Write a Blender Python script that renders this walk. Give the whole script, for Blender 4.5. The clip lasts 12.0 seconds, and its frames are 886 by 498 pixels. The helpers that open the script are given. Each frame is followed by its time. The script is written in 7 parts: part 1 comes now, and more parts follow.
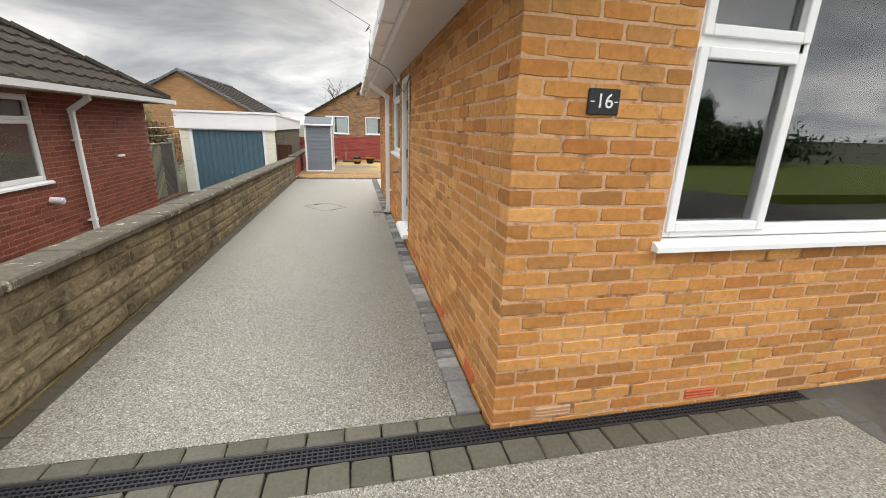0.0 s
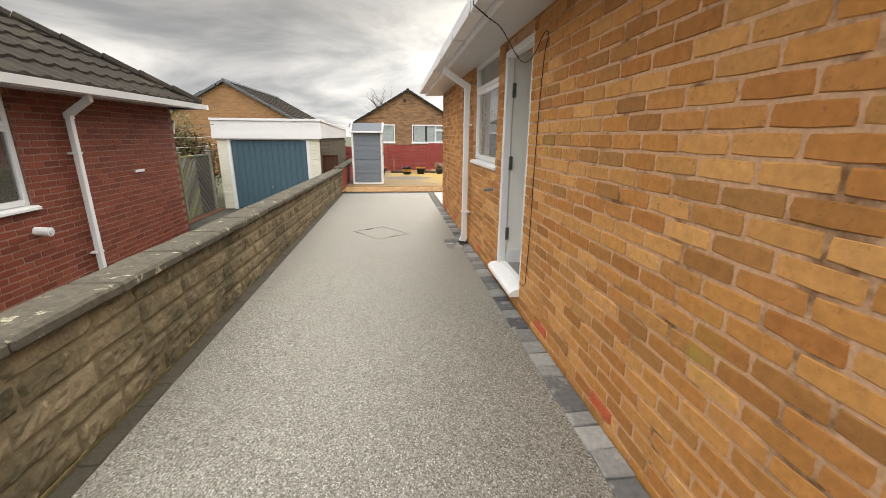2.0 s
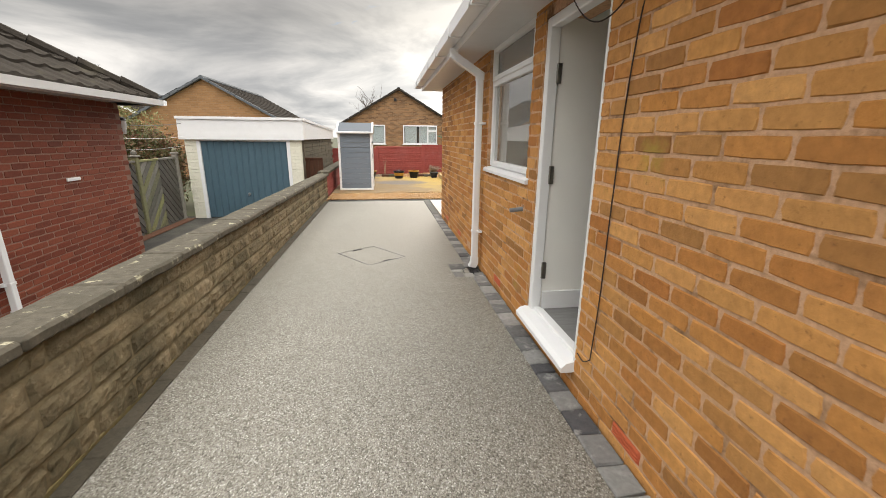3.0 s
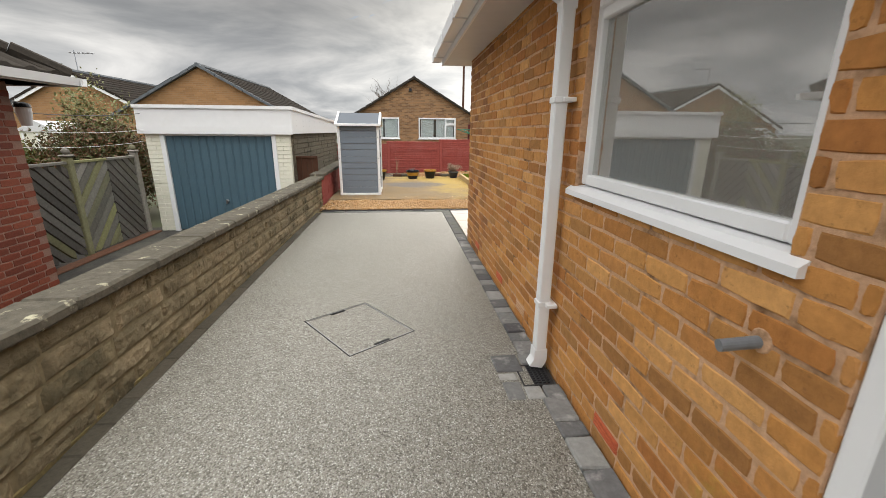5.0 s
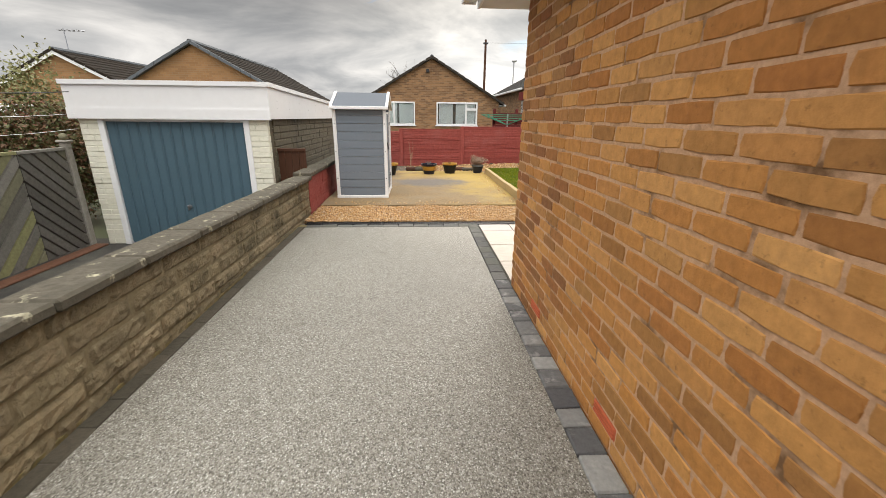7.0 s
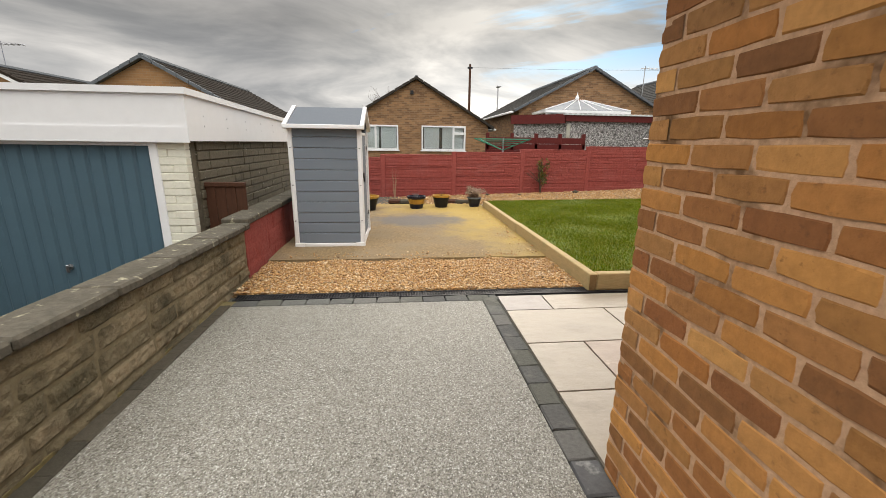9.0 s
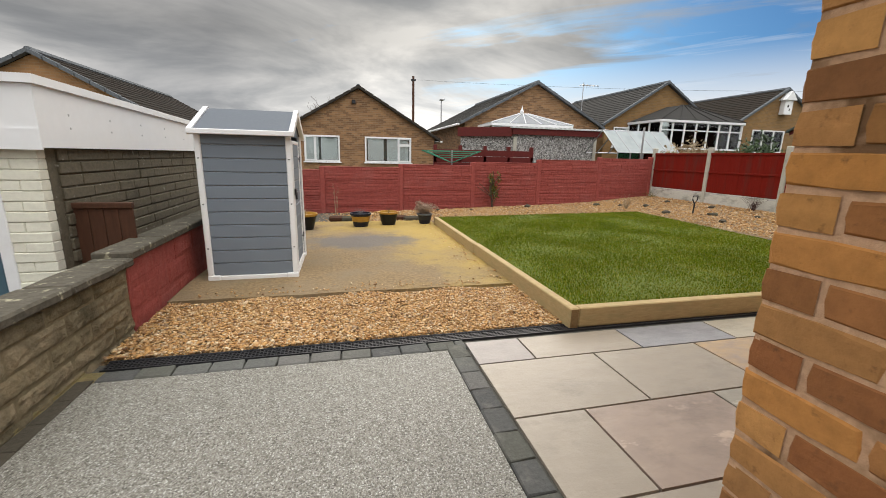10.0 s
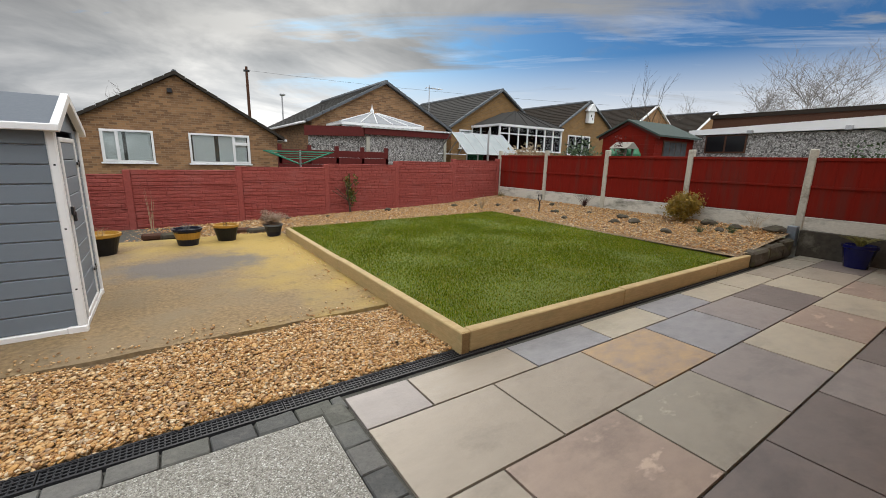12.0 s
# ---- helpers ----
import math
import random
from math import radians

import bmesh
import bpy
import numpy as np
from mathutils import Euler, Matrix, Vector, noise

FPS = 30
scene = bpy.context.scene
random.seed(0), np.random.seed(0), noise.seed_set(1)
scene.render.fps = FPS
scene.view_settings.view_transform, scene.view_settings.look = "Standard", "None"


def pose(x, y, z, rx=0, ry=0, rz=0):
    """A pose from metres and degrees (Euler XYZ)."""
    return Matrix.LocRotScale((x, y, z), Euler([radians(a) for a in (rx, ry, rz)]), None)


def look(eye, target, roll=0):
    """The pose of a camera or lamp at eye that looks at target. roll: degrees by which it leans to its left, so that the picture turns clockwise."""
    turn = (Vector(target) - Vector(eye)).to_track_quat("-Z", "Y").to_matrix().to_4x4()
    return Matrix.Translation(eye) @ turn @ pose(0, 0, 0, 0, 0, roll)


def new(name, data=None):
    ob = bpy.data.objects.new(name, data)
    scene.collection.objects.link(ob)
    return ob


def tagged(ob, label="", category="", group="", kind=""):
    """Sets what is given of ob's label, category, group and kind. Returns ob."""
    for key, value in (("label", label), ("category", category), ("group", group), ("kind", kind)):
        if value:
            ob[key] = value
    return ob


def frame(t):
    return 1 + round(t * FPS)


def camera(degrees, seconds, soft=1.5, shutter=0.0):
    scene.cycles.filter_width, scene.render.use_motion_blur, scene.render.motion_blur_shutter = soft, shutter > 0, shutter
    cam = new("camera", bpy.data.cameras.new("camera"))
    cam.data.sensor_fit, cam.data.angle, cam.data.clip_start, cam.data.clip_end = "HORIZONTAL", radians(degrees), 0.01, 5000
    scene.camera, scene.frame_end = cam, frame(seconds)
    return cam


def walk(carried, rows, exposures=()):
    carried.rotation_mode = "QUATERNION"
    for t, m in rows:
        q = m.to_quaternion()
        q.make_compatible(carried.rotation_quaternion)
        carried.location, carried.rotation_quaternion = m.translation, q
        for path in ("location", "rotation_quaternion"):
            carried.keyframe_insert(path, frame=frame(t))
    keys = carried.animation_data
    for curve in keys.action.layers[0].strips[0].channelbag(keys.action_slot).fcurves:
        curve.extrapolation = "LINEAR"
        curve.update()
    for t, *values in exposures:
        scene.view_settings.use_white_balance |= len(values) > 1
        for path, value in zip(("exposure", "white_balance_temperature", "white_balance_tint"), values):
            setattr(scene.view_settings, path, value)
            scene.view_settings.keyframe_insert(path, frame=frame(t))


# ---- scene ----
cam = camera(95.0, 12.0, soft=0.8, shutter=0.12)
PATH = [
    (0, (-0.644, -1.632, 1.468), (-0.229, 0.24, 0.899), 1.8),
    (0.5, (-0.806, -1.22, 1.452), (-0.494, 0.675, 0.893), 1.0),
    (1, (-0.9, -0.748, 1.442), (-0.668, 1.159, 0.887), 0.7),
    (1.5, (-0.993, -0.212, 1.409), (-0.744, 1.693, 0.852), 0.8),
    (2, (-0.988, 0.365, 1.354), (-0.759, 2.278, 0.819), 0.5),
    (2.5, (-1.035, 0.958, 1.34), (-0.786, 2.868, 0.8), 0.6),
    (3, (-1.021, 1.483, 1.356), (-0.745, 3.391, 0.826), 0.6),
    (3.2, (-0.987, 1.726, 1.327), (-0.726, 3.638, 0.802), 0.7),
    (5, (-0.875, 3.56, 1.339), (-0.675, 5.471, 0.782), 0.5),
    (5.5, (-0.819, 4.054, 1.32), (-0.645, 5.959, 0.737), 0.5),
    (6, (-0.811, 4.543, 1.324), (-0.673, 6.445, 0.721), 0.5),
    (6.5, (-0.822, 5.064, 1.322), (-0.678, 6.961, 0.703), 0.5),
    (7, (-0.808, 5.555, 1.32), (-0.686, 7.454, 0.703), 0.6),
    (8.8, (-0.875, 7.255, 1.301), (-0.692, 9.176, 0.778), 0.9),
    (9, (-0.856, 7.435, 1.287), (-0.649, 9.359, 0.781), 0.8),
    (9.5, (-0.815, 7.829, 1.277), (-0.527, 9.749, 0.798), 1.0),
    (10, (-0.822, 8.195, 1.273), (-0.353, 10.088, 0.828), 1.3),
    (10.5, (-0.8, 8.484, 1.294), (-0.132, 10.318, 0.857), 1.5),
    (11, (-0.743, 8.659, 1.307), (0.131, 10.405, 0.875), 1.5),
    (11.5, (-0.72, 8.744, 1.303), (0.298, 10.411, 0.875), 1.4),
    (12, (-0.727, 8.772, 1.309), (0.376, 10.384, 0.88), 1.5),
]
walk(cam, [(t, look(eye, target, roll)) for t, eye, target, roll in PATH],
     [(0.0, 0.82, 6700, 10), (1.5, 0.84, 6950, 11), (3.0, 0.82, 7000, 11), (5.0, 0.60, 6750, 10), (7.0, 0.66, 6900, 11), (8.8, 0.52, 6950, 11), (9.5, 0.42, 6900, 11), (10.5, 0.34, 6600, 10), (12.0, 0.26, 6500, 10)])


# ---- light ----
def make_world():
    w = bpy.data.worlds.new("sky")
    scene.world = w
    w.use_nodes = True
    nt = w.node_tree
    nt.nodes.clear()
    N, L = nt.nodes.new, nt.links.new
    out, bg = N("ShaderNodeOutputWorld"), N("ShaderNodeBackground")
    sky = N("ShaderNodeTexSky")
    sky.sky_type, sky.sun_disc = "NISHITA", False
    sky.sun_elevation, sky.sun_rotation = radians(24), radians(18)
    sky.dust_density, sky.ozone_density = 1.0, 2.0
    tc = N("ShaderNodeTexCoord")
    sep = N("ShaderNodeSeparateXYZ")
    L(tc.outputs["Generated"], sep.inputs[0])
    # cloud layer: the view direction projected on a flat sheet
    up = N("ShaderNodeMath"); up.operation = "ADD"; up.inputs[1].default_value = 0.16
    mx = N("ShaderNodeMath"); mx.operation = "MAXIMUM"; mx.inputs[1].default_value = 0.05
    L(sep.outputs["Z"], up.inputs[0]); L(up.outputs[0], mx.inputs[0])
    dx = N("ShaderNodeMath"); dx.operation = "DIVIDE"
    dy = N("ShaderNodeMath"); dy.operation = "DIVIDE"
    L(sep.outputs["X"], dx.inputs[0]); L(mx.outputs[0], dx.inputs[1])
    L(sep.outputs["Y"], dy.inputs[0]); L(mx.outputs[0], dy.inputs[1])
    co = N("ShaderNodeCombineXYZ")
    L(dx.outputs[0], co.inputs[0]); L(dy.outputs[0], co.inputs[1])
    def nz(scale, detail, rough, off, dist=0.0, stretch=(1.0, 1.5, 1.0), turn=0.0):
        m = N("ShaderNodeMapping"); m.vector_type = "TEXTURE"; m.inputs["Location"].default_value = off
        m.inputs["Scale"].default_value = tuple(1 / v for v in stretch)
        m.inputs["Rotation"].default_value = (0, 0, turn)
        L(co.outputs[0], m.inputs[0])
        n = N("ShaderNodeTexNoise")
        n.inputs["Scale"].default_value, n.inputs["Detail"].default_value = scale, detail
        n.inputs["Roughness"].default_value, n.inputs["Distortion"].default_value = rough, dist
        L(m.outputs[0], n.inputs["Vector"])
        return n.outputs["Fac"]
    def ramp(fac, stops):
        r = N("ShaderNodeValToRGB")
        for i, (p, c) in enumerate(stops):
            e = r.color_ramp.elements[i] if i < 2 else r.color_ramp.elements.new(p)
            e.position, e.color = p, (*c, 1)
        L(fac, r.inputs[0])
        return r.outputs[0]
    shade = ramp(nz(0.85, 9, 0.56, (3.1, 0.4, 0), 0.5, (1.0, 1.0, 1.0)), CLOUD_SHADES)
    # open sky grows to the right of the walk, in streaks
    a = N("ShaderNodeMath"); a.operation = "MULTIPLY_ADD"; a.inputs[1].default_value = 0.24; a.inputs[2].default_value = -0.27
    neg = N("ShaderNodeMath"); neg.operation = "MINIMUM"; neg.inputs[1].default_value = 0.0
    L(dy.outputs[0], neg.inputs[0])
    lean = N("ShaderNodeMath"); lean.operation = "MULTIPLY_ADD"; lean.inputs[1].default_value = 1.2
    L(neg.outputs[0], lean.inputs[0]); L(dx.outputs[0], lean.inputs[2])
    L(lean.outputs[0], a.inputs[0])
    cl = N("ShaderNodeClamp"); cl.inputs["Min"].default_value = -0.2; cl.inputs["Max"].default_value = 0.2
    L(a.outputs[0], cl.inputs[0])
    b = N("ShaderNodeMath"); b.operation = "ADD"
    L(nz(1.0, 9, 0.58, (7.3, 2.2, 0), 0.5, (0.6, 1.7, 1.0), -0.7), b.inputs[0]); L(cl.outputs[0], b.inputs[1])
    gap0 = ramp(b.outputs[0], [(0.47, (0, 0, 0)), (0.6, (1, 1, 1))])
    # the cloud sheet closes again overhead, with a torn edge
    lift = N("ShaderNodeMath"); lift.operation = "MULTIPLY_ADD"; lift.inputs[1].default_value = 0.3
    L(nz(1.6, 8, 0.6, (2.3, 8.1, 0), 0.4), lift.inputs[0]); L(sep.outputs["Z"], lift.inputs[2])
    shut = ramp(lift.outputs[0], [(0.40, (1, 1, 1)), (0.52, (0.12, 0.12, 0.12))])
    gap_mul = N("ShaderNodeMix"); gap_mul.data_type = "RGBA"; gap_mul.blend_type = "MULTIPLY"; gap_mul.inputs["Factor"].default_value = 1.0
    L(gap0, gap_mul.inputs["A"]); L(shut, gap_mul.inputs["B"])
    gap = gap_mul.outputs["Result"]
    # thin white streaks across the open sky
    wisp = ramp(nz(1.5, 10, 0.62, (1.7, 5.2, 0), 0.6, (0.4, 2.2, 1.0), -0.8), [(0.54, (1, 1, 1)), (0.78, (0.35, 0.35, 0.35))])
    low = ramp(sep.outputs["Z"], [(0.1, (0.06, 0.06, 0.06)), (0.22, (1, 1, 1))])
    thin_low = N("ShaderNodeMix"); thin_low.data_type = "RGBA"; thin_low.blend_type = "MULTIPLY"; thin_low.inputs["Factor"].default_value = 1.0
    L(wisp, thin_low.inputs["A"]); L(low, thin_low.inputs["B"])
    clear = thin_low.outputs["Result"]
    # cloud brighter towards the hidden sun, and boosted out of view to fill walls
    sun_dir = Vector((math.sin(radians(16)), math.cos(radians(16)), 0.09)).normalized()
    dot = N("ShaderNodeVectorMath"); dot.operation = "DOT_PRODUCT"; dot.inputs[1].default_value = sun_dir
    L(tc.outputs["Generated"], dot.inputs[0])
    glow = ramp(dot.outputs["Value"], [(0.0, (2.1, 2.1, 2.1)), (0.35, (0.95, 0.95, 0.95)), (0.86, (0.74, 0.74, 0.75)), (0.96, (1.1, 1.09, 1.07)), (1.0, (1.6, 1.57, 1.52))])
    mul0 = N("ShaderNodeMix"); mul0.data_type = "RGBA"; mul0.blend_type = "MULTIPLY"; mul0.inputs["Factor"].default_value = 1.0
    L(shade, mul0.inputs["A"]); L(glow, mul0.inputs["B"])
    # an overcast sky is brighter overhead than near the horizon
    zen = ramp(sep.outputs["Z"], [(0.0, (1.2, 1.2, 1.2)), (0.12, (1.1, 1.1, 1.1)), (0.24, (0.64, 0.64, 0.64)), (0.4, (0.76, 0.76, 0.76)), (0.65, (2.0, 2.0, 2.0)), (1.0, (3.0, 3.0, 3.0))])
    mul = N("ShaderNodeMix"); mul.data_type = "RGBA"; mul.blend_type = "MULTIPLY"; mul.inputs["Factor"].default_value = 1.0
    L(mul0.outputs["Result"], mul.inputs["A"]); L(zen, mul.inputs["B"])
    blue = N("ShaderNodeMix"); blue.data_type = "RGBA"; blue.blend_type = "MULTIPLY"; blue.inputs["Factor"].default_value = 1.0
    blue.inputs["B"].default_value = SKY_GAIN
    L(sky.outputs[0], blue.inputs["A"])
    open_sky = N("ShaderNodeMix"); open_sky.data_type = "RGBA"; open_sky.inputs["A"].default_value = (6.6, 6.8, 7.1, 1)
    L(clear, open_sky.inputs["Factor"]); L(blue.outputs["Result"], open_sky.inputs["B"])
    mix = N("ShaderNodeMix"); mix.data_type = "RGBA"
    L(gap, mix.inputs["Factor"]); L(mul.outputs["Result"], mix.inputs["A"]); L(open_sky.outputs["Result"], mix.inputs["B"])
    L(mix.outputs["Result"], bg.inputs["Color"])
    bg.inputs["Strength"].default_value = 0.1
    L(bg.outputs[0], out.inputs["Surface"])


CLOUD_SHADES = [(0.30, (2.42, 2.58, 2.76)), (0.43, (3.4, 3.56, 3.72)), (0.54, (4.8, 4.9, 4.97)), (0.66, (6.7, 6.75, 6.7))]
SKY_GAIN = (0.17, 0.36, 0.58, 1)
make_world()
sun_data = bpy.data.lights.new("sun", "SUN")
sun_data.energy, sun_data.angle, sun_data.color = 0.95, radians(35), (1.0, 0.95, 0.87)
sun = new("sun", sun_data)
sun.matrix_world = look((0, 0, 30), (-30 * math.tan(radians(66)) * math.sin(radians(18)), -30 * math.tan(radians(66)) * math.cos(radians(18)), 0))


# ---- materials ----
def mat(name, c1, c2=None, rough=0.8, scale=30.0, bump=0.3, c3=None, scale3=1.5, lo3=0.5, hi3=0.65, metal=0.0,
        vary=None, vary_by="none", detail=6, squash=(1, 1, 1), spec=0.28, dist=0.01, c4=None, scale4=6.0, lo4=0.55, hi4=0.7):
    """Two tones of fine grain, one or two layers of larger stains, fine relief; vary: tones picked piece by piece."""
    m = bpy.data.materials.new(name)
    m.use_nodes = True
    nt = m.node_tree
    N, L = nt.nodes.new, nt.links.new
    bsdf = nt.nodes["Principled BSDF"]
    geo = N("ShaderNodeNewGeometry")
    mp = N("ShaderNodeMapping"); mp.inputs["Scale"].default_value = squash
    L(geo.outputs["Position"], mp.inputs[0])
    def noise_tex(s, d=detail, r=0.6):
        n = N("ShaderNodeTexNoise")
        n.inputs["Scale"].default_value, n.inputs["Detail"].default_value, n.inputs["Roughness"].default_value = s, d, r
        L(mp.outputs[0], n.inputs["Vector"])
        return n.outputs["Fac"]
    def mix(fac, a, b, mode="MIX"):
        x = N("ShaderNodeMix"); x.data_type = "RGBA"; x.blend_type = mode
        if isinstance(fac, float):
            x.inputs["Factor"].default_value = fac
        else:
            L(fac, x.inputs["Factor"])
        for v, s in ((a, "A"), (b, "B")):
            if isinstance(v, tuple):
                x.inputs[s].default_value = (*v, 1)
            else:
                L(v, x.inputs[s])
        return x.outputs["Result"]
    def step(fac, lo, hi):
        r = N("ShaderNodeMapRange")
        r.inputs["From Min"].default_value, r.inputs["From Max"].default_value = lo, hi
        L(fac, r.inputs["Value"])
        return r.outputs["Result"]
    grain = noise_tex(scale)
    c2 = c2 or tuple(0.75 * v for v in c1)
    col = mix(step(grain, 0.3, 0.7), c1, c2)
    if vary:
        if vary_by == "object":
            rnd = N("ShaderNodeObjectInfo").outputs["Random"]
        else:
            rnd = geo.outputs["Random Per Island"]
        r = N("ShaderNodeValToRGB")
        r.color_ramp.interpolation = "LINEAR"
        n = len(vary)
        for i, c in enumerate(vary):
            p = i / (n - 1)
            e = r.color_ramp.elements[i] if i < 2 else r.color_ramp.elements.new(p)
            e.position, e.color = p, (*c, 1)
        L(rnd, r.inputs[0])
        gv = mix(step(grain, 0.25, 0.75), (1.18, 1.18, 1.18), (0.78, 0.78, 0.78))
        col = mix(1.0, r.outputs[0], gv, "MULTIPLY")
    if c3:
        col = mix(step(noise_tex(scale3, 5, 0.65), lo3, hi3), col, c3)
    if c4:
        col = mix(step(noise_tex(scale4, 6, 0.7), lo4, hi4), col, c4)
    L(col, bsdf.inputs["Base Color"])
    bsdf.inputs["Roughness"].default_value, bsdf.inputs["Metallic"].default_value = rough, metal
    bsdf.inputs["Specular IOR Level"].default_value = spec
    if bump:
        b = N("ShaderNodeBump")
        b.inputs["Strength"].default_value, b.inputs["Distance"].default_value = bump, dist
        fine = N("ShaderNodeMath"); fine.operation = "MULTIPLY_ADD"; fine.inputs[1].default_value = 0.22
        L(noise_tex(scale * 5.5, 4, 0.7), fine.inputs[0]); L(grain, fine.inputs[2])
        L(fine.outputs[0], b.inputs["Height"]); L(b.outputs[0], bsdf.inputs["Normal"])
    return m


def glass_mat(name, tint=(0.9, 0.95, 0.95), rough=0.0, milkiness=0.0, ior=2.5):
    m = bpy.data.materials.new(name)
    m.use_nodes = True
    nt = m.node_tree
    nt.nodes.clear()
    N, L = nt.nodes.new, nt.links.new
    out, mx, fr = N("ShaderNodeOutputMaterial"), N("ShaderNodeMixShader"), N("ShaderNodeFresnel")
    tr, gl = N("ShaderNodeBsdfTransparent"), N("ShaderNodeBsdfGlossy")
    tr.inputs[0].default_value = (*tint, 1)
    gl.inputs["Roughness"].default_value = rough
    fr.inputs["IOR"].default_value = ior
    body = tr
    if milkiness:
        body, df = N("ShaderNodeMixShader"), N("ShaderNodeBsdfDiffuse")
        df.inputs[0].default_value = (0.72, 0.68, 0.6, 1)
        body.inputs[0].default_value = milkiness
        L(tr.outputs[0], body.inputs[1]); L(df.outputs[0], body.inputs[2])
    L(fr.outputs[0], mx.inputs[0]); L(body.outputs[0], mx.inputs[1]); L(gl.outputs[0], mx.inputs[2])
    L(mx.outputs[0], out.inputs["Surface"])
    return m


def brick_tex_mat(name, c1, c2, mortar, bw=0.225, bh=0.075, rough=0.9, axis="xz"):
    """Brickwork too far off to tell its pieces apart."""
    m = bpy.data.materials.new(name)
    m.use_nodes = True
    nt = m.node_tree
    N, L = nt.nodes.new, nt.links.new
    bsdf = nt.nodes["Principled BSDF"]
    geo, sep, add, co = N("ShaderNodeNewGeometry"), N("ShaderNodeSeparateXYZ"), N("ShaderNodeMath"), N("ShaderNodeCombineXYZ")
    L(geo.outputs["Position"], sep.inputs[0])
    L(sep.outputs["X"], add.inputs[0]); L(sep.outputs["Y"], add.inputs[1])
    L(add.outputs[0], co.inputs[0]); L(sep.outputs["Z"], co.inputs[1])
    t = N("ShaderNodeTexBrick")
    t.inputs["Scale"].default_value, t.inputs["Brick Width"].default_value, t.inputs["Row Height"].default_value = 1, bw, bh
    t.inputs["Mortar Size"].default_value, t.inputs["Mortar Smooth"].default_value = 0.006, 0.3
    for s, c in (("Color1", c1), ("Color2", c2), ("Mortar", mortar)):
        t.inputs[s].default_value = (*c, 1)
    L(co.outputs[0], t.inputs["Vector"])
    n = N("ShaderNodeTexNoise"); n.inputs["Scale"].default_value = 1.3; n.inputs["Detail"].default_value = 6
    L(geo.outputs["Position"], n.inputs["Vector"])
    r = N("ShaderNodeMapRange"); r.inputs["To Min"].default_value, r.inputs["To Max"].default_value = 0.75, 1.2
    L(n.outputs["Fac"], r.inputs["Value"])
    mul = N("ShaderNodeVectorMath"); mul.operation = "SCALE"
    L(t.outputs["Color"], mul.inputs[0]); L(r.outputs[0], mul.inputs["Scale"])
    L(mul.outputs[0], bsdf.inputs["Base Color"])
    bsdf.inputs["Roughness"].default_value = rough
    b = N("ShaderNodeBump"); b.inputs["Strength"].default_value = 0.5; b.inputs["Distance"].default_value = 0.01
    L(t.outputs["Fac"], b.inputs["Height"]); b.invert = True
    L(b.outputs[0], bsdf.inputs["Normal"])
    return m


BUFF = [(0.306, 0.127, 0.036), (0.459, 0.202, 0.057), (0.551, 0.268, 0.082), (0.306, 0.141, 0.045), (0.479, 0.211, 0.055), (0.612, 0.32, 0.112), (0.398, 0.16, 0.043), (0.51, 0.235, 0.067), (0.377, 0.146, 0.04), (0.571, 0.287, 0.093), (0.347, 0.169, 0.056)]
RED = [(0.17, 0.04, 0.022), (0.215, 0.052, 0.028), (0.14, 0.035, 0.02), (0.24, 0.066, 0.036), (0.185, 0.045, 0.024)]
brick_obj = mat("buff_brick", BUFF[0], vary=BUFF, vary_by="object", scale=24, bump=0.7, c3=(0.15, 0.07, 0.027), scale3=34.0, lo3=0.6, hi3=0.8, rough=0.9, dist=0.007, spec=0.3, c4=(0.36, 0.28, 0.05), scale4=1.1, lo4=0.64, hi4=0.78)
brick_isl = mat("buff_brick_rest", BUFF[0], vary=BUFF, vary_by="island", scale=24, bump=0.7, c3=(0.15, 0.07, 0.027), scale3=34.0, lo3=0.6, hi3=0.8, rough=0.9, dist=0.007, spec=0.3, c4=(0.36, 0.28, 0.05), scale4=1.1, lo4=0.64, hi4=0.78)
# BUFF darkened and reddened: shade by the back corner put into the colour
BUFF_SHADED = [(0.246, 0.097, 0.036), (0.336, 0.138, 0.044), (0.213, 0.094, 0.037), (0.392, 0.182, 0.058), (0.28, 0.105, 0.037), (0.426, 0.204, 0.068), (0.314, 0.154, 0.058)]
shaded_isl = mat("shaded_brick_rest", BUFF_SHADED[0], vary=BUFF_SHADED, vary_by="island", scale=24, bump=0.7, c3=(0.12, 0.055, 0.024), scale3=30.0, lo3=0.58, hi3=0.8, rough=0.9, dist=0.007, spec=0.3)
red_obj = mat("red_brick", RED[0], vary=RED, vary_by="object", scale=40, bump=0.4, rough=0.8, dist=0.004)
red_isl = mat("red_brick_rest", RED[0], vary=RED, vary_by="island", scale=40, bump=0.4, rough=0.8, dist=0.004)
mortar = mat("mortar", (0.62, 0.385, 0.24), (0.46, 0.28, 0.165), scale=60, bump=0.5, rough=0.95, lo3=0.52, hi3=0.66, c3=(0.18, 0.1, 0.05), scale3=4.0, spec=0.15)
mortar_red = mat("mortar_pale", (0.28, 0.165, 0.125), (0.22, 0.125, 0.095), scale=60, bump=0.4, rough=0.95)
terracotta = mat("terracotta", (0.5, 0.12, 0.05), (0.42, 0.09, 0.04), scale=50, rough=0.8)
pale_vent = mat("pale_clay", (0.5, 0.3, 0.17), (0.42, 0.25, 0.14), scale=50, rough=0.8)
upvc = mat("white_upvc", (0.8, 0.8, 0.8), (0.77, 0.77, 0.77), rough=0.28, scale=4, bump=0.0)
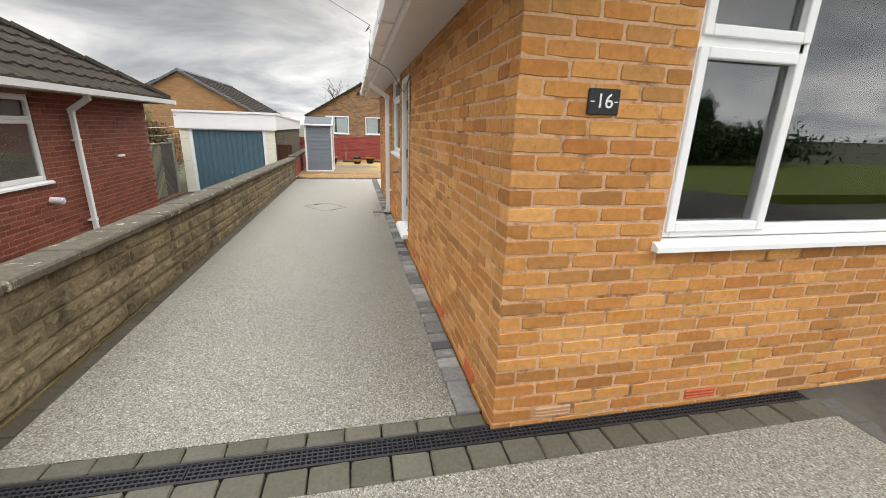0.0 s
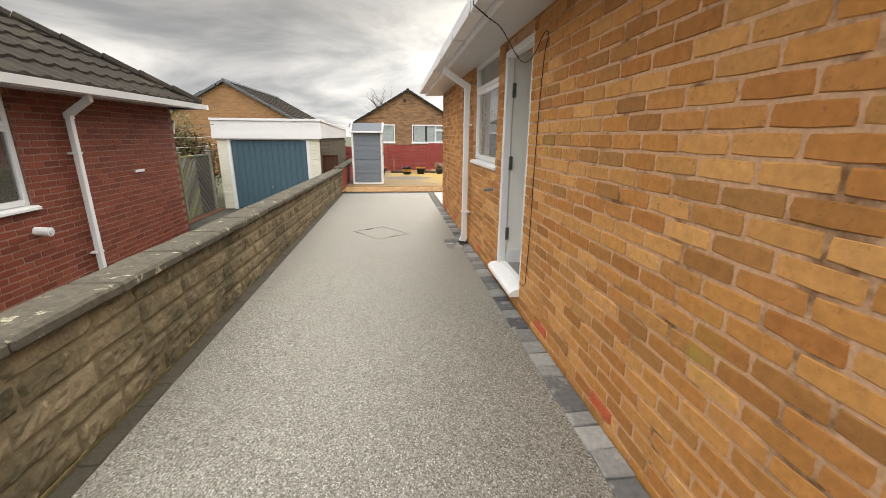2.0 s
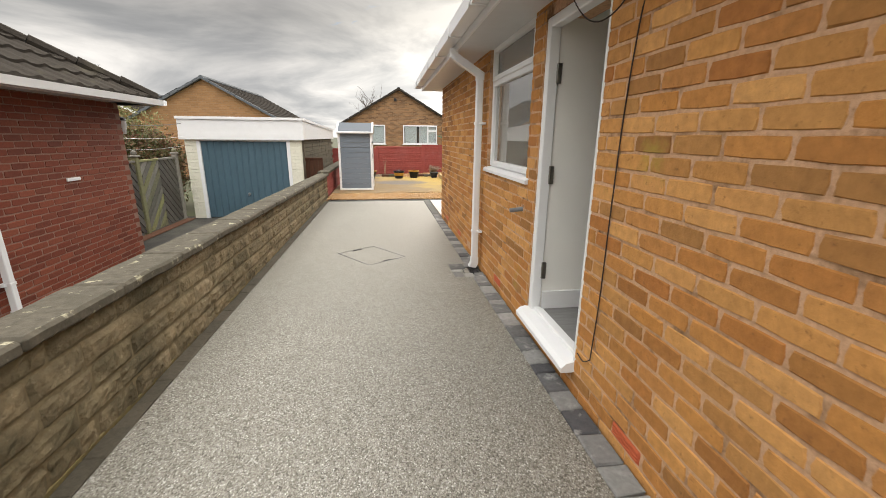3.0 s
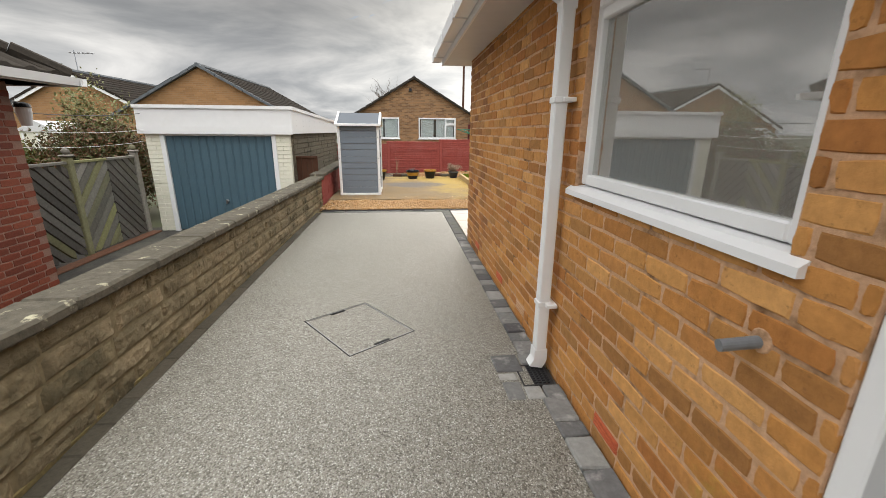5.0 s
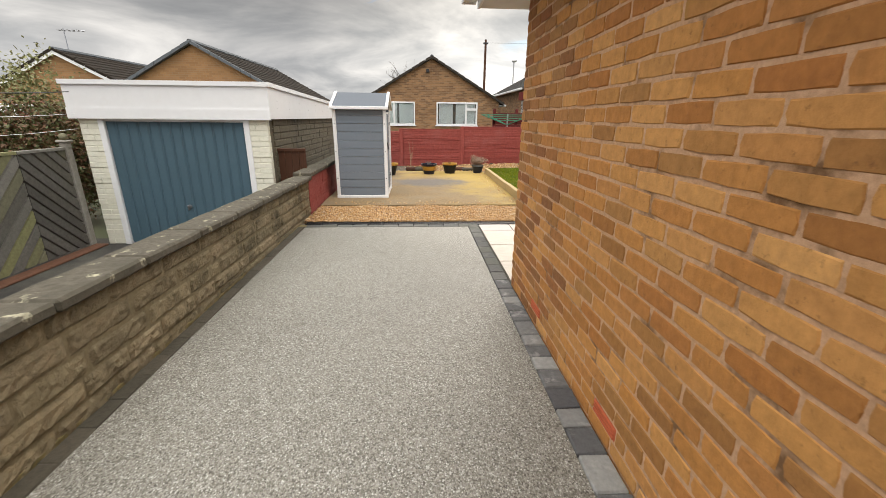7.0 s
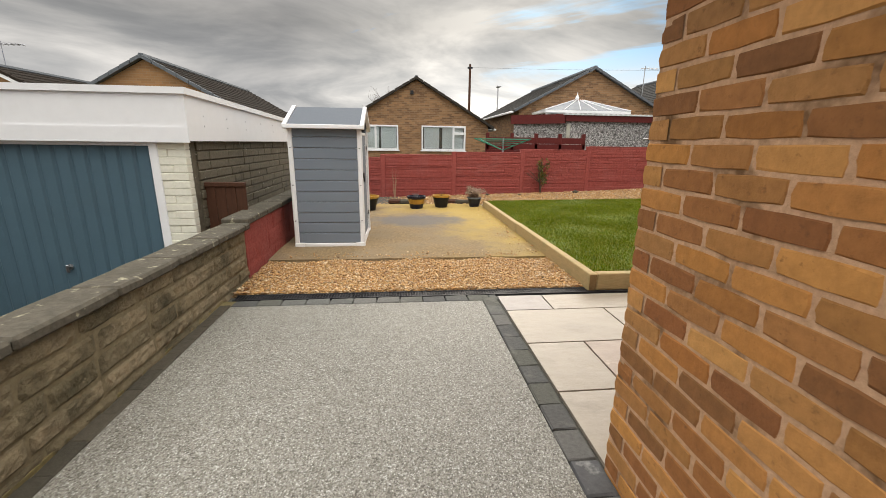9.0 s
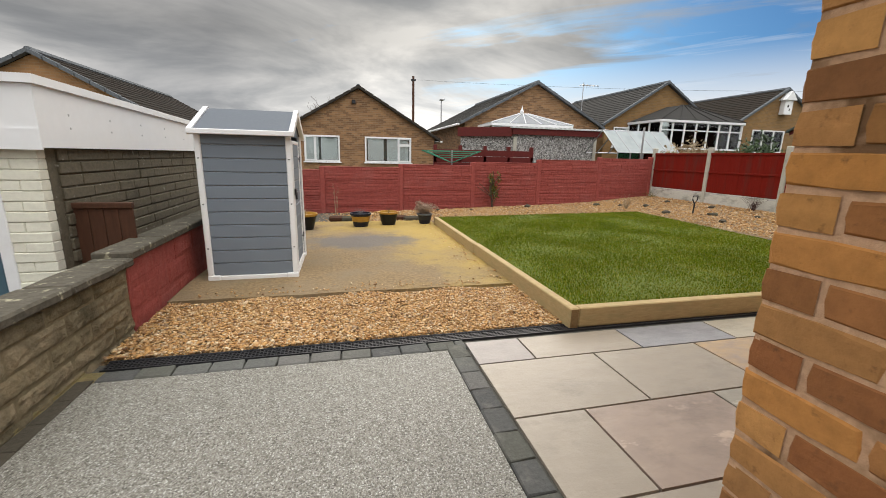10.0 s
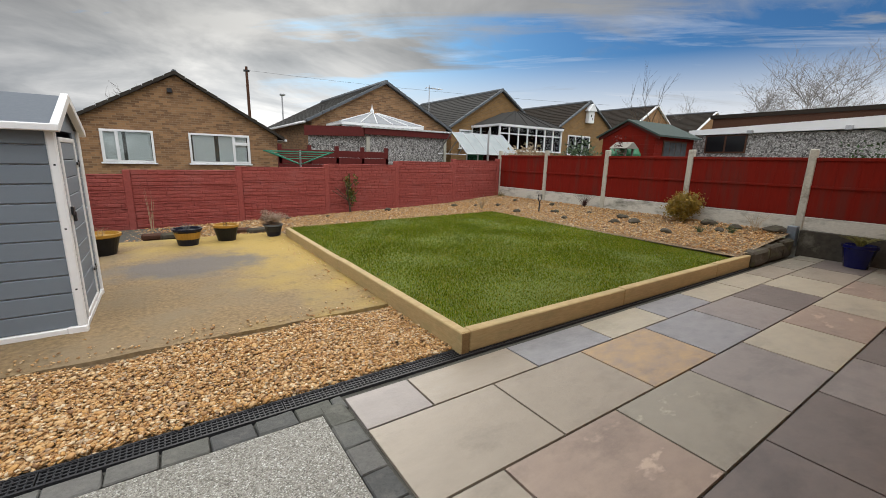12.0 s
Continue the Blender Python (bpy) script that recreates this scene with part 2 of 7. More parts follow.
white_paint = mat("white_paint", (0.8, 0.8, 0.8), (0.77, 0.77, 0.77), rough=0.5, scale=8, bump=0.05, c3=(0.74, 0.73, 0.71), scale3=3, lo3=0.6, hi3=0.85)
cream_paint = mat("cream_paint", (0.78, 0.76, 0.64), (0.7, 0.68, 0.57), rough=0.7, scale=25, bump=0.4, c3=(0.5, 0.5, 0.36), scale3=2.5, lo3=0.6, hi3=0.8)
soffit_mat = mat("grey_white_board", (0.62, 0.62, 0.62), (0.58, 0.58, 0.58), rough=0.35, scale=6, bump=0.0)
glass = glass_mat("window_glass")
far_glass = glass_mat("clear_glass", ior=1.5)
dark_rubber = mat("black_gasket", (0.015, 0.015, 0.016), rough=0.6, bump=0)
steel = mat("steel", (0.45, 0.45, 0.46), (0.36, 0.36, 0.37), rough=0.35, metal=1.0, scale=40, bump=0.05)
black_plastic = mat("black_plastic", (0.02, 0.02, 0.022), (0.03, 0.03, 0.033), rough=0.45, scale=40, bump=0.1)
slate_mat = mat("slate", (0.02, 0.021, 0.024), (0.03, 0.031, 0.034), rough=0.5, scale=60, bump=0.3)


def pebble_tex(name, tones, scale, rough=0.5, bump=0.6, dist=0.004, stain=None):
    """Small stones bound into one surface: each cell takes a tone of its own."""
    m = bpy.data.materials.new(name)
    m.use_nodes = True
    nt = m.node_tree
    N, L = nt.nodes.new, nt.links.new
    bsdf = nt.nodes["Principled BSDF"]
    geo, v = N("ShaderNodeNewGeometry"), N("ShaderNodeTexVoronoi")
    v.inputs["Scale"].default_value = scale
    L(geo.outputs["Position"], v.inputs["Vector"])
    sep = N("ShaderNodeSeparateColor")
    L(v.outputs["Color"], sep.inputs[0])
    r = N("ShaderNodeValToRGB")
    for i, c in enumerate(tones):
        e = r.color_ramp.elements[i] if i < 2 else r.color_ramp.elements.new(i / (len(tones) - 1))
        e.position, e.color = i / (len(tones) - 1), (*c, 1)
    L(sep.outputs[0], r.inputs[0])
    n = N("ShaderNodeTexNoise"); n.inputs["Scale"].default_value = 0.9; n.inputs["Detail"].default_value = 7
    L(geo.outputs["Position"], n.inputs["Vector"])
    mr = N("ShaderNodeMapRange"); mr.inputs["To Min"].default_value, mr.inputs["To Max"].default_value = 0.85, 1.15
    L(n.outputs["Fac"], mr.inputs["Value"])
    edge = N("ShaderNodeMapRange"); edge.inputs["From Max"].default_value = 0.55
    edge.inputs["To Min"].default_value, edge.inputs["To Max"].default_value = 1.15, 0.6
    L(v.outputs["Distance"], edge.inputs["Value"])
    s1, s2 = N("ShaderNodeVectorMath"), N("ShaderNodeVectorMath")
    s1.operation = s2.operation = "SCALE"
    L(r.outputs[0], s1.inputs[0]); L(mr.outputs[0], s1.inputs["Scale"])
    L(s1.outputs[0], s2.inputs[0]); L(edge.outputs[0], s2.inputs["Scale"])
    L(s2.outputs[0], bsdf.inputs["Base Color"])
    bsdf.inputs["Roughness"].default_value = rough
    b = N("ShaderNodeBump"); b.invert = True
    b.inputs["Strength"].default_value, b.inputs["Distance"].default_value = bump, dist
    L(v.outputs["Distance"], b.inputs["Height"]); L(b.outputs[0], bsdf.inputs["Normal"])
    return m


resin = pebble_tex("resin_aggregate", [(0.08, 0.068, 0.05), (0.28, 0.265, 0.22), (0.4, 0.385, 0.33), (0.14, 0.122, 0.095), (0.64, 0.63, 0.58)], 160, rough=0.5, bump=0.5)
pebbledash = pebble_tex("pebbledash", [(0.6, 0.58, 0.56), (0.07, 0.065, 0.06), (0.36, 0.34, 0.32), (0.68, 0.66, 0.64), (0.16, 0.145, 0.135)], 26, rough=0.9, bump=0.8, dist=0.02)
gravel_bed = pebble_tex("gravel_bed", [(0.3, 0.18, 0.08), (0.42, 0.28, 0.14), (0.2, 0.12, 0.06), (0.5, 0.4, 0.26)], 45, rough=0.8, bump=1.0, dist=0.02)
STONES = [(0.42, 0.22, 0.08), (0.56, 0.36, 0.17), (0.3, 0.155, 0.06), (0.5, 0.28, 0.095), (0.66, 0.52, 0.34), (0.19, 0.1, 0.05), (0.5, 0.27, 0.09), (0.36, 0.19, 0.075), (0.58, 0.4, 0.2)]
gravel_mat = mat("golden_gravel", STONES[0], vary=STONES, vary_by="island", scale=60, bump=0.1, rough=0.6)
SETT = [(0.085, 0.085, 0.08), (0.11, 0.11, 0.1), (0.07, 0.07, 0.068), (0.13, 0.125, 0.115), (0.09, 0.09, 0.075)]
sett_mat = mat("charcoal_sett", SETT[0], vary=SETT, vary_by="object", scale=50, bump=0.5, rough=0.75, c3=(0.17, 0.16, 0.14), scale3=7, lo3=0.55, hi3=0.8)
SETTG = [(0.085, 0.08, 0.058), (0.1, 0.094, 0.072), (0.072, 0.07, 0.05), (0.12, 0.112, 0.085), (0.09, 0.084, 0.064)]
sett_green = mat("mossy_sett", SETTG[0], vary=SETTG, vary_by="object", scale=50, bump=0.5, rough=0.75)
SETTP = [(0.12, 0.12, 0.12), (0.3, 0.3, 0.285), (0.09, 0.09, 0.092), (0.36, 0.355, 0.335), (0.07, 0.07, 0.075), (0.22, 0.22, 0.21)]
sett_pale = mat("worn_grey_sett", SETTP[0], vary=SETTP, vary_by="object", scale=35, bump=0.6, rough=0.7, c3=(0.38, 0.37, 0.35), scale3=9, lo3=0.56, hi3=0.75)
bed_mat = mat("sand_joint", (0.1, 0.095, 0.08), (0.07, 0.066, 0.055), scale=80, bump=0.5)
bed_moss = mat("mossy_joint", (0.22, 0.17, 0.07), (0.13, 0.105, 0.05), scale=50, bump=0.5)
STONEW = [(0.202, 0.163, 0.098), (0.249, 0.196, 0.119), (0.172, 0.139, 0.086), (0.224, 0.178, 0.11), (0.275, 0.217, 0.137)]
wallstone = mat("weathered_block", STONEW[0], vary=STONEW, vary_by="object", scale=26, bump=1.0, rough=0.95, spec=0.2, c3=(0.06, 0.052, 0.03), scale3=2.6, lo3=0.45, hi3=0.7, dist=0.02, c4=(0.4, 0.34, 0.23), scale4=14, lo4=0.62, hi4=0.76)
coping_mat = mat("lichen_coping", (0.115, 0.1, 0.075), (0.06, 0.053, 0.04), scale=25, bump=0.6, rough=0.9, c3=(0.4, 0.37, 0.26), scale3=11, lo3=0.6, hi3=0.68, c4=(0.07, 0.062, 0.045), scale4=2.5, lo4=0.5, hi4=0.66)
wall_mortar = mat("wall_mortar", (0.22, 0.178, 0.105), (0.15, 0.12, 0.07), scale=40, bump=0.6, rough=0.95)
red_paint = mat("red_masonry_paint", (0.34, 0.078, 0.064), (0.26, 0.056, 0.046), scale=18, bump=0.9, rough=0.75, c3=(0.33, 0.1, 0.085), scale3=2.0, lo3=0.5, hi3=0.8, dist=0.015)
concrete_post = mat("concrete", (0.5, 0.475, 0.4), (0.4, 0.38, 0.32), scale=35, bump=0.3, rough=0.9, c3=(0.16, 0.15, 0.12), scale3=3, lo3=0.56, hi3=0.75)
concrete_board = mat("concrete_board", (0.62, 0.6, 0.53), (0.5, 0.48, 0.42), scale=20, bump=0.3, rough=0.9, c3=(0.17, 0.165, 0.13), scale3=2.0, lo3=0.5, hi3=0.72, squash=(1, 1, 2.5))
red_wood = mat("red_stained_timber", (0.19, 0.012, 0.006), (0.15, 0.01, 0.005), scale=12, bump=0.35, rough=0.8, spec=0.12, squash=(3, 3, 0.4), c3=(0.13, 0.02, 0.014), scale3=1.3)
pad_mat = mat("mossy_concrete", (0.31, 0.215, 0.11), (0.15, 0.1, 0.052), scale=30, bump=0.8, rough=0.85, c3=(0.22, 0.165, 0.1), scale3=1.6, lo3=0.45, hi3=0.68)


def pad_stains(m):
    """Yellow moss towards the lawn and the back, one grey weathered patch and thin cracks of dirt."""
    nt = m.node_tree
    N, L = nt.nodes.new, nt.links.new
    bsdf = nt.nodes["Principled BSDF"]
    base = bsdf.inputs["Base Color"].links[0].from_socket
    geo, sep = N("ShaderNodeNewGeometry"), N("ShaderNodeSeparateXYZ")
    L(geo.outputs["Position"], sep.inputs[0])
    def noisy(scale, gain, x, y, z0):
        n = N("ShaderNodeTexNoise"); n.inputs["Scale"].default_value = scale; n.inputs["Detail"].default_value = 8; n.inputs["Roughness"].default_value = 0.65
        L(geo.outputs["Position"], n.inputs["Vector"])
        a = N("ShaderNodeMath"); a.operation = "MULTIPLY_ADD"; a.inputs[1].default_value = gain; a.inputs[2].default_value = z0
        L(n.outputs["Fac"], a.inputs[0])
        b = N("ShaderNodeMath"); b.operation = "MULTIPLY_ADD"; b.inputs[1].default_value = x
        L(sep.outputs["X"], b.inputs[0]); L(a.outputs[0], b.inputs[2])
        c = N("ShaderNodeMath"); c.operation = "MULTIPLY_ADD"; c.inputs[1].default_value = y
        L(sep.outputs["Y"], c.inputs[0]); L(b.outputs[0], c.inputs[2])
        return c.outputs[0]
    def stain(col, fac, lo, hi, tone, most):
        r = N("ShaderNodeMapRange"); r.inputs["From Min"].default_value, r.inputs["From Max"].default_value, r.inputs["To Max"].default_value = lo, hi, most
        L(fac, r.inputs["Value"])
        x = N("ShaderNodeMix"); x.data_type = "RGBA"; x.inputs["B"].default_value = (*tone, 1)
        L(r.outputs[0], x.inputs["Factor"]); L(col, x.inputs["A"])
        return x.outputs["Result"]
    col = stain(base, noisy(1.3, 2.2, 0.5, 0.25, -4.2), 0.0, 0.8, (0.43, 0.295, 0.07), 0.72)
    # grey patch: an ellipse with a ragged edge
    off = N("ShaderNodeVectorMath"); off.operation = "SUBTRACT"; off.inputs[1].default_value = (-0.55, 14.45, 0)
    L(geo.outputs["Position"], off.inputs[0])
    sq = N("ShaderNodeVectorMath"); sq.operation = "MULTIPLY"; sq.inputs[1].default_value = (0.95, 1.6, 0)
    L(off.outputs[0], sq.inputs[0])
    ln = N("ShaderNodeVectorMath"); ln.operation = "LENGTH"
    L(sq.outputs[0], ln.inputs[0])
    n = N("ShaderNodeTexNoise"); n.inputs["Scale"].default_value = 2.2; n.inputs["Detail"].default_value = 8; n.inputs["Roughness"].default_value = 0.7
    L(geo.outputs["Position"], n.inputs["Vector"])
    d = N("ShaderNodeMath"); d.operation = "MULTIPLY_ADD"; d.inputs[1].default_value = 1.5
    L(n.outputs["Fac"], d.inputs[0]); L(ln.outputs["Value"], d.inputs[2])
    col = stain(col, d.outputs[0], 1.75, 1.3, (0.135, 0.12, 0.112), 0.9)
    col = stain(col, noisy(5.0, 1.0, 0.0, 0.0, 0.0), 0.58, 0.72, (0.13, 0.1, 0.06), 0.55)
    L(col, bsdf.inputs["Base Color"])


pad_stains(pad_mat)
timber_new = mat("new_softwood", (0.46, 0.34, 0.17), (0.36, 0.255, 0.12), scale=12, bump=0.3, rough=0.75, squash=(1, 1.5, 6), c3=(0.34, 0.27, 0.13), scale3=2.5, c4=(0.2, 0.12, 0.05), scale4=4, lo4=0.7, hi4=0.76)
soil = mat("lawn_soil", (0.09, 0.12, 0.015), (0.13, 0.16, 0.025), scale=30, bump=0.6)
GRASS = [(0.085, 0.13, 0.005), (0.135, 0.185, 0.008), (0.2, 0.24, 0.015), (0.095, 0.145, 0.005), (0.34, 0.31, 0.06), (0.035, 0.065, 0.004), (0.15, 0.2, 0.009)]
grass_mat = mat("grass", GRASS[0], vary=GRASS, vary_by="island", scale=2, bump=0, rough=0.7, spec=0.03, c3=(0.25, 0.24, 0.03), scale3=2.8, lo3=0.53, hi3=0.85, c4=(0.075, 0.12, 0.01), scale4=0.9, lo4=0.52, hi4=0.75)
tile_dark = mat("dark_roof_tile", (0.052, 0.044, 0.036), (0.036, 0.031, 0.026), scale=30, bump=0.3, rough=0.95, spec=0.1, c3=(0.085, 0.075, 0.055), scale3=2, lo3=0.55, hi3=0.75)
tile_brown = mat("brown_roof_tile", (0.034, 0.026, 0.02), (0.024, 0.019, 0.015), scale=30, bump=0.3, rough=0.95, spec=0.1, c3=(0.03, 0.027, 0.022), scale3=1.5)
tile_grey = mat("grey_roof_tile", (0.055, 0.052, 0.048), (0.036, 0.034, 0.032), scale=20, bump=0.3, rough=0.95, spec=0.15)
ridge_mat = mat("grey_ridge_tile", (0.13, 0.14, 0.15), (0.09, 0.1, 0.11), scale=20, bump=0.3, rough=0.8)
far_brick = brick_tex_mat("far_buff_brick", (0.34, 0.185, 0.085), (0.16, 0.085, 0.042), (0.3, 0.21, 0.13))
far_brick_b = brick_tex_mat("far_yellow_brick", (0.36, 0.19, 0.08), (0.28, 0.145, 0.06), (0.3, 0.2, 0.12))
far_brick_c = brick_tex_mat("far_ochre_brick", (0.26, 0.145, 0.05), (0.2, 0.11, 0.04), (0.2, 0.14, 0.08))
tarmac = mat("tarmac", (0.06, 0.056, 0.05), (0.04, 0.038, 0.034), scale=60, bump=0.5, c3=(0.09, 0.085, 0.07), scale3=0.8)
ground_mat = mat("far_ground", (0.07, 0.085, 0.035), (0.09, 0.085, 0.06), scale=0.6, bump=0.2, c3=(0.1, 0.1, 0.095), scale3=0.05)
shed_grey = mat("grey_shed_plastic", (0.18, 0.21, 0.245), (0.165, 0.195, 0.23), rough=0.55, scale=60, bump=0.15, squash=(1, 1, 6))
shed_roof_m = mat("dark_grey_plastic", (0.12, 0.135, 0.155), (0.105, 0.12, 0.14), rough=0.6, scale=40, bump=0.1)
blue_door = mat("blue_grey_steel", (0.075, 0.13, 0.165), (0.068, 0.12, 0.152), rough=0.45, scale=5, bump=0.0, c3=(0.07, 0.12, 0.15), scale3=1.0)
interior = mat("interior_white", (0.88, 0.87, 0.82), (0.85, 0.84, 0.79), rough=0.7, scale=3, bump=0)
grey_floor = mat("grey_floor", (0.22, 0.215, 0.21), (0.17, 0.165, 0.16), rough=0.5, scale=9, bump=0.1, squash=(1, 6, 1))
dark_room = mat("room_wall", (0.76, 0.73, 0.67), (0.72, 0.69, 0.64), rough=0.9, scale=2, bump=0)


# ---- helpers for parts ----
def box(bm, x0, y0, z0, x1, y1, z1, bevel=0.0, m=None):
    r = bmesh.ops.create_cube(bm, size=1.0)
    vs = r["verts"]
    for v in vs:
        v.co = Vector(((x0 + x1) / 2 + v.co.x * (x1 - x0), (y0 + y1) / 2 + v.co.y * (y1 - y0), (z0 + z1) / 2 + v.co.z * (z1 - z0)))
    if bevel:
        es = list({e for v in vs for e in v.link_edges})
        vs = list({v for f in bmesh.ops.bevel(bm, geom=es, offset=bevel, segments=1, affect="EDGES", profile=0.5)["faces"] for v in f.verts} | {v for v in vs if v.is_valid})
    if m is not None:
        bmesh.ops.transform(bm, matrix=m, verts=[v for v in vs if v.is_valid])


def part(name, bm, material, parent=None, label="", smooth=False):
    me = bpy.data.meshes.new(name)
    bm.normal_update()
    bm.to_mesh(me)
    bm.free()
    me.materials.append(material)
    if smooth:
        me.polygons.foreach_set("use_smooth", [True] * len(me.polygons))
    ob = new(name, me)
    if parent:
        ob.parent = parent
    if label:
        tagged(ob, label)
    return ob


def bpart(name, material, parent, *boxes, bevel=0.0, label="", m=None):
    bm = bmesh.new()
    for b in boxes:
        box(bm, *b, bevel=bevel, m=m)
    return part(name, bm, material, parent, label)


def stay(ob):
    """Keep a part built in the world's metres where it is under a thing that is placed elsewhere."""
    ob.matrix_parent_inverse = ob.parent.matrix_world.inverted()
    return ob


def empty(name, m=None, label="", category="", group="", kind=""):
    ob = new(name)
    if m is not None:
        ob.matrix_world = m
    return tagged(ob, label, category, group, kind)


def tube(bm, pts, r, n=8, r1=None):
    """A tube along pts; r1: radius at the far end."""
    rings = []
    k = len(pts) - 1
    for i, p in enumerate(pts):
        p = Vector(p)
        d = (Vector(pts[min(i + 1, k)]) - Vector(pts[max(i - 1, 0)])).normalized()
        a = d.cross(Vector((0, 0, 1)) if abs(d.z) < 0.9 else Vector((1, 0, 0))).normalized()
        b = d.cross(a)
        rr = r if r1 is None else r + (r1 - r) * i / k
        rings.append([bm.verts.new(p + rr * (math.cos(2 * math.pi * j / n) * a + math.sin(2 * math.pi * j / n) * b)) for j in range(n)])
    for q, w in zip(rings, rings[1:]):
        for j in range(n):
            bm.faces.new((q[j], q[(j + 1) % n], w[(j + 1) % n], w[j]))
    bm.faces.new(rings[0][::-1])
    bm.faces.new(rings[-1])


def lathe(bm, profile, n=24, centre=(0, 0, 0)):
    rings = []
    for r, z in profile:
        rings.append([bm.verts.new((centre[0] + r * math.cos(2 * math.pi * j / n), centre[1] + r * math.sin(2 * math.pi * j / n), centre[2] + z)) for j in range(n)])
    for q, w in zip(rings, rings[1:]):
        for j in range(n):
            bm.faces.new((q[j], q[(j + 1) % n], w[(j + 1) % n], w[j]))
    bm.faces.new(rings[0][::-1])
    bm.faces.new(rings[-1])


def prism(bm, poly, axis, a, b):
    """A prism of a polygon given in the two other axes, from a to b along axis."""
    def at(p, t):
        return {"x": (t, p[0], p[1]), "y": (p[0], t, p[1]), "z": (p[0], p[1], t)}[axis]
    v0, v1 = [bm.verts.new(at(p, a)) for p in poly], [bm.verts.new(at(p, b)) for p in poly]
    bm.faces.new(v0[::-1]); bm.faces.new(v1)
    n = len(poly)
    for i in range(n):
        bm.faces.new((v0[i], v0[(i + 1) % n], v1[(i + 1) % n], v1[i]))
    bmesh.ops.recalc_face_normals(bm, faces=bm.faces[:])


def gz(y):
    """Fall of the drive from the front of the house to the drain behind it."""
    return -0.0045 * max(0.0, min(y, 10.7))


# ---- brickwork ----
def brick_geo(l, h, d, seed, c=0.005):
    """A brick's visible faces: local x along it, -y outwards, z up, worn edges."""
    rr = random.Random(seed)
    j = lambda s: rr.uniform(-s, s)
    out = j(0.0015)
    a = [(0 + j(.003), 0.006), (l + j(.003), 0.006), (l + j(.003), 0.006), (0 + j(.003), 0.006)]
    zs = [j(.0028), j(.0028), h + j(.0028), h + j(.0028)]
    ring0 = [(0, d, 0), (l, d, 0), (l, d, h), (0, d, h)]
    ring1 = [(a[i][0], c, zs[i]) for i in range(4)]
    ins = [0.0015 + abs(j(.003)) for _ in range(4)]
    ring2 = [(a[0][0] + ins[0], out, zs[0] + ins[1] * .8), (a[1][0] - ins[2], out, zs[1] + ins[0] * .8), (a[2][0] - ins[3], out, zs[2] - ins[2] * .8), (a[3][0] + ins[1], out, zs[3] - ins[3] * .8)]
    n = 8
    mid = lambda r: [p for i in range(4) for p in (r[i], tuple((r[i][t] + r[(i + 1) % 4][t]) / 2 for t in range(3)))]
    ring1 = [(p[0] + j(.0012), p[1], p[2] + j(.0012)) for p in mid(ring1)]
    ring2 = [(p[0] + j(.002), p[1] + j(.0008), p[2] + j(.002)) for p in mid(ring2)]
    # worn corners
    def worn(r, s):
        w = []
        for i, p in enumerate(r):
            k = s * rr.uniform(0.5, 1.5) if i % 2 == 0 else 0.0
            w.append((p[0] + (k if p[0] < l / 2 else -k) * 1.4, p[1], p[2] + (k if p[2] < h / 2 else -k)))
        return w
    ring1, ring2 = worn(ring1, 0.002), worn(ring2, 0.0042)
    v = mid(ring0) + ring1 + ring2
    f = [tuple(range(2 * n, 3 * n))]
    for k in range(2):
        for i in range(n):
            p, q = n * k + i, n * k + (i + 1) % n
            f.append((p, q, q + n, p + n))
    return v, f


BRICK_MESH = {}


